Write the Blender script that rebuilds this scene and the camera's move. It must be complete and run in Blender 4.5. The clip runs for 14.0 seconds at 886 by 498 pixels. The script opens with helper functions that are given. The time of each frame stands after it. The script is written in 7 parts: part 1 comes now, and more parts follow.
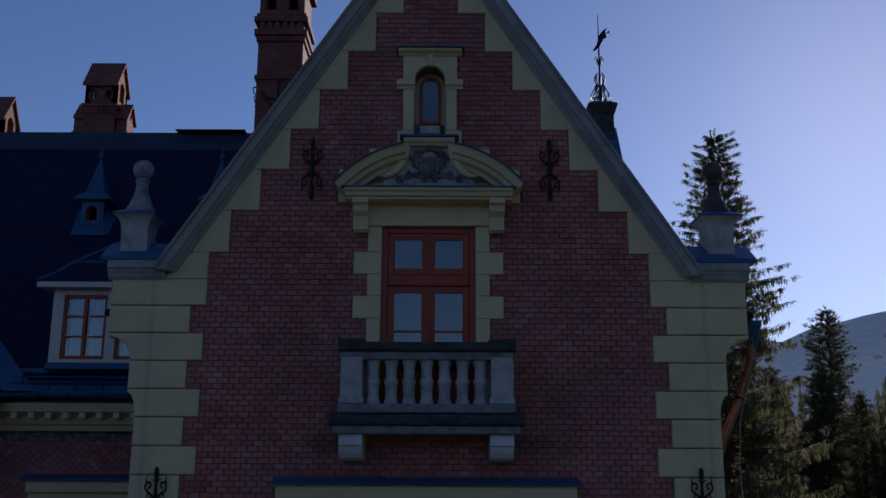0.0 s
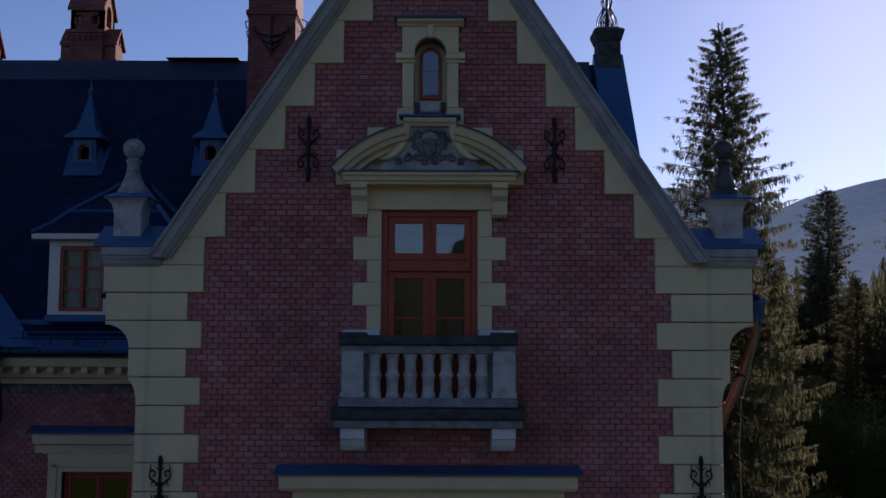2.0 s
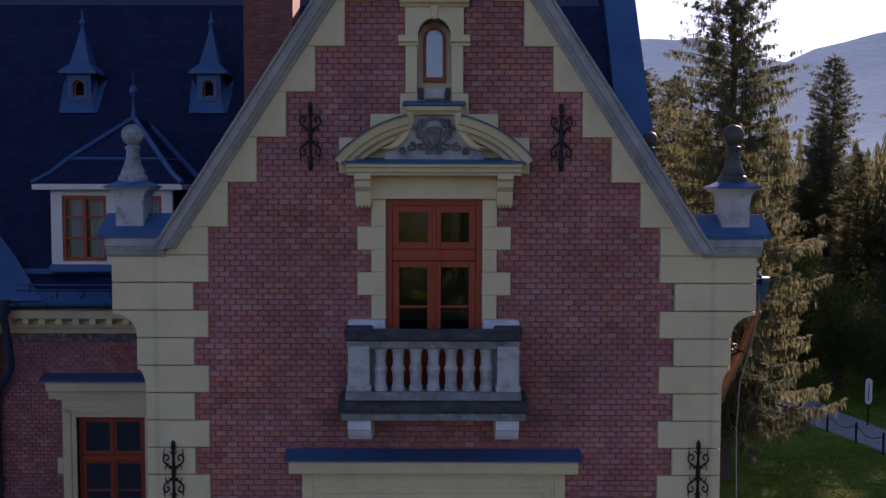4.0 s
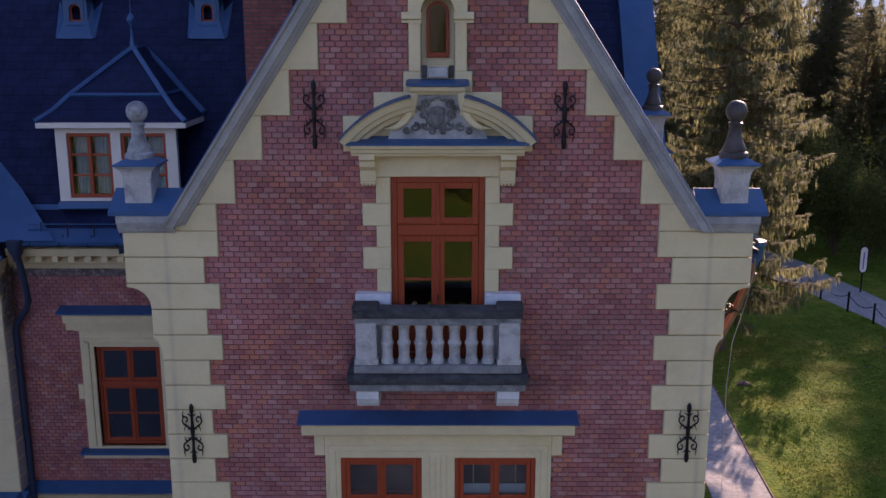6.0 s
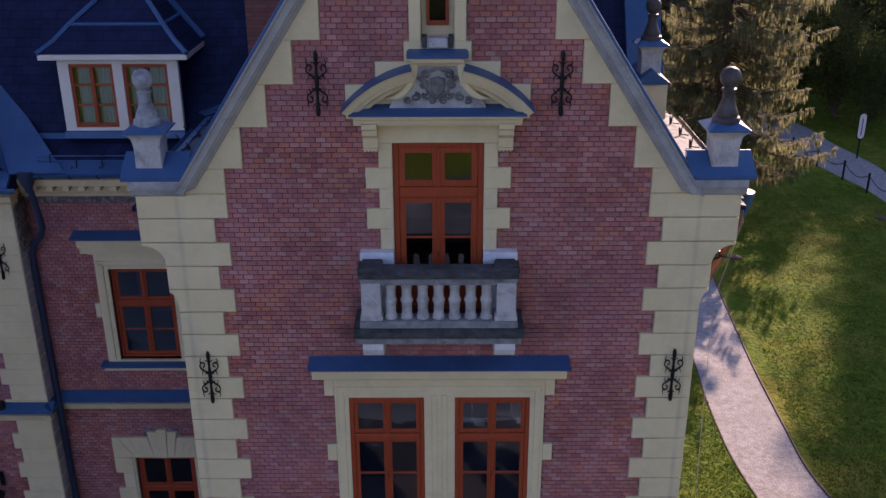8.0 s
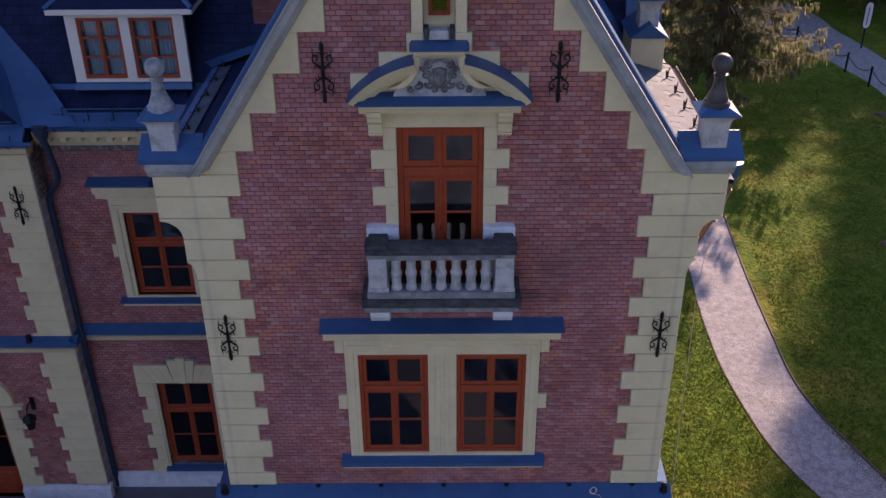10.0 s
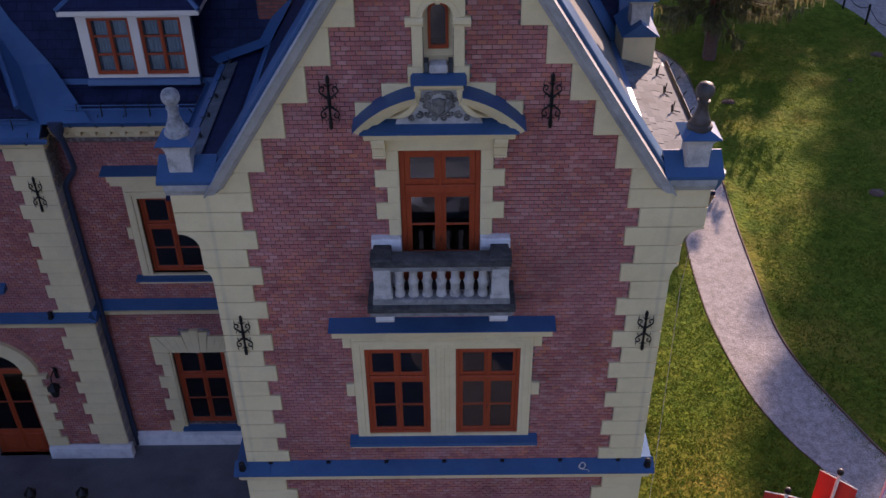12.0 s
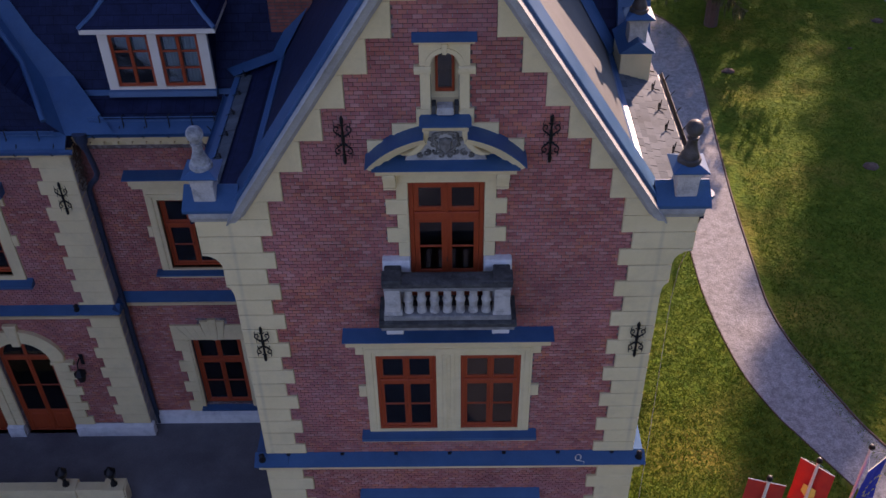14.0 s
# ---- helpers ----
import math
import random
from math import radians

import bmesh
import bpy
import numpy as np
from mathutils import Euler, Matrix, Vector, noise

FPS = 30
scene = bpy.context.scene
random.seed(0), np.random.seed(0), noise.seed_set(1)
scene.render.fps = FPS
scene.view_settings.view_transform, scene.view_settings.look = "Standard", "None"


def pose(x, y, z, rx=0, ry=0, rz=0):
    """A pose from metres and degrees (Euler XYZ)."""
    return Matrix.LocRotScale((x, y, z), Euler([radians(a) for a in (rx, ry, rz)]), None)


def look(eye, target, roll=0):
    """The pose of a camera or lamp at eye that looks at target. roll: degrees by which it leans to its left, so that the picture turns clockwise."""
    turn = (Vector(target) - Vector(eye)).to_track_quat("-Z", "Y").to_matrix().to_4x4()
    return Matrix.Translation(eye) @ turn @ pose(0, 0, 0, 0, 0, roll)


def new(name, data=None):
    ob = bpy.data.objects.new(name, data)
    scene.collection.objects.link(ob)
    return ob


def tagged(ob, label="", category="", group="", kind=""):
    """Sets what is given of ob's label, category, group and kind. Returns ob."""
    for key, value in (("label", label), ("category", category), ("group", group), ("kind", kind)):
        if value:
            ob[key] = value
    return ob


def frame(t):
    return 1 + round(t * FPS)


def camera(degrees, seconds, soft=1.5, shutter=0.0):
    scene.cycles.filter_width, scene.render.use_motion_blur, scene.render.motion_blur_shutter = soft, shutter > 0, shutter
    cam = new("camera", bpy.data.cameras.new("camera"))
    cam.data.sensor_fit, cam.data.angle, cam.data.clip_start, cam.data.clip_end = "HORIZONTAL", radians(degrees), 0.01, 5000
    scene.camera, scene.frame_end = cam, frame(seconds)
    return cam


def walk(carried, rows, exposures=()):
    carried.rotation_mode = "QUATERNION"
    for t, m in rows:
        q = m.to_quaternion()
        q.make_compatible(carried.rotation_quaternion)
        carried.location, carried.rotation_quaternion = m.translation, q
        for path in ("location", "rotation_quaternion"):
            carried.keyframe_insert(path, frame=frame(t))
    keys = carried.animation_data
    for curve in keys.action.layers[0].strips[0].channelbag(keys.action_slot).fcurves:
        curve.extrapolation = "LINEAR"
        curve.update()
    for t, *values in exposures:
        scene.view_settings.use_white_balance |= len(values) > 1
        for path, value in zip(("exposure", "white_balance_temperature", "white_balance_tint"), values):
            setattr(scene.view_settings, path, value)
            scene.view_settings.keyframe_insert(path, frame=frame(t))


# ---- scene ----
cam = camera(49.2, 14.0)
PATH = [
    (0, (0.216, -12.51, 9.497), (0.212, -10.561, 9.949), 0.3),
    (0.5, (0.202, -12.489, 9.825), (0.199, -10.527, 10.213), 0.3),
    (1, (0.197, -12.48, 10.208), (0.195, -10.506, 10.525), 0.3),
    (1.5, (0.195, -12.483, 10.626), (0.192, -10.499, 10.875), 0.3),
    (2, (0.187, -12.471, 11.077), (0.185, -10.479, 11.256), 0.2),
    (2.5, (0.184, -12.462, 11.502), (0.181, -10.465, 11.611), 0.2),
    (3, (0.159, -12.442, 11.962), (0.157, -10.442, 11.992), 0.2),
    (5.5, (0.111, -12.483, 14.154), (0.107, -10.517, 13.79), 0.0),
    (6, (0.099, -12.488, 14.623), (0.094, -10.539, 14.172), -0.0),
    (6.5, (0.094, -12.505, 15.031), (0.091, -10.576, 14.503), -0.0),
    (7, (0.101, -12.51, 15.49), (0.097, -10.606, 14.878), -0.1),
    (7.5, (0.069, -12.538, 15.906), (0.065, -10.659, 15.219), -0.1),
    (8, (0.081, -12.55, 16.345), (0.078, -10.702, 15.58), -0.2),
    (8.5, (0.111, -12.542, 16.761), (0.106, -10.725, 15.926), -0.3),
    (11, (0.062, -12.574, 18.98), (0.056, -10.905, 17.878), -0.6),
    (11.5, (0.071, -12.572, 19.425), (0.065, -10.926, 18.288), -0.7),
    (12, (0.079, -12.593, 19.928), (0.073, -10.97, 18.76), -0.7),
    (12.5, (0.097, -12.588, 20.338), (0.087, -10.983, 19.145), -0.8),
    (13, (0.058, -12.618, 20.807), (0.049, -11.034, 19.586), -0.7),
    (13.5, (0.045, -12.63, 21.246), (0.033, -11.065, 20.001), -0.8),
    (14, (0.04, -12.638, 21.691), (0.027, -11.093, 20.42), -0.9),
]
EXPOSURES = [(0.0, -0.72, 6250, 25), (1.0, -0.66, 6350, 26), (2.0, -0.32, 6700, 31), (3.0, 0.12, 7150, 37), (4.2, 0.9, 7650, 40), (5.5, 1.46, 8000, 42), (8.5, 1.46, 8000, 42), (14.0, 1.31, 7950, 42)]
walk(cam, [(t, look(eye, target, roll)) for t, eye, target, roll in PATH], EXPOSURES)

# ---- sky and sun ----
SUN_AZ, SUN_EL = radians(26.0), radians(20.0)   # azimuth from +y towards +x
world = bpy.data.worlds.new("sky")
scene.world = world
world.use_nodes = True
wn = world.node_tree.nodes
sky = wn.new("ShaderNodeTexSky")
sky.sky_type = "NISHITA"
sky.sun_disc = False
sky.sun_elevation, sky.sun_rotation = SUN_EL, SUN_AZ
sky.altitude = 900
sky.air_density, sky.dust_density, sky.ozone_density = 0.9, 0.38, 4.8
world.node_tree.links.new(sky.outputs[0], wn["Background"].inputs[0])
wn["Background"].inputs[1].default_value = 0.135
sun_data = bpy.data.lights.new("sun", "SUN")
sun_data.energy, sun_data.angle, sun_data.color = 3.9, radians(0.6), (1.0, 0.92, 0.79)
sun = new("sun", sun_data)
SUN_DIR = Vector((math.sin(SUN_AZ) * math.cos(SUN_EL), math.cos(SUN_AZ) * math.cos(SUN_EL), math.sin(SUN_EL)))
sun.matrix_world = look(SUN_DIR * 100, (0, 0, 0))

# ---- materials ----


def nd(m, kind, **ins):
    n = m.node_tree.nodes.new(kind)
    for k, v in ins.items():
        n.inputs[k].default_value = v
    return n


def wire(m, a, ao, b, bi):
    m.node_tree.links.new(a.outputs[ao], b.inputs[bi])


def surface(name, c1, c2, rough=0.7, scale=6.0, fine=60.0, bump=0.2, metal=0.0, stain=None, stain_scale=1.2,
            stain_amount=0.5, grain=0.25, stretch=(1, 1, 1), spec=0.4, sheen_rough=0.12):
    """A surface of two colours mixed by broad noise, with a fine grain, an optional stain and fine relief."""
    m = bpy.data.materials.new(name)
    m.use_nodes = True
    b = m.node_tree.nodes["Principled BSDF"]
    geo = nd(m, "ShaderNodeNewGeometry")
    mp = nd(m, "ShaderNodeMapping")
    mp.inputs["Scale"].default_value = stretch
    wire(m, geo, "Position", mp, "Vector")
    n1 = nd(m, "ShaderNodeTexNoise", Scale=scale, Detail=6.0, Roughness=0.6)
    n2 = nd(m, "ShaderNodeTexNoise", Scale=fine, Detail=3.0)
    wire(m, mp, 0, n1, "Vector")
    wire(m, mp, 0, n2, "Vector")
    r1 = nd(m, "ShaderNodeMapRange")
    r1.inputs["From Min"].default_value, r1.inputs["From Max"].default_value = 0.32, 0.68
    wire(m, n1, "Fac", r1, "Value")
    mix = m.node_tree.nodes.new("ShaderNodeMix")
    mix.data_type = "RGBA"
    mix.inputs[6].default_value, mix.inputs[7].default_value = (*c1, 1), (*c2, 1)
    wire(m, r1, 0, mix, 0)
    out = mix
    if stain:
        n3 = nd(m, "ShaderNodeTexNoise", Scale=stain_scale, Detail=8.0, Roughness=0.7)
        wire(m, mp, 0, n3, "Vector")
        r3 = nd(m, "ShaderNodeMapRange")
        r3.inputs["From Min"].default_value, r3.inputs["From Max"].default_value = 0.48, 0.72
        r3.inputs["To Max"].default_value = stain_amount
        wire(m, n3, "Fac", r3, "Value")
        mx = m.node_tree.nodes.new("ShaderNodeMix")
        mx.data_type = "RGBA"
        mx.inputs[7].default_value = (*stain, 1)
        wire(m, r3, 0, mx, 0)
        wire(m, out, 2, mx, 6)
        out = mx
    rg = nd(m, "ShaderNodeMapRange")
    rg.inputs["To Min"].default_value, rg.inputs["To Max"].default_value = 1 - grain, 1 + grain
    wire(m, n2, "Fac", rg, "Value")
    hs = nd(m, "ShaderNodeHueSaturation")
    wire(m, rg, 0, hs, "Value")
    wire(m, out, 2, hs, "Color")
    wire(m, hs, 0, b, "Base Color")
    rr = nd(m, "ShaderNodeMapRange")
    rr.inputs["To Min"].default_value, rr.inputs["To Max"].default_value = max(0.02, rough - sheen_rough), min(1, rough + sheen_rough)
    wire(m, n1, "Fac", rr, "Value")
    wire(m, rr, 0, b, "Roughness")
    b.inputs["Metallic"].default_value = metal
    b.inputs["Specular IOR Level"].default_value = spec
    if bump:
        bp = nd(m, "ShaderNodeBump", Strength=bump, Distance=0.01)
        wire(m, n2, "Fac", bp, "Height")
        wire(m, bp, 0, b, "Normal")
    m["out"] = hs.name
    return m


def brick_material(name, ramp_cols, rough=0.8, spec=0.2, soot=(), blotch=0.0):
    m = bpy.data.materials.new(name)
    m.use_nodes = True
    b = m.node_tree.nodes["Principled BSDF"]
    geo = nd(m, "ShaderNodeNewGeometry")
    info = nd(m, "ShaderNodeObjectInfo")
    add = nd(m, "ShaderNodeMath")
    wire(m, geo, "Random Per Island", add, 0)
    wire(m, info, "Random", add, 1)
    fr = nd(m, "ShaderNodeMath")
    fr.operation = "FRACT"
    wire(m, add, 0, fr, 0)
    ramp = nd(m, "ShaderNodeValToRGB")
    ramp.color_ramp.interpolation = "LINEAR"
    els = ramp.color_ramp.elements
    els[0].position, els[0].color = 0.0, (*ramp_cols[0], 1)
    els[1].position, els[1].color = 1.0, (*ramp_cols[-1], 1)
    for i, c in enumerate(ramp_cols[1:-1]):
        e = els.new((i + 1) / (len(ramp_cols) - 1))
        e.color = (*c, 1)
    wire(m, fr, 0, ramp, 0)
    big = nd(m, "ShaderNodeTexNoise", Scale=0.9, Detail=6.0, Roughness=0.65)
    fine = nd(m, "ShaderNodeTexNoise", Scale=70.0, Detail=4.0)
    wire(m, geo, "Position", big, "Vector")
    wire(m, geo, "Position", fine, "Vector")
    rb = nd(m, "ShaderNodeMapRange")
    rb.inputs["From Min"].default_value, rb.inputs["From Max"].default_value = 0.3, 0.7
    rb.inputs["To Min"].default_value, rb.inputs["To Max"].default_value = 0.72, 1.25
    wire(m, big, "Fac", rb, "Value")
    rf = nd(m, "ShaderNodeMapRange")
    rf.inputs["To Min"].default_value, rf.inputs["To Max"].default_value = 0.7, 1.3
    wire(m, fine, "Fac", rf, "Value")
    mu = nd(m, "ShaderNodeMath")
    mu.operation = "MULTIPLY"
    wire(m, rb, 0, mu, 0)
    wire(m, rf, 0, mu, 1)
    cloud = nd(m, "ShaderNodeTexNoise", Scale=0.55, Detail=5.0, Roughness=0.6)
    wire(m, geo, "Position", cloud, "Vector")
    rc = nd(m, "ShaderNodeMapRange")
    rc.inputs["From Min"].default_value, rc.inputs["From Max"].default_value = 0.4, 0.68
    rc.inputs["To Max"].default_value = blotch
    wire(m, cloud, "Fac", rc, "Value")
    tone = m.node_tree.nodes.new("ShaderNodeMix")
    tone.data_type = "RGBA"
    tone.inputs[7].default_value = (0.39, 0.155, 0.16, 1)
    wire(m, rc, 0, tone, 0)
    wire(m, ramp, 0, tone, 6)
    hs = nd(m, "ShaderNodeHueSaturation")
    wire(m, mu, 0, hs, "Value")
    wire(m, tone, 2, hs, "Color")
    last, slot = hs, 0
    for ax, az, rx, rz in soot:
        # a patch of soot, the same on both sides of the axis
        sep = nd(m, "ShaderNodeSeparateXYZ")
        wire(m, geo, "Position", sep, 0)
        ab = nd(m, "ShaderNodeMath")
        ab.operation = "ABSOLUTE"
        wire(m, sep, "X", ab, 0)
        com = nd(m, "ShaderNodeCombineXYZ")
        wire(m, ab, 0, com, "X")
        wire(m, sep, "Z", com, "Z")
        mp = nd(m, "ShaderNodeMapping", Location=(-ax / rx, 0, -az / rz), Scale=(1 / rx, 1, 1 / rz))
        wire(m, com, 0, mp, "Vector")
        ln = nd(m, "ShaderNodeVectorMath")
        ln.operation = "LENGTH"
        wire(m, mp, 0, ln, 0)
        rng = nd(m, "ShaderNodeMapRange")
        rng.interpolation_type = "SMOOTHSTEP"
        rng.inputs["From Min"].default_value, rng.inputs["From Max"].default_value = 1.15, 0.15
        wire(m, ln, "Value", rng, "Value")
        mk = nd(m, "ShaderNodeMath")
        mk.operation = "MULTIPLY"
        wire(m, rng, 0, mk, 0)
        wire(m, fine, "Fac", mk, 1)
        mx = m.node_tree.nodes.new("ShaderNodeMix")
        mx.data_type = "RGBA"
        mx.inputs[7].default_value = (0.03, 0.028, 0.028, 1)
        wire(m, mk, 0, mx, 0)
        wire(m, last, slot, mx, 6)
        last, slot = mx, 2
    wire(m, last, slot, b, "Base Color")
    b.inputs["Roughness"].default_value = rough
    b.inputs["Specular IOR Level"].default_value = spec
    bp = nd(m, "ShaderNodeBump", Strength=0.35, Distance=0.006)
    wire(m, fine, "Fac", bp, "Height")
    wire(m, bp, 0, b, "Normal")
    return m


def glass_material(name, tint=(0.75, 0.82, 0.82)):
    """Window glass: clear, with a mirror that grows towards grazing angles."""
    m = bpy.data.materials.new(name)
    m.use_nodes = True
    t = m.node_tree
    t.nodes.remove(t.nodes["Principled BSDF"])
    clear = nd(m, "ShaderNodeBsdfTransparent", Color=(*tint, 1))
    gloss = nd(m, "ShaderNodeBsdfGlossy", Roughness=0.02)
    geo = nd(m, "ShaderNodeNewGeometry")
    wave = nd(m, "ShaderNodeTexNoise", Scale=2.2, Detail=1.0)
    wire(m, geo, "Position", wave, "Vector")
    bp = nd(m, "ShaderNodeBump", Strength=0.12, Distance=0.02)
    wire(m, wave, "Fac", bp, "Height")
    wire(m, bp, 0, gloss, "Normal")
    fres = nd(m, "ShaderNodeFresnel", IOR=1.85)
    mix = nd(m, "ShaderNodeMixShader")
    wire(m, fres, 0, mix, 0)
    wire(m, clear, 0, mix, 1)
    wire(m, gloss, 0, mix, 2)
    wire(m, mix, 0, t.nodes["Material Output"], "Surface")
    return m


def coursed(name, c1, c2, mortar, w, h, gap=0.012, rough=0.75, metal=0.0, axis="X", bump=0.5, spec=0.25):
    """Coursed pieces too small to build, laid along one axis and up z."""
    m = bpy.data.materials.new(name)
    m.use_nodes = True
    b = m.node_tree.nodes["Principled BSDF"]
    geo = nd(m, "ShaderNodeNewGeometry")
    sep = nd(m, "ShaderNodeSeparateXYZ")
    com = nd(m, "ShaderNodeCombineXYZ")
    wire(m, geo, "Position", sep, 0)
    wire(m, sep, axis, com, "X")
    wire(m, sep, "Z", com, "Y")
    br = nd(m, "ShaderNodeTexBrick", Scale=1.0)
    br.inputs["Color1"].default_value, br.inputs["Color2"].default_value, br.inputs["Mortar"].default_value = (*c1, 1), (*c2, 1), (*mortar, 1)
    br.inputs["Brick Width"].default_value, br.inputs["Row Height"].default_value, br.inputs["Mortar Size"].default_value = w, h, gap
    wire(m, com, 0, br, "Vector")
    n = nd(m, "ShaderNodeTexNoise", Scale=3.0, Detail=8.0, Roughness=0.7)
    wire(m, geo, "Position", n, "Vector")
    rg = nd(m, "ShaderNodeMapRange")
    rg.inputs["From Min"].default_value, rg.inputs["From Max"].default_value = 0.3, 0.7
    rg.inputs["To Min"].default_value, rg.inputs["To Max"].default_value = 0.65, 1.35
    wire(m, n, "Fac", rg, "Value")
    hs = nd(m, "ShaderNodeHueSaturation")
    wire(m, rg, 0, hs, "Value")
    wire(m, br, "Color", hs, "Color")
    wire(m, hs, 0, b, "Base Color")
    b.inputs["Roughness"].default_value, b.inputs["Metallic"].default_value = rough, metal
    b.inputs["Specular IOR Level"].default_value = spec
    bp = nd(m, "ShaderNodeBump", Strength=bump, Distance=0.012)
    bp.invert = True
    wire(m, br, "Fac", bp, "Height")
    wire(m, bp, 0, b, "Normal")
    return m


def foliage(name, c1, c2, c3, transl=0.35):
    """Needles or leaves: each clump its own shade, light passing through."""
    m = bpy.data.materials.new(name)
    m.use_nodes = True
    t = m.node_tree
    b = t.nodes["Principled BSDF"]
    geo = nd(m, "ShaderNodeNewGeometry")
    ramp = nd(m, "ShaderNodeValToRGB")
    e = ramp.color_ramp.elements
    e[0].color, e[1].color = (*c1, 1), (*c3, 1)
    e.new(0.55).color = (*c2, 1)
    wire(m, geo, "Random Per Island", ramp, 0)
    wire(m, ramp, 0, b, "Base Color")
    b.inputs["Roughness"].default_value = 0.7
    b.inputs["Specular IOR Level"].default_value = 0.08
    tr = nd(m, "ShaderNodeBsdfTranslucent")
    wire(m, ramp, 0, tr, "Color")
    mix = nd(m, "ShaderNodeMixShader", Fac=transl)
    wire(m, b, 0, mix, 1)
    wire(m, tr, 0, mix, 2)
    wire(m, mix, 0, t.nodes["Material Output"], "Surface")
    return m


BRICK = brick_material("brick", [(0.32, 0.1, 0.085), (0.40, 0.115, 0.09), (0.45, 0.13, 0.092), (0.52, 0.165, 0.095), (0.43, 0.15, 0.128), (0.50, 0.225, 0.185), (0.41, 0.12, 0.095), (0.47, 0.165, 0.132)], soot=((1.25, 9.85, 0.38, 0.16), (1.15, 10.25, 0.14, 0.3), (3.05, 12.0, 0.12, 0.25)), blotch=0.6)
BRICK_DARK = coursed("chimney_brick", (0.25, 0.06, 0.045), (0.34, 0.09, 0.06), (0.13, 0.075, 0.065), 0.27, 0.075)
BRICK_SIDE = coursed("side_brick", (0.30, 0.08, 0.055), (0.40, 0.125, 0.08), (0.2, 0.12, 0.1), 0.27, 0.075, axis="Y")
MORTAR = surface("mortar", (0.16, 0.11, 0.10), (0.10, 0.07, 0.064), 0.9, 4, 90, 0.3, stain=(0.62, 0.57, 0.54), stain_scale=11.0, stain_amount=0.55)
CREAM = surface("cream_plaster", (0.70, 0.53, 0.28), (0.76, 0.585, 0.33), 0.8, 1.5, 50, 0.12, stain=(0.38, 0.29, 0.19), stain_scale=1.3, stain_amount=0.35, grain=0.1)
PIPE_DARK = surface("dark_sheet_metal", (0.02, 0.035, 0.06), (0.03, 0.045, 0.08), 0.45, 3, 40, 0.1, grain=0.15)
COPING = surface("coping_stone", (0.34, 0.325, 0.30), (0.45, 0.425, 0.38), 0.85, 2.0, 45, 0.3, stain=(0.12, 0.125, 0.125), stain_scale=1.6, stain_amount=0.65, grain=0.2)
STONE = surface("weathered_stone", (0.40, 0.37, 0.33), (0.52, 0.48, 0.43), 0.85, 5, 55, 0.35, stain=(0.09, 0.09, 0.085), stain_scale=3.5, stain_amount=0.75, grain=0.25)
STONE_MID = surface("grey_stone", (0.17, 0.165, 0.155), (0.30, 0.285, 0.265), 0.88, 6, 55, 0.4, stain=(0.05, 0.05, 0.05), stain_scale=4.0, stain_amount=0.8, grain=0.3)
PALE_STONE = surface("pale_stone", (0.62, 0.60, 0.58), (0.72, 0.70, 0.67), 0.8, 4, 50, 0.2, stain=(0.2, 0.2, 0.2), stain_scale=3.0, stain_amount=0.4, grain=0.12)
CARVED = surface("carved_stone", (0.09, 0.08, 0.07), (0.26, 0.235, 0.2), 0.9, 9, 60, 0.4, stain=(0.03, 0.03, 0.03), stain_scale=6.0, stain_amount=0.6, grain=0.3)
STONE_DARK = surface("blackened_stone", (0.022, 0.022, 0.022), (0.075, 0.072, 0.068), 0.9, 5, 50, 0.5, stain=(0.15, 0.15, 0.14), stain_scale=4.5, stain_amount=0.5, grain=0.4, stretch=(1, 1, 1.8))
FINIAL_PALE = surface("patchy_finial_stone", (0.2, 0.2, 0.195), (0.42, 0.41, 0.39), 0.8, 7, 50, 0.4, stain=(0.06, 0.058, 0.055), stain_scale=6.0, stain_amount=0.85, grain=0.3)
FINIAL_STONE = surface("dark_finial_stone", (0.03, 0.022, 0.018), (0.065, 0.05, 0.043), 0.55, 6, 50, 0.4, stain=(0.16, 0.14, 0.12), stain_scale=5.0, stain_amount=0.35, grain=0.3)
ZINC = surface("blue_sheet_metal", (0.01, 0.072, 0.158), (0.018, 0.098, 0.205), 0.42, 1.4, 30, 0.06, metal=0.0, stain=(0.065, 0.125, 0.2), stain_scale=2.0, stain_amount=0.3, grain=0.12, spec=0.35)
SLATE = coursed("slate", (0.008, 0.014, 0.042), (0.011, 0.018, 0.05), (0.005, 0.009, 0.028), 0.3, 0.16, 0.008, rough=0.66, spec=0.13)
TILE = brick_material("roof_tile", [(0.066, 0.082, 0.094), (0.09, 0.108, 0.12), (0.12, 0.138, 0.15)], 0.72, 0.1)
# stained slate, its base lightened to carry the sunshine on one slope
SUNLIT_SLATE = surface("sunlit_slate", (0.10, 0.098, 0.092), (0.15, 0.146, 0.135), 0.6, 2.2, 30, 0.25, stain=(0.06, 0.062, 0.05), stain_scale=1.1, stain_amount=0.6, grain=0.25, stretch=(1, 1, 0.5), spec=0.35)
WOOD = surface("red_brown_paint", (0.34, 0.042, 0.012), (0.43, 0.062, 0.017), 0.42, 3, 40, 0.1, stretch=(6, 6, 1), grain=0.2)
WHITE = surface("white_paint", (0.68, 0.58, 0.46), (0.74, 0.64, 0.52), 0.55, 2, 40, 0.05, grain=0.05)
BLIND = surface("blind_white", (0.80, 0.78, 0.74), (0.86, 0.84, 0.8), 0.6, 2, 40, 0.0, grain=0.05)
IRON = surface("black_iron", (0.012, 0.012, 0.014), (0.025, 0.022, 0.022), 0.45, 8, 60, 0.2, metal=0.6)
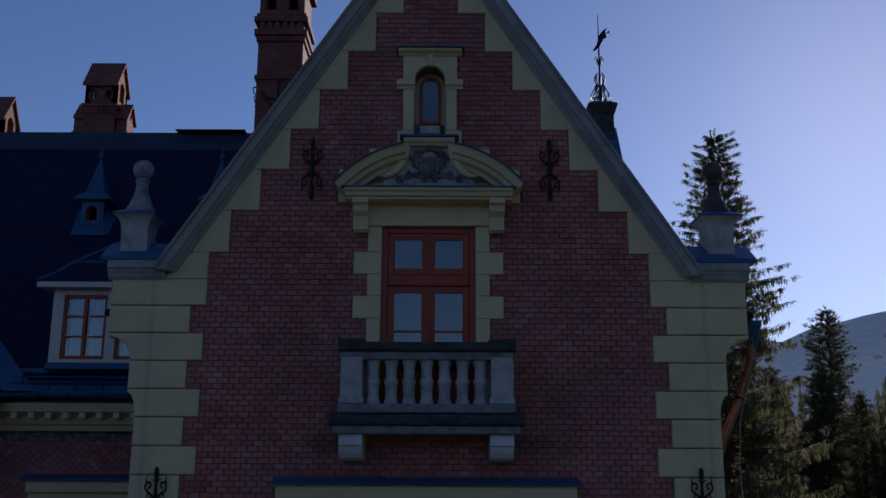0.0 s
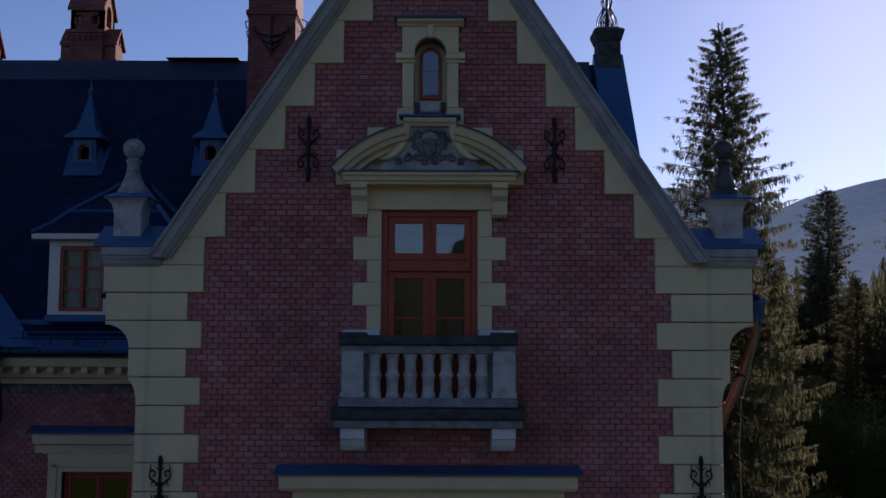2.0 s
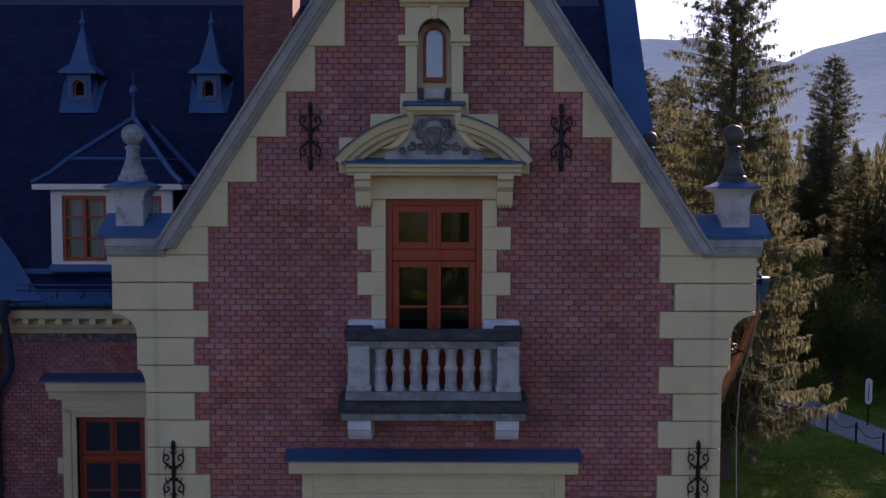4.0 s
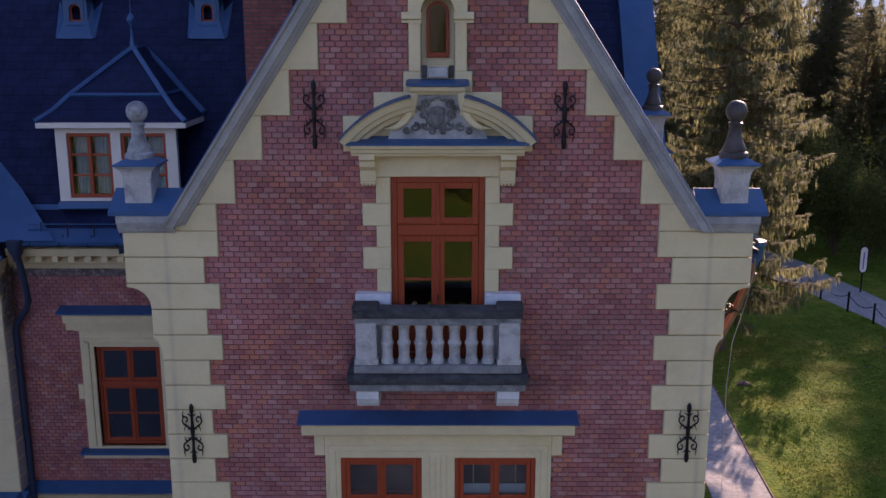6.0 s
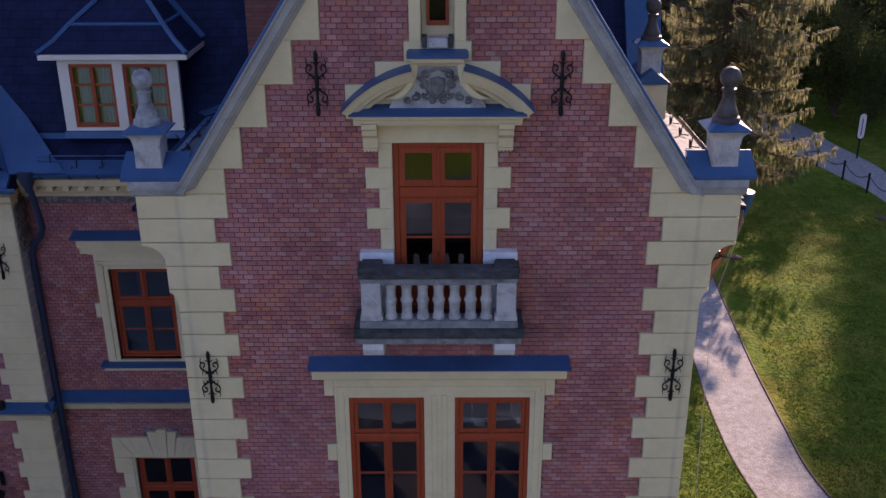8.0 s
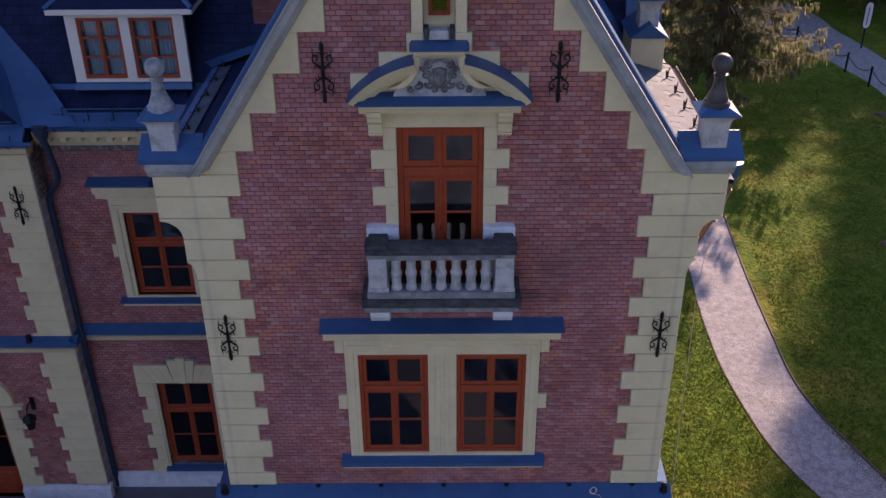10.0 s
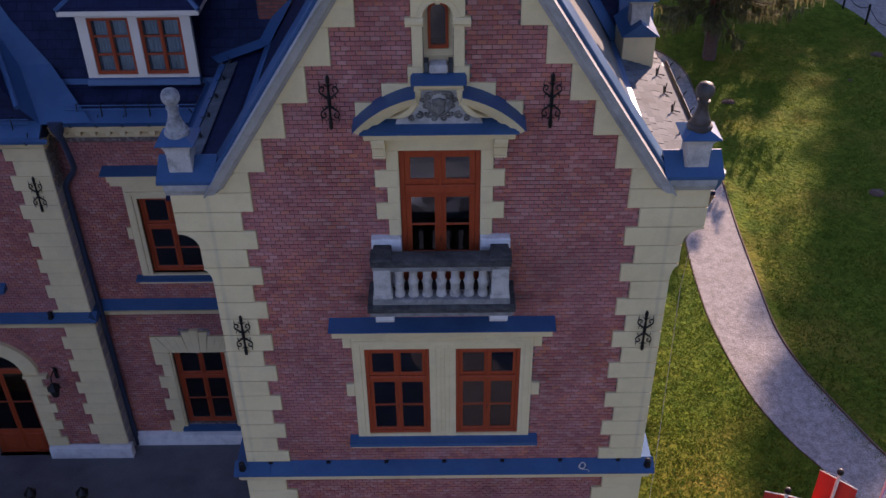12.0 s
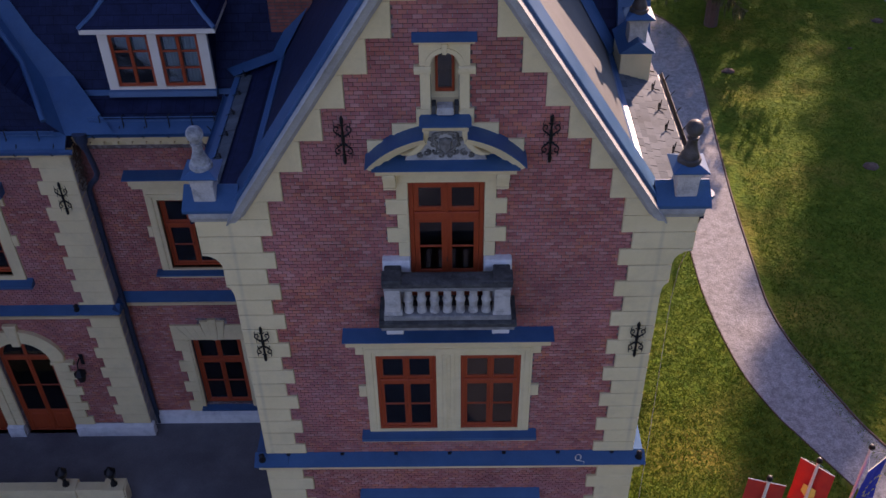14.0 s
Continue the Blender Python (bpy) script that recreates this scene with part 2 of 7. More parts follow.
PIPE = surface("brown_pipe", (0.2, 0.11, 0.07), (0.3, 0.18, 0.12), 0.4, 3, 40, 0.1, metal=0.5)
GLASS = glass_material("window_glass")
# the dimness of the rooms is put into this near-black wall colour
ROOM = surface("darkened_room_plaster", (0.05, 0.052, 0.058), (0.075, 0.077, 0.083), 0.9, 2, 30, 0)
CURTAIN = surface("curtain_cloth", (0.62, 0.68, 0.72), (0.74, 0.79, 0.82), 0.9, 3, 40, 0.05, stretch=(9, 9, 0.4))
GRASS_GROUND = surface("lawn", (0.044, 0.092, 0.008), (0.115, 0.158, 0.018), 0.95, 2.6, 6.5, 1.0, stain=(0.25, 0.18, 0.035), stain_scale=0.3, stain_amount=0.7, grain=0.44, spec=0.05)

GRASS = foliage("grass_blades", (0.042, 0.1, 0.008), (0.085, 0.148, 0.013), (0.165, 0.2, 0.026), 0.45)
GRAVEL = surface("pale_gravel", (0.195, 0.182, 0.17), (0.355, 0.332, 0.31), 0.95, 5, 20, 1.0, stain=(0.19, 0.17, 0.15), stain_scale=1.4, stain_amount=0.5, grain=0.5)
# dark ground and pale patches stand in for shade and sun mirrored in panes
FORECOURT = surface("mirrored_ground", (0.03, 0.04, 0.058), (0.06, 0.075, 0.1), 0.95, 6, 40, 0.3, stain=(0.3, 0.3, 0.32), stain_scale=0.16, stain_amount=0.8, grain=0.3)
PAVING = surface("terrace_paving", (0.105, 0.105, 0.115), (0.165, 0.16, 0.17), 0.85, 0.9, 20, 0.3, stain=(0.075, 0.07, 0.08), stain_scale=0.6, stain_amount=0.6, grain=0.2)
for m_, d_ in ((GRASS_GROUND, 0.065), (GRAVEL, 0.014)):
    for n_ in m_.node_tree.nodes:
        if n_.bl_idname == "ShaderNodeBump":
            n_.inputs["Distance"].default_value = d_
BARK = surface("bark", (0.09, 0.055, 0.04), (0.15, 0.09, 0.065), 0.95, 6, 30, 0.8, stretch=(4, 4, 1))
NEEDLES = foliage("needles", (0.115, 0.12, 0.062), (0.175, 0.18, 0.09), (0.28, 0.26, 0.135), 0.64)
LEAVES = foliage("leaves", (0.05, 0.065, 0.018), (0.085, 0.105, 0.028), (0.14, 0.15, 0.045), 0.5)
SOUTH_HILL = surface("grassy_hill", (0.095, 0.1, 0.065), (0.165, 0.16, 0.1), 1.0, 0.02, 0.15, 0, grain=0.3, spec=0.0)
# distance haze is put into this pale blue colour and a faint glow
HILL = surface("hazed_hill", (0.24, 0.32, 0.37), (0.30, 0.38, 0.42), 1.0, 0.01, 0.12, 0, grain=0.25, spec=0.0)
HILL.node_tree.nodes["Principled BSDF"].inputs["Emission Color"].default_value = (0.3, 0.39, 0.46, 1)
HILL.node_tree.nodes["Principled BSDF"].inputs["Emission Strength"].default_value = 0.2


def drip_stained(base, name, at, width, colour, amount):
    """A copy of a plaster with a soft vertical run of dirt where the verge drips, at the same |x| on both sides."""
    m = base.copy()
    m.name = name
    t = m.node_tree
    b = t.nodes["Principled BSDF"]
    src = b.inputs["Base Color"].links[0].from_node
    geo = nd(m, "ShaderNodeNewGeometry")
    sep = nd(m, "ShaderNodeSeparateXYZ")
    wire(m, geo, "Position", sep, 0)
    wob = nd(m, "ShaderNodeTexNoise", Scale=1.1, Detail=4.0)
    wire(m, geo, "Position", wob, "Vector")
    ab = nd(m, "ShaderNodeMath")
    ab.operation = "ABSOLUTE"
    wire(m, sep, "X", ab, 0)
    off = nd(m, "ShaderNodeMath")
    off.operation = "SUBTRACT"
    wire(m, ab, 0, off, 0)
    off.inputs[1].default_value = at
    ab2 = nd(m, "ShaderNodeMath")
    ab2.operation = "ABSOLUTE"
    wire(m, off, 0, ab2, 0)
    rng = nd(m, "ShaderNodeMapRange")
    rng.interpolation_type = "SMOOTHSTEP"
    rng.inputs["From Min"].default_value, rng.inputs["From Max"].default_value = width, 0.0
    rng.inputs["To Min"].default_value, rng.inputs["To Max"].default_value = 0.0, amount
    wire(m, ab2, 0, rng, "Value")
    mul = nd(m, "ShaderNodeMath")
    mul.operation = "MULTIPLY"
    wr = nd(m, "ShaderNodeMapRange")
    wr.inputs["From Min"].default_value, wr.inputs["From Max"].default_value = 0.3, 0.55
    wire(m, wob, "Fac", wr, "Value")
    wire(m, rng, 0, mul, 0)
    wire(m, wr, 0, mul, 1)
    mx = t.nodes.new("ShaderNodeMix")
    mx.data_type = "RGBA"
    mx.inputs[7].default_value = (*colour, 1)
    wire(m, mul, 0, mx, 0)
    wire(m, src, 0, mx, 6)
    wire(m, mx, 2, b, "Base Color")
    return m


QUOIN = drip_stained(CREAM, "cream_quoin_plaster", 3.6, 0.06, (0.3, 0.25, 0.19), 0.3)
RED_CLOTH = surface("red_cloth", (0.5, 0.025, 0.015), (0.58, 0.04, 0.02), 0.8, 4, 60, 0.05, grain=0.1)
BLUE_CLOTH = surface("blue_cloth", (0.02, 0.03, 0.28), (0.03, 0.045, 0.36), 0.8, 4, 60, 0.05, grain=0.1)
YELLOW = surface("yellow_cloth", (0.7, 0.5, 0.08), (0.75, 0.55, 0.1), 0.8, 4, 60, 0)

# ---- mesh helpers ----


class MB:
    """A mesh under construction."""

    def __init__(self):
        self.v, self.f = [], []

    def add(self, verts, faces):
        o = len(self.v)
        self.v.extend(tuple(p) for p in verts)
        self.f.extend(tuple(i + o for i in f) for f in faces)
        return self

    def box(self, x0, x1, y0, y1, z0, z1, c=0.0):
        if x0 > x1:
            x0, x1 = x1, x0
        if c <= 0:
            p = [(x, y, z) for z in (z0, z1) for y in (y0, y1) for x in (x0, x1)]
            return self.add(p, [(0, 2, 3, 1), (4, 5, 7, 6), (0, 1, 5, 4), (2, 6, 7, 3), (0, 4, 6, 2), (1, 3, 7, 5)])
        lo, hi = (x0, y0, z0), (x1, y1, z1)
        idx, pts = {}, []
        for sx in (0, 1):
            for sy in (0, 1):
                for sz in (0, 1):
                    for a in range(3):
                        q = []
                        for k, s in enumerate((sx, sy, sz)):
                            e = (lo, hi)[s][k]
                            q.append(e if k == a else e + (c if s == 0 else -c))
                        idx[(sx, sy, sz, a)] = len(pts)
                        pts.append(q)
        F = []
        for a in range(3):
            b, d = [k for k in range(3) if k != a]
            for s in (0, 1):
                ring = []
                for tb, td in ((0, 0), (1, 0), (1, 1), (0, 1)):
                    k = [0, 0, 0]
                    k[a], k[b], k[d] = s, tb, td
                    ring.append(idx[(*k, a)])
                F.append(ring)
            for tb in (0, 1):
                for td in (0, 1):
                    k0, k1 = [0, 0, 0], [0, 0, 0]
                    k0[a], k1[a] = 0, 1
                    for k in (k0, k1):
                        k[b], k[d] = tb, td
                    F.append([idx[(*k0, b)], idx[(*k1, b)], idx[(*k1, d)], idx[(*k0, d)]])
        for sx in (0, 1):
            for sy in (0, 1):
                for sz in (0, 1):
                    F.append([idx[(sx, sy, sz, a)] for a in range(3)])
        return self.add(pts, F)

    def prism(self, poly, a0, a1, axis="y", c=0.0):
        """A polygon drawn in the two other axes, extruded along axis; its a0 rim may be chamfered."""
        def put(u, w, a):
            return {"y": (u, a, w), "x": (a, u, w), "z": (u, w, a)}[axis]
        n = len(poly)
        rings = []
        if c > 0:
            sg = 1 if a1 > a0 else -1
            inner = []
            for i, (u, w) in enumerate(poly):
                (u0, w0), (u2, w2) = poly[i - 1], poly[(i + 1) % n]
                d1, d2 = Vector((u - u0, w - w0)), Vector((u2 - u, w2 - w))
                if d1.length < 1e-6 or d2.length < 1e-6:
                    inner.append((u, w))
                    continue
                n1, n2 = Vector((-d1.y, d1.x)).normalized(), Vector((-d2.y, d2.x)).normalized()
                area = sum(poly[k - 1][0] * poly[k][1] - poly[k][0] * poly[k - 1][1] for k in range(n))
                b = (n1 + n2)
                b = b / max(0.4, b.length_squared / 2) if b.length > 1e-6 else n1
                if area < 0:
                    b = -b
                inner.append((u + b.x * c, w + b.y * c))
            rings = [[put(u, w, a0) for u, w in inner], [put(u, w, a0 + sg * c) for u, w in poly], [put(u, w, a1) for u, w in poly]]
        else:
            rings = [[put(u, w, a0) for u, w in poly], [put(u, w, a1) for u, w in poly]]
        verts = [p for r in rings for p in r]
        faces = [tuple(range(n)), tuple(range(n * (len(rings) - 1), n * len(rings)))]
        for k in range(len(rings) - 1):
            for i in range(n):
                j = (i + 1) % n
                faces.append((k * n + i, k * n + j, (k + 1) * n + j, (k + 1) * n + i))
        return self.add(verts, faces)

    def tube(self, pts, r, seg=8, cap=True):
        pts = [Vector(p) for p in pts]
        rs = r if isinstance(r, (list, tuple)) else [r] * len(pts)
        verts, faces = [], []
        up = None
        for i, p in enumerate(pts):
            d = (pts[min(i + 1, len(pts) - 1)] - pts[max(i - 1, 0)]).normalized()
            if up is None:
                up = Vector((0, 0, 1)) if abs(d.z) < 0.9 else Vector((1, 0, 0))
            a = d.cross(up).normalized()
            up = a.cross(d).normalized()
            for k in range(seg):
                w = 2 * math.pi * k / seg
                verts.append(p + (a * math.cos(w) + up * math.sin(w)) * rs[i])
        for i in range(len(pts) - 1):
            for k in range(seg):
                j = (k + 1) % seg
                faces.append((i * seg + k, i * seg + j, (i + 1) * seg + j, (i + 1) * seg + k))
        if cap:
            faces += [tuple(range(seg)), tuple(range((len(pts) - 1) * seg, len(pts) * seg))]
        return self.add(verts, faces)

    def lathe(self, prof, cx=0.0, cy=0.0, seg=20, square=False):
        """A profile of (radius, z), turned round the upright axis; square: four sides."""
        n, off = (4, math.pi / 4) if square else (seg, 0)
        k = math.sqrt(2) if square else 1
        verts = [(cx + r * k * math.cos(off + 2 * math.pi * i / n), cy + r * k * math.sin(off + 2 * math.pi * i / n), z) for r, z in prof for i in range(n)]
        faces = [(a * n + i, a * n + (i + 1) % n, (a + 1) * n + (i + 1) % n, (a + 1) * n + i) for a in range(len(prof) - 1) for i in range(n)]
        faces += [tuple(range(n)), tuple(range((len(prof) - 1) * n, len(prof) * n))]
        return self.add(verts, faces)

    def sweep(self, prof, frames):
        """A closed profile of (a, b) carried through frames of (origin, a-axis, b-axis)."""
        n = len(prof)
        verts = [Vector(o) + Vector(A) * a + Vector(B) * b for o, A, B in frames for a, b in prof]
        faces = [(k * n + i, k * n + (i + 1) % n, (k + 1) * n + (i + 1) % n, (k + 1) * n + i) for k in range(len(frames) - 1) for i in range(n)]
        faces += [tuple(range(n)), tuple(range((len(frames) - 1) * n, len(frames) * n))]
        return self.add(verts, faces)

    def mesh(self, name, mat, smooth=False, recalc=True):
        me = bpy.data.meshes.new(name)
        me.from_pydata([tuple(p) for p in self.v], [], self.f)
        if recalc and len(self.f) < 30000:
            bm = bmesh.new()
            bm.from_mesh(me)
            bmesh.ops.recalc_face_normals(bm, faces=bm.faces)
            bm.to_mesh(me)
            bm.free()
        if smooth:
            me.polygons.foreach_set("use_smooth", [True] * len(me.polygons))
            me.set_sharp_from_angle(angle=radians(38))
        me.materials.append(mat)
        me.update()
        return me


def part(name, mb, mat, parent=None, label="", smooth=False, recalc=True):
    ob = new(name, mb.mesh(name, mat, smooth, recalc))
    if parent:
        ob.parent = parent
    return tagged(ob, label)


def share(name, me, parent, at=(0, 0, 0), label=""):
    ob = new(name, me)
    ob.parent = parent
    ob.location = at
    return tagged(ob, label)


def thing(name, at, label, category, group="", kind=""):
    ob = new(name)
    ob.location = at
    ob.empty_display_size = 0.2
    return tagged(ob, label, category, group, kind)


def structure(name, mb, mat, label, category, smooth=False, recalc=True):
    return tagged(part(name, mb, mat, None, "", smooth, recalc), label, category, "", "structure")


def plate_with_holes(outer, holes, y0, y1):
    """A wall of thickness y0 to y1 with an outline in x and z and openings through it."""
    from mathutils.geometry import tessellate_polygon
    loops = [outer, *holes]
    flat = [p for lp in loops for p in lp]
    tris = tessellate_polygon([[Vector((x, z, 0)) for x, z in lp] for lp in loops])
    n = len(flat)
    mb = MB()
    faces = [tuple(t) for t in tris] + [tuple(i + n for i in t) for t in tris]
    o = 0
    for lp in loops:
        k = len(lp)
        faces += [(o + i, o + (i + 1) % k, o + (i + 1) % k + n, o + i + n) for i in range(k)]
        o += k
    return mb.add([(x, y0, z) for x, z in flat] + [(x, y1, z) for x, z in flat], faces)


def rect(x0, x1, z0, z1):
    return [(x0, z0), (x1, z0), (x1, z1), (x0, z1)]


PITCH, COURSE = 0.1412, 0.072


def brick_runs(x0, x1, z0, z1, blocked, limit=None):
    """The bricks of a wall as (x0, x1, z0, z1, whole), cut back to the free stretches of every course."""
    rows = int(round((z1 - z0) / COURSE))
    for i in range(rows):
        za = z0 + i * COURSE
        zm = za + COURSE / 2
        xa, xb = (x0, x1) if limit is None else limit(zm, x0, x1)
        cuts = sorted((a, b) for a, b, c, d in blocked if c < zm < d)
        free, at = [], xa
        for a, b in cuts:
            if a > at:
                free.append((at, min(a, xb)))
            at = max(at, b)
        if at < xb:
            free.append((at, xb))
        k = math.floor((xa - x0) / PITCH) - 1
        off = (PITCH / 2 if i % 2 else 0.0) + x0
        while off + k * PITCH < xb:
            a, b = off + k * PITCH, off + (k + 1) * PITCH
            k += 1
            for fa, fb in free:
                p, q = max(a, fa), min(b, fb)
                if q - p > 0.035:
                    yield p, q, za, za + COURSE, (p == a and q == b)


def brick_verts(x0, x1, z0, z1, y, back, j=0.0055, c=0.004):
    a, b, d, e = x0 + j, x1 - j, z0 + 0.6 * j, z1 - 0.6 * j
    return [(a, back, d), (b, back, d), (b, back, e), (a, back, e), (a, y + c, d), (b, y + c, d), (b, y + c, e), (a, y + c, e),
            (a + c, y, d + c), (b - c, y, d + c), (b - c, y, e - c), (a + c, y, e - c)]


BRICK_FACES = [(8, 9, 10, 11), (4, 5, 9, 8), (5, 6, 10, 9), (6, 7, 11, 10), (7, 4, 8, 11), (0, 1, 5, 4), (1, 2, 6, 5), (2, 3, 7, 6), (3, 0, 4, 7)]


def bricks(parent, x0, x1, z0, z1, face, back, blocked, limit=None, single=None, seed=1):
    """The brick face of a wall: one joined mesh, and in the stretch `single` every whole brick an object of its own."""
    rnd = random.Random(seed)
    mb, meshes = MB(), []
    if single:
        for k in range(4):
            q = MB().add(brick_verts(0, PITCH, 0, COURSE, rnd.uniform(-0.003, 0.003), back - face, 0.005 + 0.0012 * k), BRICK_FACES)
            meshes.append(q.mesh("brick", BRICK, recalc=False))
    for p, q, a, b, whole in brick_runs(x0, x1, z0, z1, blocked, limit):
        if single and whole and single[0] < p < single[1] and single[2] < a < single[3]:
            share("brick", rnd.choice(meshes), parent, (p, face, a))
        else:
            mb.add(brick_verts(p, q, a, b, face + rnd.uniform(-0.004, 0.004), back, rnd.uniform(0.004, 0.0075)), BRICK_FACES)
    ob = part("brickwork", mb, BRICK, parent, recalc=False)
    ob["kind"] = "stuff"
    return ob

# ---- ground ----
GZ = -0.55
g = MB()
xs = [-2500, -900, -300, -120, -60, -40, -20, 0, 20, 40, 60, 120, 300, 900, 2500]
ys = [-2500, -900, -300, -120, -60, -30, -10, 10, 30, 60, 120, 300, 900, 2500]
g.add([(x, y, GZ) for y in ys for x in xs], [(j * len(xs) + i, j * len(xs) + i + 1, (j + 1) * len(xs) + i + 1, (j + 1) * len(xs) + i) for j in range(len(ys) - 1) for i in range(len(xs) - 1)])
structure("ground", g, GRASS_GROUND, "mown green lawn with worn yellowish patches", "lawn", recalc=False)


def smooth_line(pts, n=8):
    """A Catmull-Rom line through the given points of a plan."""
    out = []
    for i in range(len(pts) - 1):
        p0, p1, p2, p3 = (Vector(pts[max(0, min(len(pts) - 1, k))]) for k in (i - 1, i, i + 1, i + 2))
        for s in range(n):
            t = s / n
            out.append(0.5 * ((2 * p1) + (p2 - p0) * t + (2 * p0 - 5 * p1 + 4 * p2 - p3) * t * t + (3 * p1 - p0 - 3 * p2 + p3) * t ** 3))
    out.append(Vector(pts[-1]))
    return out


def ribbon(mb, left, right, z, thick=0.0):
    n = len(left)
    verts = [(p.x, p.y, z) for p in left] + [(p.x, p.y, z) for p in right]
    mb.add(verts, [(i, i + 1, n + i + 1, n + i) for i in range(n - 1)])
    return mb


path_l = smooth_line([(2, 32.8), (5.8, 32.4), (8.2, 31.0), (9.4, 28), (9.3, 23), (8.98, 17.8), (8.78, 15.4), (8.7, 13.4), (8.71, 11.6), (8.93, 9.5), (9.23, 7.9), (9.78, 6.4), (10.36, 5.35), (12.3, 1.8), (14.6, -3)])
path_r = smooth_line([(2, 35.4), (7.3, 35.3), (10.1, 33.6), (11.55, 31), (11.65, 27.4), (11.28, 22.5), (10.98, 18.5), (10.86, 16.5), (10.75, 13.5), (10.7, 11.3), (10.93, 9.6), (11.35, 8.25), (11.75, 7.05), (12.3, 5.65), (13.6, 3.4), (17, -2)])
gravel_path = structure("path", ribbon(MB(), path_l, path_r, GZ + 0.012), GRAVEL, "winding path of pale pinkish gravel across the lawn", "path", recalc=False)
for line, off, r_ in ((path_l, -0.03, 0.02), (path_r, 0.03, 0.045)):
    part("edging", MB().tube([(p.x + off, p.y, GZ + 0.008) for p in line], r_, 5), BARK, gravel_path, "dark metal lawn edging")
drive_l = smooth_line([(11.5, 64), (16, 53.6), (19.9, 45.9), (21.9, 39.1), (22.8, 34.2), (23.1, 20)])
drive_r = smooth_line([(17, 66.5), (20.6, 57), (23.6, 49.2), (24.0, 45.4), (24.5, 42.8), (24.9, 40), (25.4, 34), (26.2, 20)])
structure("road", ribbon(MB(), drive_l, drive_r, GZ + 0.01), GRAVEL, "pale gravel drive behind a low chain fence", "drive", recalc=False)

# unseen ground, added only for what the windows mirror
structure("forecourt", MB().box(-9, 9, -39, -11, GZ - 0.2, GZ + 0.015), FORECOURT, "unseen forecourt, dark and pale patches for the window reflections", "forecourt")
structure("pavement", MB().box(-3.7, 5.5, -10.99, -0.9, GZ - 0.2, GZ + 0.015).box(-40, -3.71, -10.99, 2.2, GZ - 0.2, GZ + 0.014).box(-40, -9.01, -39, -11, GZ - 0.2, GZ + 0.013), PAVING, "unseen paving before the house, added for the window reflections", "pavement")

# ---- gable wing: front wall ----
SL = 1.52                      # rise of the gable per metre
APEX = 17.45
DOOR = (0.62, 10.2, 12.7)      # half width, sill, head
LW = (0.23, 1.36, 6.68, 8.76)  # lower windows: inner and outer x, sill, head


def arch(cx, r, z0, zs, n=10, rx=None):
    rx = rx or r
    return [(cx - rx, z0), (cx + rx, z0)] + [(cx + rx * math.cos(math.pi * k / n), zs + r * math.sin(math.pi * k / n)) for k in range(n + 1)]


outline = [(-3.7, GZ - 0.3), (3.7, GZ - 0.3), (3.7, 11.3), (4.1, 11.3), (4.1, 12.0), (3.25, 12.2), (0.0, 17.1), (-3.25, 12.2), (-4.1, 12.0), (-4.1, 11.3), (-3.7, 11.3)]
holes = [rect(-DOOR[0], DOOR[0], DOOR[1], DOOR[2]), rect(LW[0], LW[1], LW[2], LW[3]), rect(-LW[1], -LW[0], LW[2], LW[3]), arch(0, 0.21, 13.98, 14.78),
         rect(LW[0], LW[1], 1.9, 4.2), rect(-LW[1], -LW[0], 1.9, 4.2)]
wall_front = structure("wall_front", plate_with_holes(outline, holes, 0.032, 0.5), MORTAR, "red brick gable wall with cream quoins and stepped verge stones", "brick wall")


def mirrored(fn):
    for s in (-1, 1):
        fn(s)


def stone(poly, y0, y1, name="quoin_stone", mat=CREAM, c=0.012, parent=None, label=""):
    return part(name, MB().prism(poly, y0, y1, "y", c), mat, parent or wall_front, label)


blocked = []


def block(x0, x1, z0, z1):
    blocked.append((min(x0, x1), max(x0, x1), z0, z1))


GAP = 0.006


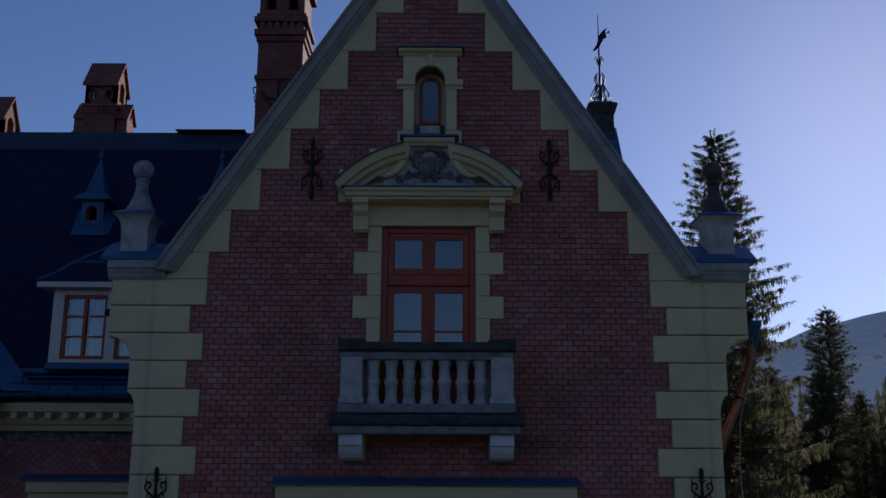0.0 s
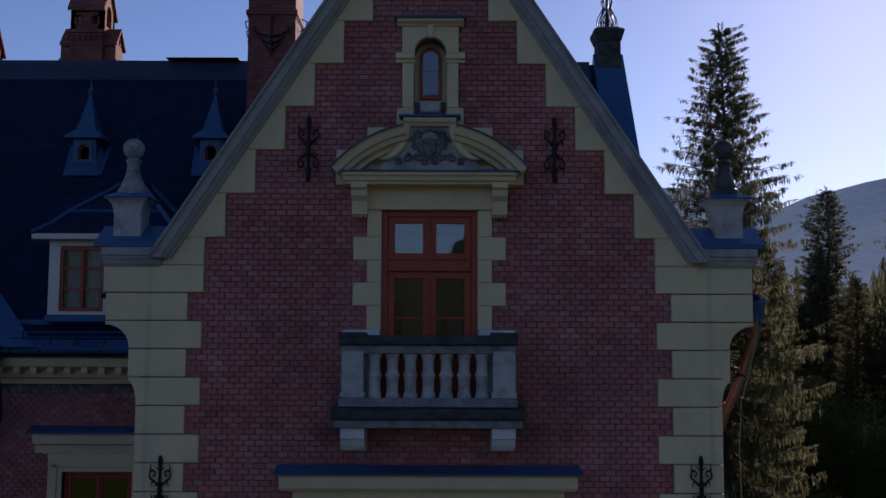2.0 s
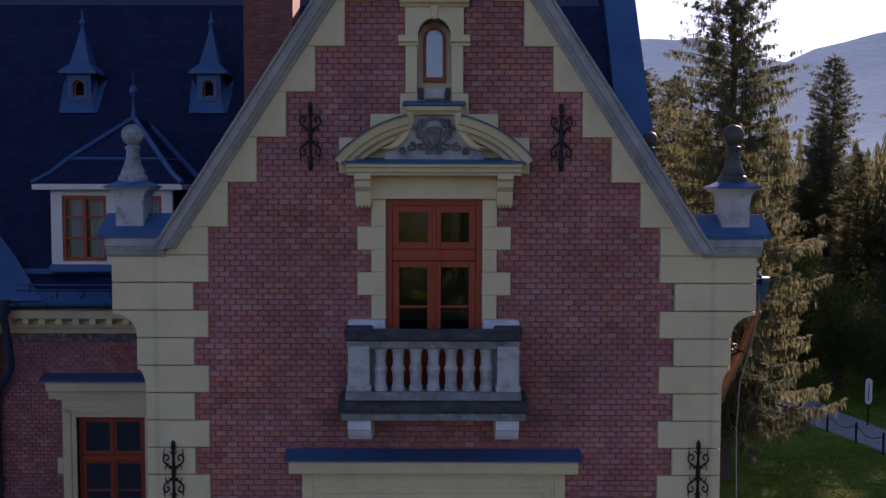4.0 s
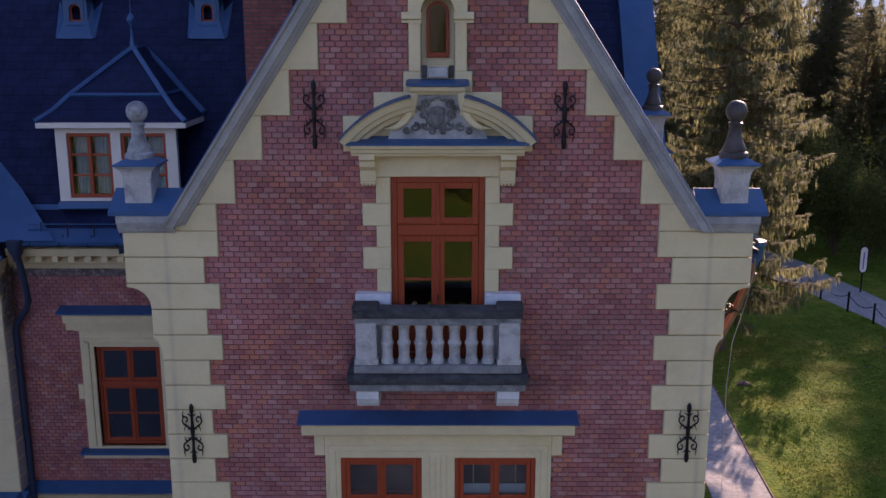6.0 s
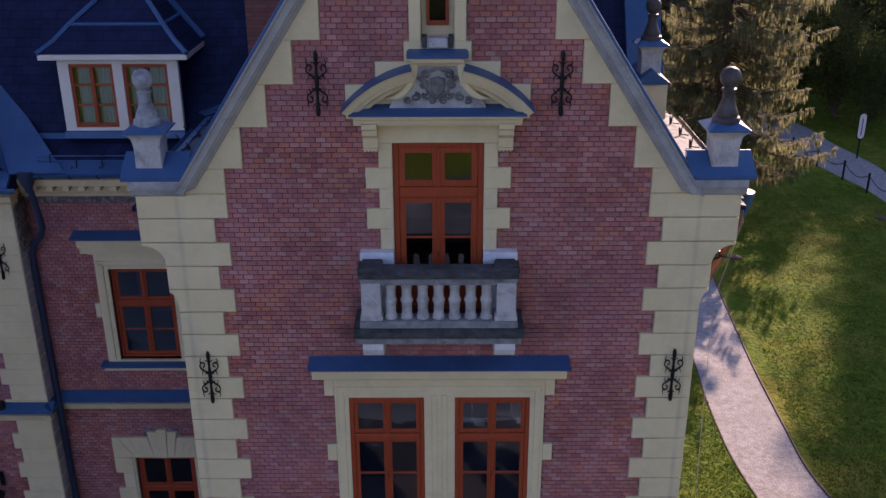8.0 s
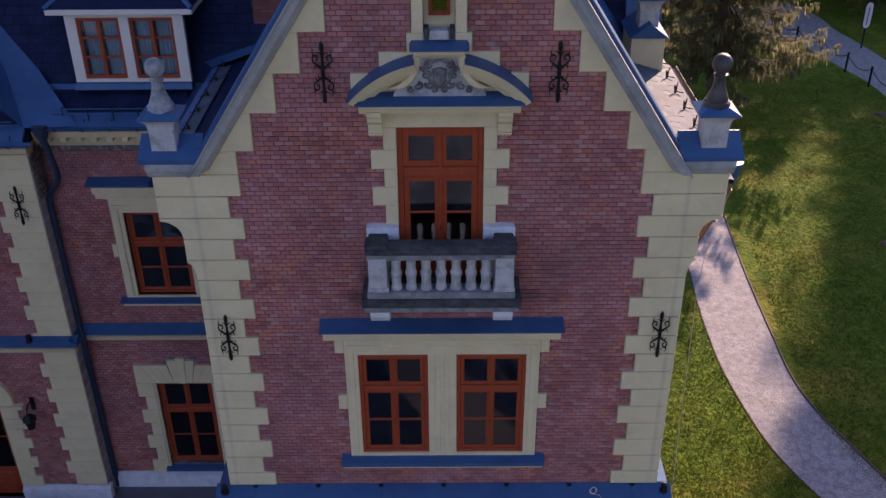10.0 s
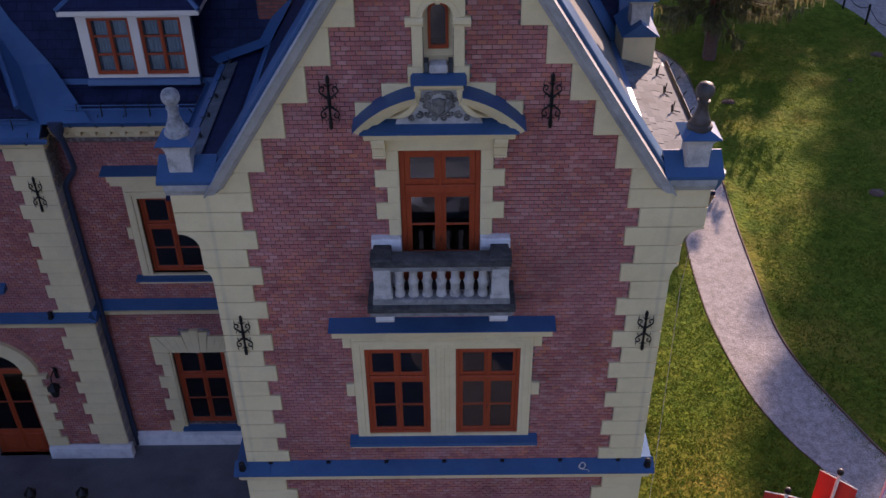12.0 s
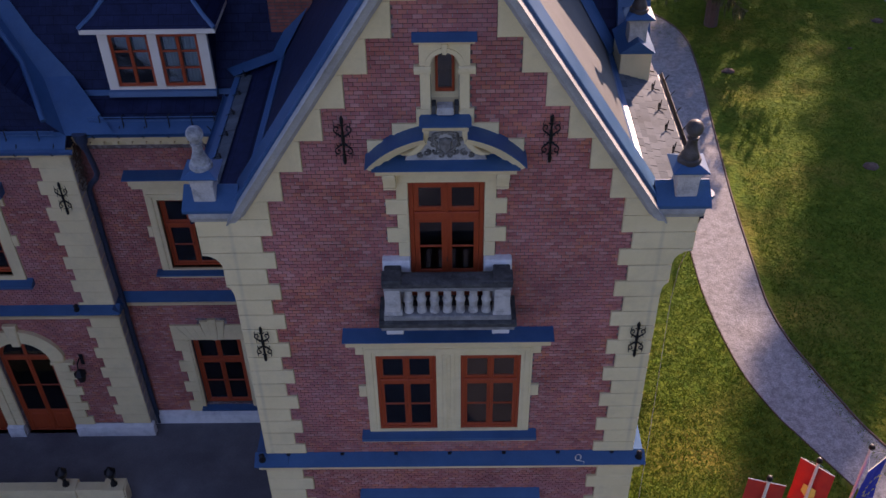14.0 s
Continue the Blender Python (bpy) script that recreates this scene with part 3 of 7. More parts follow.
def quoins(s):
    z = 11.62
    for k in range(16):
        z0, z1 = max(5.934, z - 0.36), z
        inner = 3.11 if k % 2 == 0 else 2.92
        outer_top = 4.16 if z1 > 11.2 else (3.85 if z1 > 10.5 else 3.74)
        outer_bot = {1: 3.85, 3: 3.74}.get(k, outer_top)
        edge = [(outer_bot, z0)]
        if outer_bot != outer_top:
            d = outer_top - outer_bot
            edge = [(outer_bot, z0)] + [(outer_top - d * math.cos(math.pi / 2 * q / 6), z0 + (z1 - z0) * (0.06 + 0.8 * math.sin(math.pi / 2 * q / 6))) for q in range(7)]
        poly = [(inner, z0 + GAP)] + [(x, max(w, z0 + GAP)) for x, w in edge] + [(outer_top, z1 - GAP), (inner, z1 - GAP)]
        stone([(s * x, w) for x, w in poly], -0.024, 0.42, mat=QUOIN)
        block(s * inner, s * 4.4, z0, z1)
        z -= 0.36
    for z0, z1 in ((11.62, 11.98),):
        stone([(s * x, w) for x, w in rect(2.91, 4.16, z0 + GAP, z1 - GAP)], -0.024, 0.42, mat=QUOIN)
    stone([(s * x, w) for x, w in [(2.91, 11.98), (3.5, 11.98), (3.2, 12.3), (3.1, 12.34), (2.91, 12.34)]], -0.022, 0.4)
    block(s * 2.91, s * 4.4, 11.62, 12.34)
    for i in range(8):
        z0, z1 = 12.34 + 0.576 * i, 12.34 + 0.576 * (i + 1)
        inner = max(0.0, 2.65 - 0.378 * i)
        o0, o1 = max(0.02, (APEX - z0) / SL - 0.2), max(0.01, (APEX - z1) / SL - 0.2)
        if z0 > 16.9:
            break
        stone([(s * x, w) for x, w in [(inner, z0), (o0, z0), (o1, z1), (min(inner, o1), z1)]], -0.022, 0.4, "verge_stone")
        block(s * inner, s * 4.4, z0, z1)


mirrored(quoins)

# coping along the gable, with its sheet-metal cover
NX, NZ = SL / math.hypot(SL, 1), 1 / math.hypot(SL, 1)
COPE = [(0, -0.30), (0, 0.72), (-0.21, 0.72), (-0.21, -0.03), (-0.195, -0.06), (-0.175, -0.075), (-0.17, -0.115), (-0.15, -0.15), (-0.125, -0.17), (-0.12, -0.215), (-0.03, -0.235), (-0.025, -0.285)]


def coping(s):
    up = 0.045 if s < 0 else 0.0       # the left verge sits a little higher
    lo, hi = Vector((s * 3.572, 0, 12.02 + up)), Vector((0, 0, APEX + up))
    frames = [(lo, (s / NX, 0, 0), (0, 1, 0)), (hi, (0, 0, 1 / NZ), (0, 1, 0))]
    part("coping", MB().sweep(COPE, frames), COPING, wall_front, "moulded grey stone gable coping")
    sheet = [(0.004, 0.0), (0.05, 0.0), (0.06, 0.02), (0.065, 0.76), (-0.05, 0.76), (-0.05, 0.74), (0.004, 0.735)]
    top = [(Vector((s * 3.45, 0, 12.2 + up)), (s / NX, 0, 0), (0, 1, 0)), frames[1]]
    part("flashing", MB().sweep(sheet, top), ZINC, wall_front, "blue sheet-metal coping cover")
    prof = [(-0.135, 12.2), (-0.135, 12.1), (-0.11, 12.09), (-0.105, 12.06), (-0.085, 12.03), (-0.07, 11.99), (-0.05, 11.975), (-0.035, 11.955), (0.5, 11.955), (0.5, 12.2)]
    part("pier_cornice", MB().prism(prof, s * 3.46, s * 4.2, "x"), COPING, wall_front, "moulded grey stone pier cornice")
    m = MB()
    m.prism([(-0.15, 12.204), (-0.15, 12.26), (0.24, 12.51), (0.262, 12.51), (0.27, 12.204)], s * 3.40, s * 4.29, "x")
    part("pier_cover", m, ZINC, wall_front, "blue sheet-metal pier cover")


mirrored(coping)

# door surround with the broken pediment
for s in (-1, 1):
    for z0, z1, wide in ((12.35, 12.7, 0), (12.05, 12.35, 1), (11.76, 12.05, 0), (11.46, 11.76, 1), (11.15, 11.46, 0)):
        o = 0.99 if wide else 0.81
        stone(rect(s * 0.62, s * o, z0, z1), -0.022, 0.3, "jamb_stone")
        block(s * 0.62, s * o, z0, z1)
    part("jamb_base", MB().box(s * 0.625, s * 1.1, -0.14, 0.1, 10.2, 11.15, 0.015), PALE_STONE, wall_front, "pale stone block beside the balcony door")
    block(s * 0.62, s * 1.1, 10.2, 11.15)
    # bracket under the cornice
    br = [(0.0, 13.03), (-0.30, 13.03), (-0.30, 12.96), (-0.25, 12.93), (-0.23, 12.86), (-0.15, 12.8), (-0.12, 12.7), (-0.11, 12.66), (-0.13, 12.655), (-0.13, 12.63), (0.0, 12.63)]
    bracket = part("bracket", MB().prism(br, s * 0.80, s * 1.0, "x"), CREAM, wall_front)
    for q in range(4):
        part("drop", MB().lathe([(0.012, 12.595), (0.02, 12.605), (0.018, 12.632)], s * (0.83 + 0.047 * q), -0.085, 8), CREAM, bracket)
    for z0, z1, o, i in ((13.03, 13.49, 1.22, 0.82), (13.49, 13.79, 0.82, 0.44)):
        stone(rect(s * 0.0, s * o, z0, z1), -0.03, 0.2, "pediment_block")
        block(0, s * o, z0, z1)
block(-0.62, 0.62, 10.2, 13.1)
block(-1.0, 1.0, 12.63, 13.03), block(-1.25, 1.25, 13.03, 13.2)
part("lintel", MB().prism([(-0.81, 12.704), (0.81, 12.704), (0.81, 13.03), (-0.81, 13.03)], -0.05, 0.2, "y", 0.01), CREAM, wall_front)
corn = [(0.1, 13.005), (-0.27, 13.005), (-0.275, 13.035), (-0.315, 13.045), (-0.33, 13.09), (-0.36, 13.11), (-0.365, 13.145), (0.1, 13.16)]
part("cornice", MB().prism(corn, -1.1, 1.1, "x"), CREAM, wall_front)
part("cornice_cover", MB().prism([(-0.385, 13.148), (-0.385, 13.163), (-0.03, 13.235), (-0.03, 13.163)], -1.15, 1.15, "x"), ZINC, wall_front, "blue sheet-metal cornice cover")
for s in (-1, 1):
    # quarter of the broken segmental arch
    c, R = Vector((0, 0, 12.157)), 1.62
    prof = [(0.0, -0.38), (0.0, 0.05), (-0.24, 0.05), (-0.24, -0.16), (-0.19, -0.18), (-0.165, -0.26), (-0.11, -0.28), (-0.10, -0.33), (-0.02, -0.36)]
    frames = []
    for k in range(13):
        w = radians(78.2 - 38.15 * k / 12)
        d = Vector((s * math.cos(w), 0, math.sin(w)))
        frames.append((c + d * R, d, (0, 1, 0)))
    part("pediment_arc", MB().sweep(prof, frames), CREAM, wall_front)
    sheet = [(0.003, -0.41), (0.016, -0.41), (0.03, 0.03), (0.003, 0.03)]
    part("arc_cover", MB().sweep(sheet, frames), ZINC, wall_front, "blue sheet-metal pediment cover")
    # concave flank of the cartouche
    curve = [(0.25 + 0.34 * (1 - math.cos(math.pi / 2 * k / 8)), 13.78 - 0.46 * math.sin(math.pi / 2 * k / 8)) for k in range(9)]
    poly = [(s * x, z) for x, z in curve] + [(s * (x + 0.1), z + 0.03) for x, z in reversed(curve)]
    part("cartouche_rim", MB().prism(poly, -0.225, 0.0, "y", 0.02), CREAM, wall_front)
pan = [(0.25 + 0.34 * (1 - math.cos(math.pi / 2 * k / 8)), 13.78 - 0.46 * math.sin(math.pi / 2 * k / 8)) for k in range(9)]
poly = [(-x, z) for x, z in reversed(pan)] + pan
cart = part("cartouche", MB().prism([(-0.64, 13.2)] + poly + [(0.64, 13.2)], -0.15, 0.0, "y"), STONE, wall_front, "grey carved stone coat of arms")


orn = MB()
rnd = random.Random(4)


def spiral(cx, cz, r, turns, a0, sgn, y, n=18):
    return [(cx + r * (1 - 0.75 * k / n) * math.cos(a0 + sgn * turns * 2 * math.pi * k / n), y, cz + r * (1 - 0.75 * k / n) * math.sin(a0 + sgn * turns * 2 * math.pi * k / n)) for k in range(n + 1)]


for s in (-1, 1):
    for cx, cz, r, a0, sg in ((0.13, 13.72, 0.07, 2.6, -1), (0.17, 13.57, 0.06, 1.8, 1), (0.12, 13.42, 0.06, 0.5, -1), (0.27, 13.4, 0.06, 1.5, 1), (0.36, 13.34, 0.045, 2.0, -1), (0.07, 13.34, 0.045, 1.0, 1), (0.2, 13.65, 0.04, 0, 1)):
        pts = spiral(cx, cz, r, 1.2, a0, sg, -0.215)
        orn.tube([(s * x, y, z) for x, y, z in pts], [0.022 - 0.012 * k / 18 for k in range(19)], 6)
    orn.tube([(s * 0.02, -0.215, 13.8), (s * 0.15, -0.23, 13.78), (s * 0.17, -0.22, 13.62), (s * 0.12, -0.225, 13.48), (0.0, -0.22, 13.38)], 0.02, 6)
shield = [(-0.09, 13.66), (-0.08, 13.48), (0.0, 13.4), (0.08, 13.48), (0.09, 13.66), (0.0, 13.69)]
orn.prism(shield, -0.25, -0.19, "y", 0.02)
for k in range(5):
    orn.lathe([(0.0, -0.02), (0.022, -0.012), (0.025, 0.0), (0.02, 0.015), (0, 0.022)], 0, 0, 8)
    o = len(orn.v) - 40
    for i in range(o, len(orn.v)):
        x, y, z = orn.v[i]
        orn.v[i] = (x - 0.1 + 0.05 * k, y - 0.23, z + 13.76 + 0.02 * (2 - abs(k - 2)))
orn.v = [(x * 1.08, y + 0.042, 13.27 + (z - 13.3) * 0.92) for x, y, z in orn.v]
part("carving", orn, CARVED, cart, "blackened carved relief", smooth=True)
part("cartouche_cornice", MB().prism([(0, 13.77), (-0.2, 13.77), (-0.22, 13.8), (-0.25, 13.82), (-0.26, 13.87), (0, 13.9)], -0.34, 0.34, "x"), CREAM, wall_front)
lid = MB()
half = [(0.37, -0.29), (0.395, -0.27), (0.395, -0.1), (0.36, 0.0)]
plan = half + [(-x, y) for x, y in reversed(half)]
rise = [13.905 + 0.2 * (y + 0.29) for x, y in plan]
lid.add([(x, y, 13.88) for x, y in plan] + [(x, y, z_) for (x, y), z_ in zip(plan, rise)], [tuple(range(8)), tuple(range(8, 16))] + [(i, (i + 1) % 8, 8 + (i + 1) % 8, 8 + i) for i in range(8)])
part("cartouche_cover", lid, ZINC, wall_front, "blue sheet-metal cover with clipped corners")
# dark blocks stand in for the shade of two recesses by the step
for s in (-1, 1):
    part("niche_slot", MB().box(s * 0.14, s * 0.205, -0.05, 0.14, 13.97, 14.12, 0.006), STONE_DARK, wall_front, "dark block for the shade of a recess beside the step")
block(-0.44, 0.44, 13.7, 14.06)

# arched niche above the cartouche
for s in (-1, 1):
    stone(rect(s * 0.21, s * 0.44, 13.79, 14.05), -0.03, 0.3, "niche_base")
    stone(rect(s * 0.215, s * 0.37, 14.05, 14.66), -0.03, 0.3, "niche_jamb")
    part("impost", MB().prism([(0.1, 14.65), (-0.045, 14.65), (-0.05, 14.68), (-0.085, 14.70), (-0.085, 14.76), (-0.06, 14.785), (0.1, 14.785)], s * 0.205, s * 0.455, "x"), CREAM, wall_front)
inner = [(-0.21 * math.cos(math.pi * k / 12), 14.78 + 0.22 * math.sin(math.pi * k / 12)) for k in range(13)]
head = plate_with_holes([(-0.372, 14.786), (-0.21, 14.786)] + inner[1:-1] + [(0.21, 14.786), (0.372, 14.786), (0.372, 15.16), (-0.372, 15.16)], [], -0.03, 0.3)
part("niche_head", head, CREAM, wall_front)
ring = MB()
fr = [((0.0, 0, 14.78), (math.cos(math.pi * k / 14), 0, math.sin(math.pi * k / 14)), (0, 1, 0)) for k in range(15)]
ring.sweep([(0.22, -0.05), (0.29, -0.05), (0.29, 0.0), (0.22, 0.0)], fr)
part("archivolt", ring, CREAM, wall_front)
part("keystone", MB().prism([(-0.03, 14.98), (0.03, 14.98), (0.05, 15.15), (-0.05, 15.15)], -0.075, 0.0, "y", 0.006), CREAM, wall_front)
part("niche_cornice", MB().prism([(0.1, 15.14), (-0.05, 15.14), (-0.07, 15.165), (-0.12, 15.185), (-0.13, 15.22), (0.1, 15.22)], -0.44, 0.44, "x"), CREAM, wall_front)
part("niche_cover", MB().prism([(0.03, 15.224), (-0.16, 15.224), (-0.16, 15.238), (-0.02, 15.3), (0.03, 15.31)], -0.47, 0.47, "x"), ZINC, wall_front, "blue sheet-metal niche cover")
part("niche_sill", MB().prism([(0.3, 13.9), (-0.02, 13.9), (-0.02, 13.99), (0.0, 14.02), (0.3, 14.12)], -0.21, 0.21, "x"), CREAM, wall_front)
part("niche_step", MB().box(-0.13, 0.13, -0.1, 0.12, 13.97, 14.1, 0.02), STONE, wall_front, "small grey stone step in the niche")
block(-0.44, 0.44, 13.79, 14.05), block(-0.37, 0.37, 14.05, 15.16), block(-0.455, 0.455, 14.65, 14.785), block(-0.46, 0.46, 15.16, 15.3)

# lower window pair: surround, cornice, ears and sill
part("window_surround", plate_with_holes([(-1.57, 6.6), (1.57, 6.6), (1.57, 9.12), (-1.57, 9.12)], [rect(LW[0], LW[1], LW[2], LW[3]), rect(-LW[1], -LW[0], LW[2], LW[3])], -0.03, 0.25), CREAM, wall_front)
for s in (-1, 1):
    part("moulding", MB().prism(rect(s * 1.42, s * 1.53, 6.7, 8.93), -0.045, 0.0, "y", 0.012), CREAM, wall_front)
    part("moulding", MB().prism(rect(s * 0.03, s * 0.12, 6.7, 8.8), -0.045, 0.0, "y", 0.012), CREAM, wall_front)
    stone(rect(s * 1.57, s * 1.72, 7.64, 7.93), -0.03, 0.2, "ear_stone")
    stone(rect(s * 1.57, s * 1.72, 8.79, 9.115), -0.03, 0.2, "ear_stone")
    block(s * 1.57, s * 1.72, 7.64, 7.93), block(s * 1.57, s * 1.72, 8.79, 9.115)
block(-1.57, 1.57, 6.44, 9.0), block(-1.88, 1.88, 9.12, 9.42), block(-1.57, 1.57, 9.0, 9.12)
part("moulding", MB().prism(rect(-1.53, 1.53, 8.86, 8.95), -0.05, 0.0, "y", 0.012), CREAM, wall_front)
part("window_cornice", MB().prism([(0.1, 9.12), (-0.05, 9.12), (-0.06, 9.145), (-0.2, 9.165), (-0.215, 9.19), (-0.23, 9.32), (-0.26, 9.345), (0.1, 9.35)], -1.86, 1.86, "x"), CREAM, wall_front)
part("cornice_cover", MB().prism([(0.03, 9.355), (-0.3, 9.355), (-0.3, 9.372), (0.03, 9.45)], -1.91, 1.91, "x"), ZINC, wall_front, "blue sheet-metal cornice cover")
part("sill", MB().prism([(0.2, 6.42), (-0.1, 6.42), (-0.15, 6.48), (-0.15, 6.54), (0.2, 6.56)], -1.68, 1.68, "x"), CREAM, wall_front)
part("sill_cover", MB().prism([(0.2, 6.668), (0.2, 6.63), (-0.18, 6.57), (-0.18, 6.5), (-0.19, 6.5), (-0.19, 6.58)], -1.73, 1.73, "x"), ZINC, wall_front, "blue sheet-metal window sill")
part("sill_edge", MB().box(-1.7, 1.7, -0.172, -0.152, 6.46, 6.498, 0.004), CREAM, wall_front, "pale edge under the metal sill")
for x in (-0.06, 0.03):
    part("sill_seam", MB().prism([(-0.192, 6.583), (-0.192, 6.592), (0.19, 6.677), (0.19, 6.668)], x, x + 0.012, "x"), ZINC, wall_front)
# band between the storeys and the thicker wall below it
part("string_course", MB().prism([(0.1, 5.52), (-0.1, 5.52), (-0.12, 5.58), (-0.18, 5.63), (-0.2, 5.755), (0.1, 5.765)], -3.9, 3.9, "x"), CREAM, wall_front)
part("band_cover", MB().prism([(0.03, 5.77), (-0.24, 5.76), (-0.24, 5.785), (0.03, 5.93)], -3.98, 3.98, "x"), ZINC, wall_front, "blue sheet-metal band between the storeys")
for k in range(7):
    x = -3.3 + 1.1 * k
    part("band_seam", MB().prism([(-0.242, 5.786), (-0.242, 5.798), (0.0, 5.925), (0.0, 5.913)], x, x + 0.014, "x"), ZINC, wall_front)
    part("band_clip", MB().box(x - 0.03, x + 0.045, -0.05, -0.004, 5.9, 5.945, 0.006), IRON, wall_front, "small dark clip")
for s in (-1, 1):
    part("band_return", MB().prism([(s * 3.72, 5.93), (s * 3.98, 5.785), (s * 3.98, 5.76), (s * 3.72, 5.77)], 0.032, 5.5, "y"), ZINC, wall_front, "blue sheet-metal band return")
block(-4.2, 4.2, 5.5, 5.93)
z = 5.52
k = 0
while z > GZ:
    for s in (-1, 1):
        inner = 3.05 if k % 2 == 0 else 2.86
        stone(rect(s * inner, s * 3.8, max(z - 0.36, GZ - 0.2), z), -0.06, 0.4)
        block(s * inner, s * 4.2, z - 0.36, z)
    z -= 0.36
    k += 1
part("window_surround", plate_with_holes([(-1.57, 1.7), (1.57, 1.7), (1.57, 4.45), (-1.57, 4.45)], [rect(LW[0], LW[1], 1.9, 4.2), rect(-LW[1], -LW[0], 1.9, 4.2)], -0.03, 0.25), CREAM, wall_front)
part("cornice_cover", MB().prism([(0.03, 4.47), (-0.3, 4.47), (-0.3, 4.49), (0.03, 4.72)], -1.9, 1.9, "x"), ZINC, wall_front, "blue sheet-metal cornice cover")
block(-1.57, 1.57, 1.7, 4.47), block(-1.9, 1.9, 4.45, 4.72)

# ---- windows ----


def casement(name, x0, x1, z0, z1, y, label, transom=None, rows=2, panel=0.0, cols=2, mat=WOOD, fw=0.065, sw=0.062, bar=0.05, inner=False):
    """A casement window or glazed door: frame, transom, two leaves with bars, panes, dark room behind."""
    f = MB()
    d = 0.09
    f.box(x0, x0 + fw, y, y + d, z0, z1, 0.006).box(x1 - fw, x1, y, y + d, z0, z1, 0.006)
    f.box(x0 + fw, x1 - fw, y, y + d, z1 - fw, z1, 0.006).box(x0 + fw, x1 - fw, y, y + d, z0, z0 + fw, 0.006)
    zt = transom if transom else z1 - fw
    if transom:
        f.box(x0 + fw, x1 - fw, y - 0.02, y + d, zt - bar, zt + bar, 0.012)
    xm = (x0 + x1) / 2
    win = tagged(part(name, f, mat), label, "door" if "door" in name else "window", "", "structure")
    fields = [(z0 + fw, zt - (bar if transom else 0), rows)] + ([(zt + bar, z1 - fw, 1)] if transom else [])
    for a, b, nrow in fields:
        for k in range(cols):
            p, q = x0 + fw + (x1 - x0 - 2 * fw) * k / cols, x0 + fw + (x1 - x0 - 2 * fw) * (k + 1) / cols
            m = MB()
            yy = y + 0.012
            m.box(p + 0.003, p + sw, yy, yy + 0.055, a + 0.003, b - 0.003, 0.006).box(q - sw, q - 0.003, yy, yy + 0.055, a + 0.003, b - 0.003, 0.006)
            m.box(p + sw, q - sw, yy, yy + 0.055, b - sw, b - 0.003, 0.006)
            low = a + 0.003
            if panel and nrow > 1:
                m.box(p + sw, q - sw, yy + 0.02, yy + 0.045, low, low + panel, 0).box(p + sw + 0.04, q - sw - 0.04, yy + 0.008, yy + 0.03, low + 0.08, low + panel - 0.1, 0.01)
                low += panel
            m.box(p + sw, q - sw, yy, yy + 0.055, low, low + sw, 0.006)
            for r in range(1, nrow):
                zz = low + sw + (b - sw - low - sw) * r / nrow
                m.box(p + sw, q - sw, yy + 0.006, yy + 0.045, zz - 0.016, zz + 0.016, 0.004)
            sash = part("sash", m, mat, win)
            g0, g1 = low + sw - 0.005, b - sw + 0.005
            pane = part("pane", MB().box(p + sw - 0.005, q - sw + 0.005, yy + 0.022, yy + 0.026, g0, g1), GLASS, sash, "clear window glass")
            pane.visible_shadow = False
    if cols == 2:
        part("meeting_stile", MB().box(xm - 0.022, xm + 0.022, y - 0.012, y + 0.03, z0 + fw, z1 - fw, 0.008), mat, win)
        part("handle", MB().tube([(xm, y - 0.02, z0 + (z1 - z0) * 0.36), (xm, y - 0.045, z0 + (z1 - z0) * 0.36), (xm, y - 0.045, z0 + (z1 - z0) * 0.36 - 0.08)], 0.008, 6), IRON, win, "small dark handle")
    if inner:
        yi = y + 0.16
        for k in range(2):
            p, q = x0 + 0.05 + (x1 - x0 - 0.1) * k / 2, x0 + 0.05 + (x1 - x0 - 0.1) * (k + 1) / 2
            m = MB().box(p, p + 0.05, yi, yi + 0.045, z0 + 0.03, z1 - 0.04).box(q - 0.05, q, yi, yi + 0.045, z0 + 0.03, z1 - 0.04)
            for a, b in ((z0 + 0.03, z0 + 0.15), (zt - 0.09, zt - 0.03), (zt + 0.02, zt + 0.09), (z1 - 0.1, z1 - 0.04)):
                m.box(p + 0.05, q - 0.05, yi, yi + 0.045, a, b)
            part("inner_sash", m, mat, win, "inner leaf of the double window")
    return win


casement("door_1", -0.62, 0.62, 10.2, 12.7, 0.045, "red-brown glazed balcony door with two leaves", transom=11.98, rows=2, panel=0.42, fw=0.08, sw=0.088, bar=0.075)
casement("window_1", -LW[1], -LW[0], LW[2] - 0.005, LW[3], 0.0, "red-brown double casement window in cream surround", transom=8.06, inner=True)
casement("window_2", LW[0], LW[1], LW[2] - 0.005, LW[3], 0.0, "red-brown double casement window with pale blind behind", transom=8.06, inner=True)
w2 = bpy.data.objects["window_2"]
for k in range(22):
    part("blind_slat", MB().box(LW[0] + 0.1, LW[1] - 0.1, 0.27, 0.31, 6.95 + 0.05 * k, 6.985 + 0.05 * k), CURTAIN, w2)
casement("window_3", -LW[1], -LW[0], 1.9, 4.2, 0.09, "red-brown ground-floor casement window", transom=3.4)
casement("window_4", LW[0], LW[1], 1.9, 4.2, 0.09, "red-brown ground-floor casement window", transom=3.4)
nw = MB()
for s in (-1, 1):
    nw.box(s * 0.105, s * 0.145, 0.2, 0.25, 14.22, 14.8, 0.005)
nw.box(-0.105, 0.105, 0.2, 0.25, 14.22, 14.28, 0.005)
nw.sweep([(0.105, 0.2), (0.145, 0.2), (0.145, 0.25), (0.105, 0.25)], [((0, 0, 14.78), (math.cos(math.pi * k / 12), 0, math.sin(math.pi * k / 12)), (0, 1, 0)) for k in range(13)])
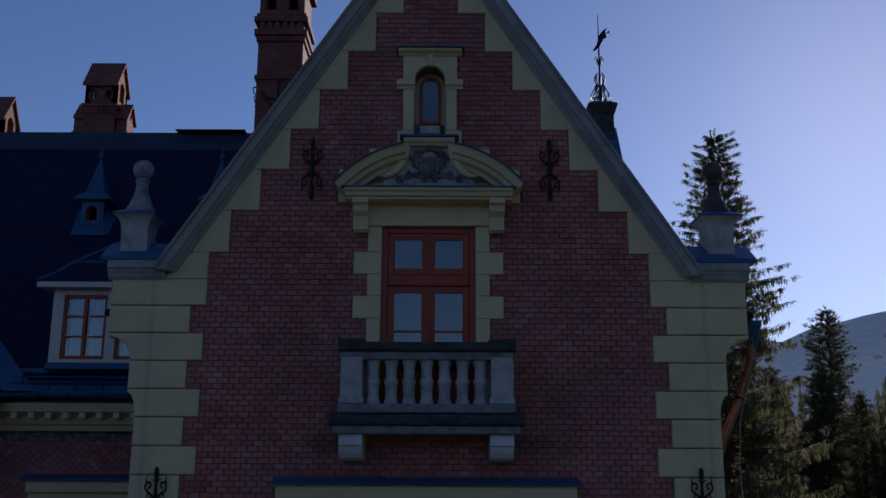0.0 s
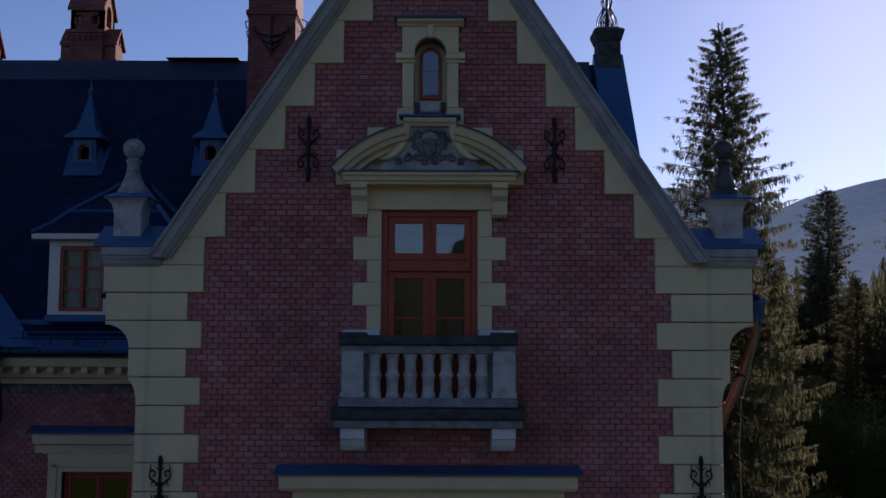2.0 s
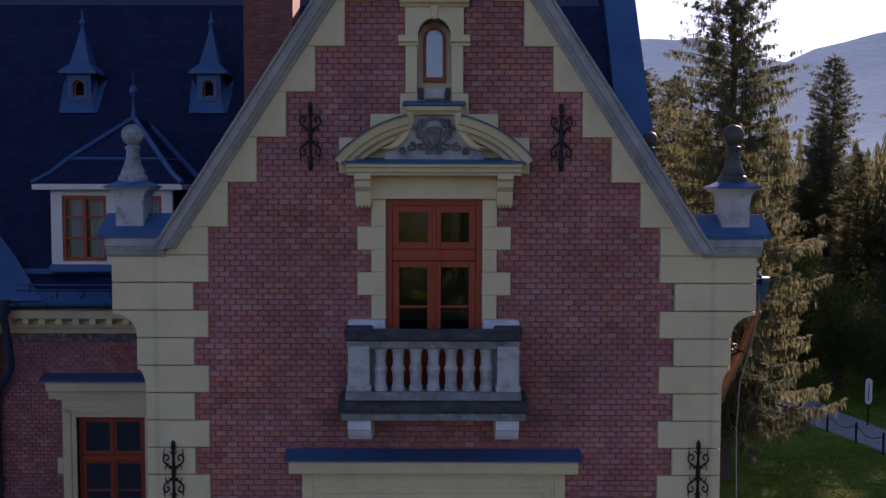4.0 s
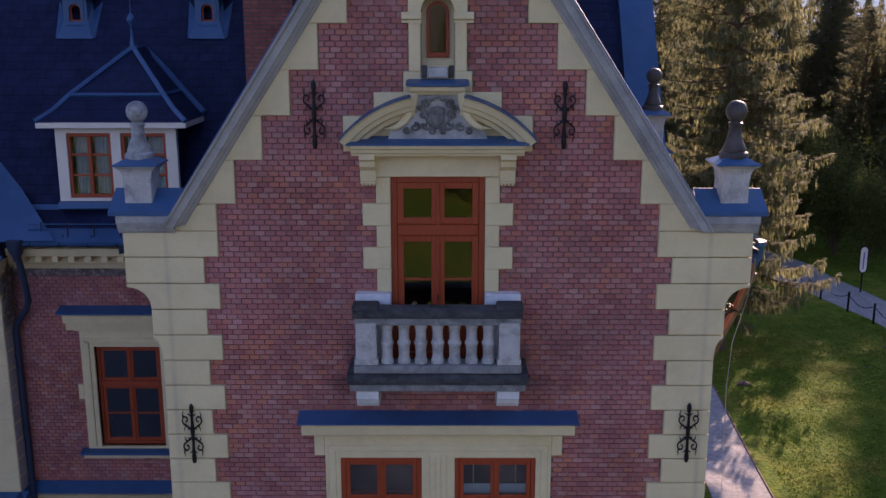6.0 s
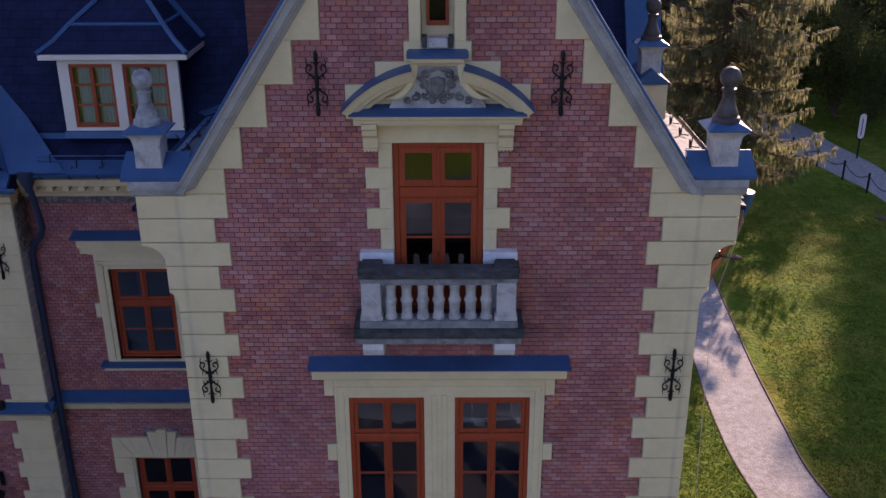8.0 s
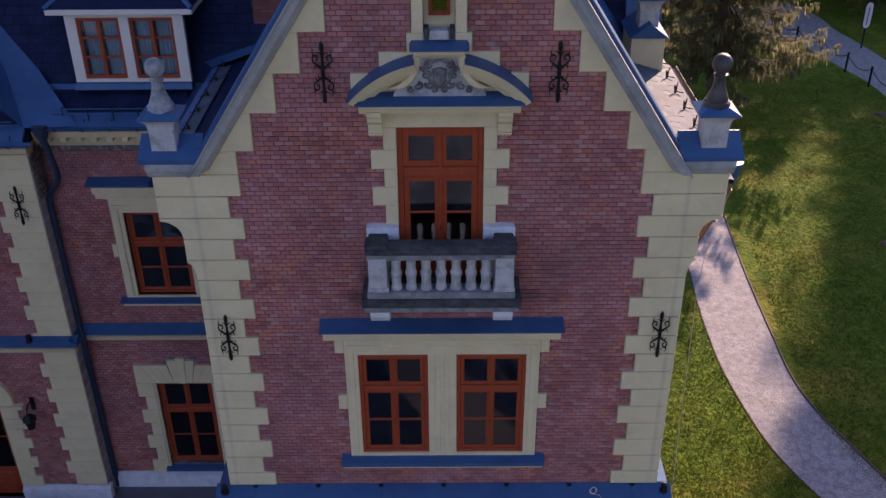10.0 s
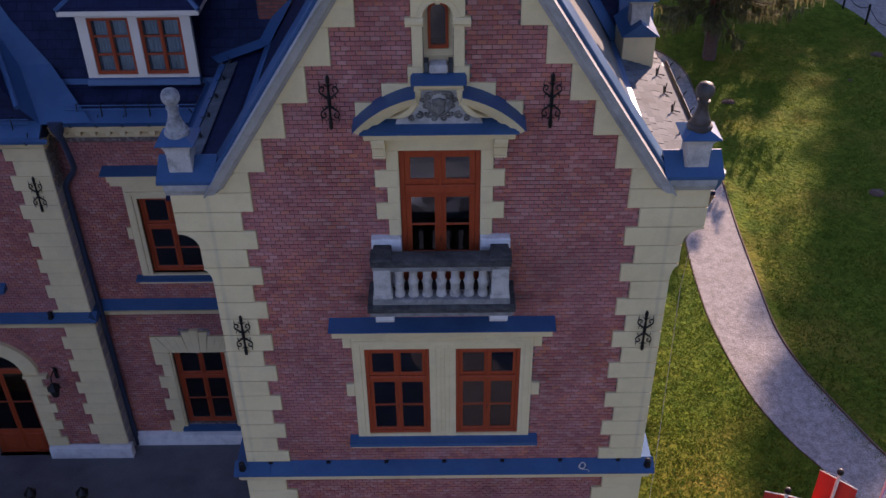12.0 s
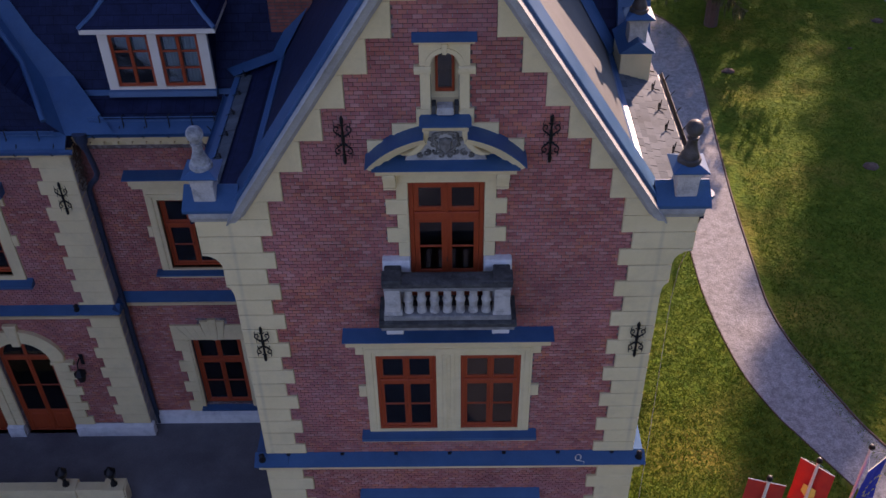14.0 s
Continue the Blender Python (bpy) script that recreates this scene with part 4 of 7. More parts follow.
win5 = tagged(part("window_5", nw, WOOD), "narrow round-arched window deep in the gable niche", "window", "", "structure")
pane = part("pane", MB().prism(arch(0, 0.115, 14.26, 14.78), 0.22, 0.226, "y"), GLASS, win5, "clear window glass")
pane.visible_shadow = False
part("niche_back", plate_with_holes(arch(0, 0.3, 13.8, 14.78), [arch(0, 0.13, 14.24, 14.78)], 0.24, 0.3), CREAM, wall_front)


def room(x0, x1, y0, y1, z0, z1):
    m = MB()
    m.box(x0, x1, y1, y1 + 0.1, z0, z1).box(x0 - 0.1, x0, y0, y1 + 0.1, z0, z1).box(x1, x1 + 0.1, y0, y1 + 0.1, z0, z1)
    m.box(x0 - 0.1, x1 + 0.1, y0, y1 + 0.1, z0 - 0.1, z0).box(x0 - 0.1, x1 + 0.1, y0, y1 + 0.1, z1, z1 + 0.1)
    structure("wall_room", m, ROOM, "plain plastered room behind the windows, coloured dark to read dim", "room")


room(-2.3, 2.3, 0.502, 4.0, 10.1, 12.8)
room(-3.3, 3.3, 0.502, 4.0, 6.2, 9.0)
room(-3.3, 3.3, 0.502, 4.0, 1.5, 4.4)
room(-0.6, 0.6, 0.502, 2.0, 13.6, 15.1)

# ---- side walls and body ----
body = MB()
body.box(-3.72, -3.4, 0.502, 5.6, GZ - 0.3, 11.5).box(3.4, 3.72, 0.502, 5.6, GZ - 0.3, 11.5)
structure("wall_wing_side", body, BRICK_SIDE, "plain brick side walls of the gable wing", "brick wall")
body = MB().box(3.6, 4.1, 5.2, 13.9, GZ - 0.3, 10.9).prism([(5.3, 10.9), (13.3, 10.9), (9.3, 17.0)], 3.7, 4.1, "x")
structure("wall_east", body, BRICK_SIDE, "brick end gable wall of the main house", "brick wall")
structure("wall_back", MB().box(-16, 4.0, 13.6, 13.95, GZ - 0.3, 10.6), BRICK_DARK, "plain brick back wall", "brick wall")
# unseen wall, added to keep western sky light off the recessed wing
structure("wall_west_wing", MB().box(-18.2, -17.7, -8.0, 4.6, GZ - 0.3, 12.5), BRICK_SIDE, "unseen plain brick wall that blocks sky light over the terrace", "brick wall")
structure("wall_west", MB().prism([(4.6, GZ - 0.3), (13.95, GZ - 0.3), (13.95, 10.7), (9.3, 16.9), (4.6, 10.7)], -16.2, -15.8, "x"), BRICK_SIDE, "plain brick west wall", "brick wall")

# ---- roofs ----
MS = 1.52                            # rise of the main roof above its flatter foot
FOOT_Y, FOOT_Z, RIDGE_Y = 5.33, 11.26, 9.3


def main_z(y):
    return FOOT_Z + MS * (y - FOOT_Y) if y > FOOT_Y else FOOT_Z + 0.5 * (y - FOOT_Y)


def main_y(z):
    return FOOT_Y + (z - FOOT_Z) / (MS if z > FOOT_Z else 0.5)


RZ = main_z(RIDGE_Y)
prof = [(4.5, main_z(4.5)), (FOOT_Y, FOOT_Z), (RIDGE_Y, RZ), (14.1, main_z(4.5)), (14.1, 10.6), (RIDGE_Y, RZ - 0.4), (FOOT_Y, FOOT_Z - 0.3), (4.5, main_z(4.5) - 0.12)]
roof_main = structure("roof_main", MB().prism(prof, -16.3, 3.7, "x"), SLATE, "steep dark slate main roof with sheet-metal ridge", "roof")
part("ridge_cap", MB().prism([(RIDGE_Y - 0.32, RZ - 0.47), (RIDGE_Y - 0.1, RZ - 0.1), (RIDGE_Y - 0.06, RZ + 0.05), (RIDGE_Y + 0.06, RZ + 0.05), (RIDGE_Y + 0.1, RZ - 0.1), (RIDGE_Y + 0.32, RZ - 0.47), (RIDGE_Y, RZ - 0.2)], -16.3, 3.5, "x"), PIPE_DARK, roof_main, "dark sheet-metal ridge capping")
part("ridge_walkway", MB().box(-6.15, -4.5, RIDGE_Y - 0.25, RIDGE_Y + 0.3, RZ + 0.052, RZ + 0.075, 0.008), IRON, roof_main, "dark boarded walkway on the ridge")
part("eave_sheet", MB().prism([(4.44, main_z(4.44) + 0.01), (4.76, main_z(4.76) + 0.014), (4.76, main_z(4.76) - 0.04), (4.44, main_z(4.44) - 0.03)], -7.75, -3.9, "x"), ZINC, roof_main, "blue sheet-metal eaves")
part("roof_step", MB().prism([(FOOT_Y - 0.05, FOOT_Z), (FOOT_Y - 0.03, FOOT_Z + 0.03), (FOOT_Y + 0.03, FOOT_Z + 0.09), (FOOT_Y + 0.06, FOOT_Z + 0.06)], -7.75, -3.9, "x"), ZINC, roof_main, "narrow metal strip where the roof flattens")

gr = MB()
RA = 17.12
KX = 3.4                              # half width at the bend
prof = [(-KX, RA - SL * KX), (0, RA), (KX, RA - SL * KX), (KX, RA - SL * KX - 0.25), (0, RA - 0.35), (-KX, RA - SL * KX - 0.25)]
gr.prism(prof, 0.42, 9.2, "y")
roof_gable = structure("roof_gable", gr, coursed("slate_side", (0.009, 0.015, 0.042), (0.012, 0.019, 0.05), (0.006, 0.01, 0.028), 0.3, 0.16, 0.008, rough=0.6, axis="Y", spec=0.15), "steep dark slate roof over the gable wing", "roof")
KZ = RA - SL * KX                   # height of the bend
# paler sheet on the sunny side only; sunlight is put into its colour
part("weathered_slope", MB().prism([(0.05, RA - SL * 0.05 + 0.02), (KX - 0.02, KZ + SL * 0.02 + 0.02), (KX - 0.02, KZ + SL * 0.02 + 0.004), (0.05, RA - SL * 0.05 + 0.004)], 0.424, 9.1, "y"), SUNLIT_SLATE, roof_gable, "weathered slope, painted paler as if sunlit")
for s in (-1, 1):
    part("eave_deck", MB().prism([(s * (KX - 0.05), KZ - 0.05), (s * 4.38, 11.63), (s * 4.38, 11.56), (s * (KX - 0.05), KZ - 0.25)], 0.42, 6.4, "y"), SLATE, roof_gable)
    part("bend_strip", MB().prism([(s * (KX - 0.05), KZ + 0.1), (s * (KX + 0.01), KZ + 0.03), (s * (KX + 0.1), KZ + 0.0), (s * (KX - 0.05), KZ - 0.08)], 0.5, 6.3, "y"), ZINC, roof_gable, "metal strip at the bend of the roof")
    part("eave_strip", MB().prism([(s * 4.26, 11.735), (s * 4.4, 11.69), (s * 4.4, 11.65), (s * 4.26, 11.69)], 0.9, 5.2, "y"), ZINC, roof_gable, "sheet-metal eaves strip with snow hooks") if s < 0 else None
    # overlapping eaves tiles, each a piece of its own
    rows, rnd = 6, random.Random(11 + s)
    run, fall = 4.38 - KX, 11.66 - KZ
    ln = math.hypot(run, fall) / rows
    slope = math.degrees(math.atan2(-fall, run))
    tiles = []
    for k in range(3):
        h = 0.004 * k
        tiles.append(MB().add([(0.004, -0.115, 0.012), (0.004, 0.115, 0.012), (ln * 1.3, 0.112, 0.03 + h), (ln * 1.3, -0.112, 0.03 + h * 0.4), (0.004, -0.115, 0.0), (0.004, 0.115, 0.0), (ln * 1.3, 0.112, 0.012 + h), (ln * 1.3, -0.112, 0.012)],
                              [(0, 1, 2, 3), (4, 7, 6, 5), (0, 3, 7, 4), (1, 5, 6, 2), (3, 2, 6, 7)]).mesh("roof_tile", TILE))
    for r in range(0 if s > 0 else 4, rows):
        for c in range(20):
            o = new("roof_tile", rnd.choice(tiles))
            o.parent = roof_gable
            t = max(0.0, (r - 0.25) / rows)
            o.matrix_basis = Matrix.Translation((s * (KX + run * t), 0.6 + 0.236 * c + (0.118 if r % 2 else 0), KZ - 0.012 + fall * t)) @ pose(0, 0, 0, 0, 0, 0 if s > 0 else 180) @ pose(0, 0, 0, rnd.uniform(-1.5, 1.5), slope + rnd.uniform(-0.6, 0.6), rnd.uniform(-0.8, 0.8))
# valley sheets where the two roofs meet
for s in (-1, 1):
    pts = []
    for x in (4.4, KX, 2.0, 1.0, 0.2):
        zz = RA - SL * x if x <= KX else 11.66
        pts.append(Vector((s * x, main_y(zz), zz)))
    if s > 0:
        pts = [p for p in pts if p.x < 3.75]      # ends behind the rear pier
    m = MB()
    for a, b in zip(pts, pts[1:]):
        n1 = Vector((s * NX, 0, NZ)) * 0.02
        m.add([a + n1 + Vector((s * 0.22, 0, 0.02)), a + n1 + Vector((0, -0.34, 0.03)), b + n1 + Vector((0, -0.34, 0.03)), b + n1 + Vector((s * 0.22, 0, 0.02))], [(0, 1, 2, 3)])
    part("valley_sheet", m, ZINC, roof_gable, "blue sheet-metal roof valley", recalc=False)
# sheet-metal coping of the end gable
m = MB()
m.prism([(5.0, main_z(5.0) + 0.3), (FOOT_Y, FOOT_Z + 0.3), (RIDGE_Y, RZ + 0.25), (13.27, FOOT_Z + 0.3), (13.27, FOOT_Z - 0.1), (RIDGE_Y, RZ - 0.2), (FOOT_Y, FOOT_Z - 0.1), (5.0, main_z(5.0) - 0.1)], 3.6, 4.28, "x")
part("end_coping", m, ZINC, roof_main, "blue sheet-metal coping of the end gable")

# ---- left wing: recessed wall ----
RY, BY = 5.1, 4.65
rb = []
hw = rect(-6.62, -5.36, 6.59, 8.64)
gwn = rect(-6.62, -5.36, 1.7, 4.18)
wall_left = structure("wall_left", plate_with_holes(rect(-8.5, -3.4, GZ - 0.3, 10.9), [hw, gwn], RY + 0.03, RY + 0.4), MORTAR, "red brick wall of the recessed left wing", "brick wall")
rb += [(-7.05, -4.9, 8.95, 9.42), (-6.87, -5.1, 6.4, 9.0), (-9, -3, 5.44, 5.84), (-7.07, -4.9, 4.2, 4.69), (-6.36, -5.62, 4.6, 4.9), (-6.95, -5.0, 1.45, 4.3), (-9, -3, 10.24, 10.95), (-9, -3, -1, 1.45)]


def lpart(name, mb, mat, label=""):
    return part(name, mb, mat, wall_left, label)


lpart("window_surround", plate_with_holes(rect(-6.87, -5.11, 6.55, 9.0), [hw], RY - 0.03, RY + 0.2), CREAM)
lpart("moulding", MB().prism(rect(-6.79, -6.7, 6.6, 8.78), RY - 0.06, RY, "y", 0.012), CREAM)
lpart("moulding", MB().prism(rect(-6.82, -5.16, 8.72, 8.82), RY - 0.06, RY, "y", 0.012), CREAM)
for zz in ((8.95, 9.16), (7.58, 7.88)):
    lpart("ear_stone", MB().prism(rect(-6.98, -6.87, *zz), RY - 0.03, RY + 0.1, "y", 0.01), CREAM)
    rb.append((-6.98, -6.87, *zz))
lpart("window_cornice", MB().prism([(RY, 8.98), (RY - 0.06, 8.98), (RY - 0.08, 9.12), (RY - 0.18, 9.15), (RY - 0.2, 9.3), (RY - 0.22, 9.325), (RY, 9.33)], -7.1, -4.9, "x"), CREAM)
lpart("cornice_cover", MB().prism([(RY + 0.03, 9.45), (RY - 0.26, 9.365), (RY - 0.26, 9.335), (RY + 0.03, 9.335)], -7.2, -4.85, "x"), ZINC, "blue sheet-metal cornice cover")
lpart("sill", MB().prism([(RY + 0.2, 6.47), (RY - 0.12, 6.47), (RY - 0.14, 6.4), (RY - 0.05, 6.35), (RY + 0.2, 6.35)], -6.94, -5.0, "x"), CREAM)
lpart("sill_cover", MB().prism([(RY + 0.2, 6.585), (RY - 0.18, 6.52), (RY - 0.18, 6.47), (RY + 0.2, 6.475)], -7.0, -4.95, "x"), ZINC, "blue sheet-metal window sill")
lpart("string_course", MB().prism([(RY + 0.03, 5.46), (RY - 0.1, 5.46), (RY - 0.14, 5.56), (RY - 0.18, 5.62), (RY + 0.03, 5.675)], -8.5, -3.72, "x"), CREAM)
lpart("band_cover", MB().prism([(RY + 0.03, 5.68), (RY - 0.22, 5.68), (RY - 0.22, 5.705), (RY + 0.03, 5.84)], -8.5, -3.72, "x"), ZINC, "blue sheet-metal band between the storeys")
# ground-floor window with a fan of voussoirs and toothed jambs
for k in range(9):
    t0, t1 = -1 + 2 * k / 9, -1 + 2 * (k + 1) / 9
    xm = -5.99
    zt = 4.69 if abs(k - 4) > 1 else (4.82 if k != 4 else 4.89)
    lpart("voussoir", MB().prism([(xm + 0.63 * t0, 4.18), (xm + 0.63 * t1, 4.18), (xm + 0.95 * t1, zt), (xm + 0.95 * t0, zt)], RY - (0.05 if k == 4 else 0.03), RY + 0.2, "y", 0.008), CREAM)
for k in range(7):
    z0 = 1.45 + 0.39 * k
    o = -7.08 if k % 2 == 0 else -6.93
    rb.append((o, -6.6, z0, z0 + 0.39))
    lpart("jamb_stone", MB().prism(rect(o, -6.63, z0, z0 + 0.385), RY - 0.03, RY + 0.2, "y", 0.008), CREAM)
    lpart("jamb_stone", MB().prism(rect(-5.35, -4.95, z0, z0 + 0.385), RY - 0.03, RY + 0.2, "y", 0.008), CREAM)
lpart("moulding", MB().prism(rect(-6.74, -6.67, 1.72, 4.17), RY - 0.055, RY, "y", 0.012), CREAM)
lpart("impost_stone", MB().prism([(-5.35, 4.184), (-4.95, 4.184), (-4.95, 4.69), (-5.034, 4.69)], RY - 0.03, RY + 0.1, "y", 0.01), CREAM)
lpart("impost_stone", MB().prism([(-7.08, 4.184), (-6.626, 4.184), (-6.946, 4.69), (-7.08, 4.69)], RY - 0.03, RY + 0.1, "y", 0.01), CREAM)
lpart("sill_cover", MB().prism([(RY + 0.2, 1.69), (RY - 0.14, 1.63), (RY - 0.14, 1.57), (RY + 0.2, 1.57)], -6.74, -5.2, "x"), ZINC, "blue sheet-metal window sill")
lpart("plinth", MB().prism([(RY + 0.1, 0.9), (RY - 0.12, 0.9), (RY - 0.12, 1.38), (RY, 1.45), (RY + 0.1, 1.45)], -8.5, -3.72, "x"), PALE_STONE, "pale blue-grey stone plinth")
lpart("eaves_cornice", MB().prism([(RY + 0.1, 10.2), (RY - 0.1, 10.2), (RY - 0.14, 10.29), (RY - 0.2, 10.32), (RY - 0.22, 10.44), (RY - 0.46, 10.52), (RY - 0.5, 10.66), (RY + 0.1, 10.86)], -8.5, -3.72, "x"), CREAM)
for k in range(14):
    x = -7.7 + 0.3 * k
    lpart("modillion", MB().box(x, x + 0.12, RY - 0.42, RY - 0.1, 10.4, 10.51, 0.01), CREAM)
casement("window_6", -6.62, -5.36, 6.59, 8.64, RY + 0.1, "red-brown upper casement window of the left wing", transom=7.85)
casement("window_7", -6.62, -5.36, 1.7, 4.18, RY + 0.1, "red-brown ground-floor casement window above the terrace", transom=3.32)
room(-7.3, -4.4, RY + 0.402, 8.6, 6.0, 9.1)
room(-7.3, -4.4, RY + 0.402, 8.6, 1.4, 4.6)

# ---- left wing: projecting bay ----
ARC = (-10.83, 0.68, 3.92)           # door axis, half width, springing
uw2 = rect(-11.5, -10.25, 6.8, 8.8)
wall_bay = structure("wall_bay", plate_with_holes(rect(-16.0, -8.11, GZ - 0.3, 10.5), [arch(ARC[0], 0.68, 1.05, ARC[2]), arch(ARC[0] - 1.84, 0.68, 1.05, ARC[2]), uw2], BY + 0.03, BY + 0.45), MORTAR, "red brick wall of the projecting entrance bay", "brick wall")
bb = [(-16, -7.9, 5.44, 5.84), (-16, -7.9, -1, 1.45), (-16, -7.9, 10.2, 10.7)]


def bpart(name, mb, mat, label=""):
    return part(name, mb, mat, wall_bay, label)


for top, foot, flip in ((10.22, 5.84, 0), (5.44, 1.45, 1)):
    z, k = top, 0
    while z > foot + 0.05:
        inner = -8.96 if k % 2 == flip else -8.82
        bpart("quoin_stone", MB().prism(rect(inner, -8.09, max(foot, z - 0.36), z), BY - 0.022, BY + 0.3, "y", 0.012), CREAM)
        bb.append((inner, -7.9, max(foot, z - 0.36), z))
        z -= 0.36
        k += 1
for i in range(26):
    z0 = 1.1 + 0.36 * i
    if z0 + 0.34 < 10.4:
        bpart("return_stone", MB().box(-8.13, -8.086, BY + 0.0, RY, z0 + 0.006, z0 + 0.346, 0.014), COPING, "grey stone return of the bay corner")
bpart("string_course", MB().prism([(BY + 0.03, 5.44), (BY - 0.1, 5.46), (BY - 0.14, 5.56), (BY - 0.18, 5.62), (BY + 0.03, 5.675)], -16, -8.02, "x"), CREAM)
bpart("band_cover", MB().prism([(BY + 0.03, 5.68), (BY - 0.22, 5.68), (BY - 0.22, 5.71), (BY + 0.03, 5.84)], -16, -7.96, "x"), ZINC, "blue sheet-metal band between the storeys")
bpart("band_return", MB().prism([(-8.11, 5.68), (-7.93, 5.68), (-7.93, 5.71), (-8.11, 5.84)], BY - 0.2, RY, "y"), ZINC, "blue sheet-metal band return")
for x0, x1 in ((-10.13, -8.02), (-12.0, -11.56), (-16, -13.25)):
    bpart("plinth", MB().prism([(BY + 0.1, 0.9), (BY - 0.1, 0.9), (BY - 0.1, 1.4), (BY, 1.45), (BY + 0.1, 1.45)], x0, x1, "x"), PALE_STONE, "pale blue-grey stone plinth")
bpart("eaves_cornice", MB().prism([(BY + 0.1, 10.2), (BY - 0.1, 10.2), (BY - 0.2, 10.28), (BY - 0.22, 10.38), (BY + 0.1, 10.5)], -16, -8.0, "x"), CREAM)
for dx in (0, -1.84):
    cx = ARC[0] + dx
    ringm = MB().sweep([(0.69, BY - 0.06), (1.04, BY - 0.06), (1.06, BY - 0.02), (1.06, BY + 0.1), (0.69, BY + 0.3)], [((cx, 0, ARC[2]), (math.cos(math.pi * k / 16), 0, math.sin(math.pi * k / 16)), (0, 1, 0)) for k in range(17)])
    bpart("archivolt", ringm, CREAM)
    bpart("archivolt_rim", MB().sweep([(1.04, BY - 0.09), (1.1, BY - 0.09), (1.1, BY + 0.05), (1.04, BY + 0.05)], [((cx, 0, ARC[2]), (math.cos(math.pi * (0.06 + 0.88 * k / 16)), 0, math.sin(math.pi * (0.06 + 0.88 * k / 16))), (0, 1, 0)) for k in range(17)]), CREAM)
    bpart("keystone", MB().prism([(cx - 0.1, ARC[2] + 0.6), (cx + 0.1, ARC[2] + 0.6), (cx + 0.17, ARC[2] + 1.3), (cx - 0.17, ARC[2] + 1.3)], BY - 0.14, BY, "y", 0.03), CREAM)
    for s in (-1, 1):
        bpart("impost", MB().prism([(BY + 0.1, ARC[2] - 0.12), (BY - 0.06, ARC[2] - 0.12), (BY - 0.12, ARC[2] - 0.06), (BY - 0.12, ARC[2] + 0.02), (BY + 0.1, ARC[2] + 0.02)], cx + s * 0.68, cx + s * (1.26 if dx == 0 and s > 0 else 0.92), "x"), CREAM)
        for k in range(8):
            z0 = 1.455 + 0.295 * k
            o = 1.08 if k % 2 else 1.22
            bpart("jamb_stone", MB().prism(rect(cx + s * 0.69, cx + s * (o if dx == 0 and s > 0 else 0.91), z0, z0 + 0.29), BY - 0.03, BY + 0.3, "y", 0.01), CREAM)
            bb.append((min(cx + s * 0.6, cx + s * o), max(cx + s * 0.6, cx + s * o), z0, z0 + 0.3))
    bb.append((cx - 1.0, cx + 1.0, ARC[2] - 0.14, ARC[2] + 0.35))
    bb.append((cx - 0.85, cx + 0.85, ARC[2] + 0.3, ARC[2] + 0.7))
    bb.append((cx - 0.5, cx + 0.5, ARC[2] + 0.6, ARC[2] + 1.05))
    bb.append((cx - 0.69, cx + 0.69, 0.5, ARC[2]))
    d = casement("door_2" if dx == 0 else "door_3", cx - 0.68, cx + 0.68, 1.05, ARC[2], BY + 0.14, "red-brown glazed terrace door under a round arch", rows=2, panel=0.7)
    fan = MB().sweep([(0.59, BY + 0.14), (0.68, BY + 0.14), (0.68, BY + 0.23), (0.59, BY + 0.23)], [((cx, 0, ARC[2]), (math.cos(math.pi * k / 16), 0, math.sin(math.pi * k / 16)), (0, 1, 0)) for k in range(17)])
    fan.box(cx - 0.04, cx + 0.04, BY + 0.14, BY + 0.22, ARC[2], ARC[2] + 0.63, 0.01).box(cx - 0.66, cx + 0.66, BY + 0.12, BY + 0.22, ARC[2] - 0.03, ARC[2] + 0.05, 0.01)
    part("fanlight_frame", fan, WOOD, d)
    p = part("pane", MB().prism(arch(cx, 0.62, ARC[2] + 0.01, ARC[2] + 0.01), BY + 0.17, BY + 0.174, "y"), GLASS, d, "clear window glass")
    p.visible_shadow = False
    room(cx - 0.75, cx + 0.75, BY + 0.452, BY + 3.0, 1.0, 4.7)
bpart("window_surround", plate_with_holes(rect(-11.9, -9.98, 6.5, 9.2), [uw2], BY - 0.03, BY + 0.2), CREAM)
bb.append((-11.9, -9.98, 6.5, 9.5))
bpart("ear_stone", MB().prism(rect(-9.98, -9.85, 8.85, 9.2), BY - 0.03, BY + 0.1, "y", 0.01), CREAM)
bpart("ear_stone", MB().prism(rect(-9.98, -9.85, 7.7, 8.0), BY - 0.03, BY + 0.1, "y", 0.01), CREAM)
bpart("cornice_cover", MB().prism([(BY + 0.03, 9.5), (BY - 0.24, 9.38), (BY - 0.24, 9.2), (BY + 0.03, 9.2)], -12.1, -9.75, "x"), ZINC, "blue sheet-metal cornice cover")
bpart("sill_cover", MB().prism([(BY + 0.2, 6.79), (BY - 0.2, 6.6), (BY - 0.2, 6.52), (BY + 0.2, 6.52)], -12.0, -9.83, "x"), ZINC, "blue sheet-metal window sill")
casement("window_8", -11.5, -10.25, 6.8, 8.8, BY + 0.12, "red-brown upper casement window of the entrance bay", transom=8.0)
room(-12.0, -9.4, BY + 0.452, 8.0, 6.3, 9.3)
# roof of the bay and its wide valley sheet
BS = 1.25
m = MB()
m.prism([(-7.9, 10.8), (-11.9, 10.8 + BS * 4.0), (-15.9, 10.8), (-15.9, 10.5), (-7.9, 10.5)], 4.45, 9.0, "y")
roof_bay = structure("roof_bay", m, SLATE, "dark slate roof of the entrance bay", "roof")
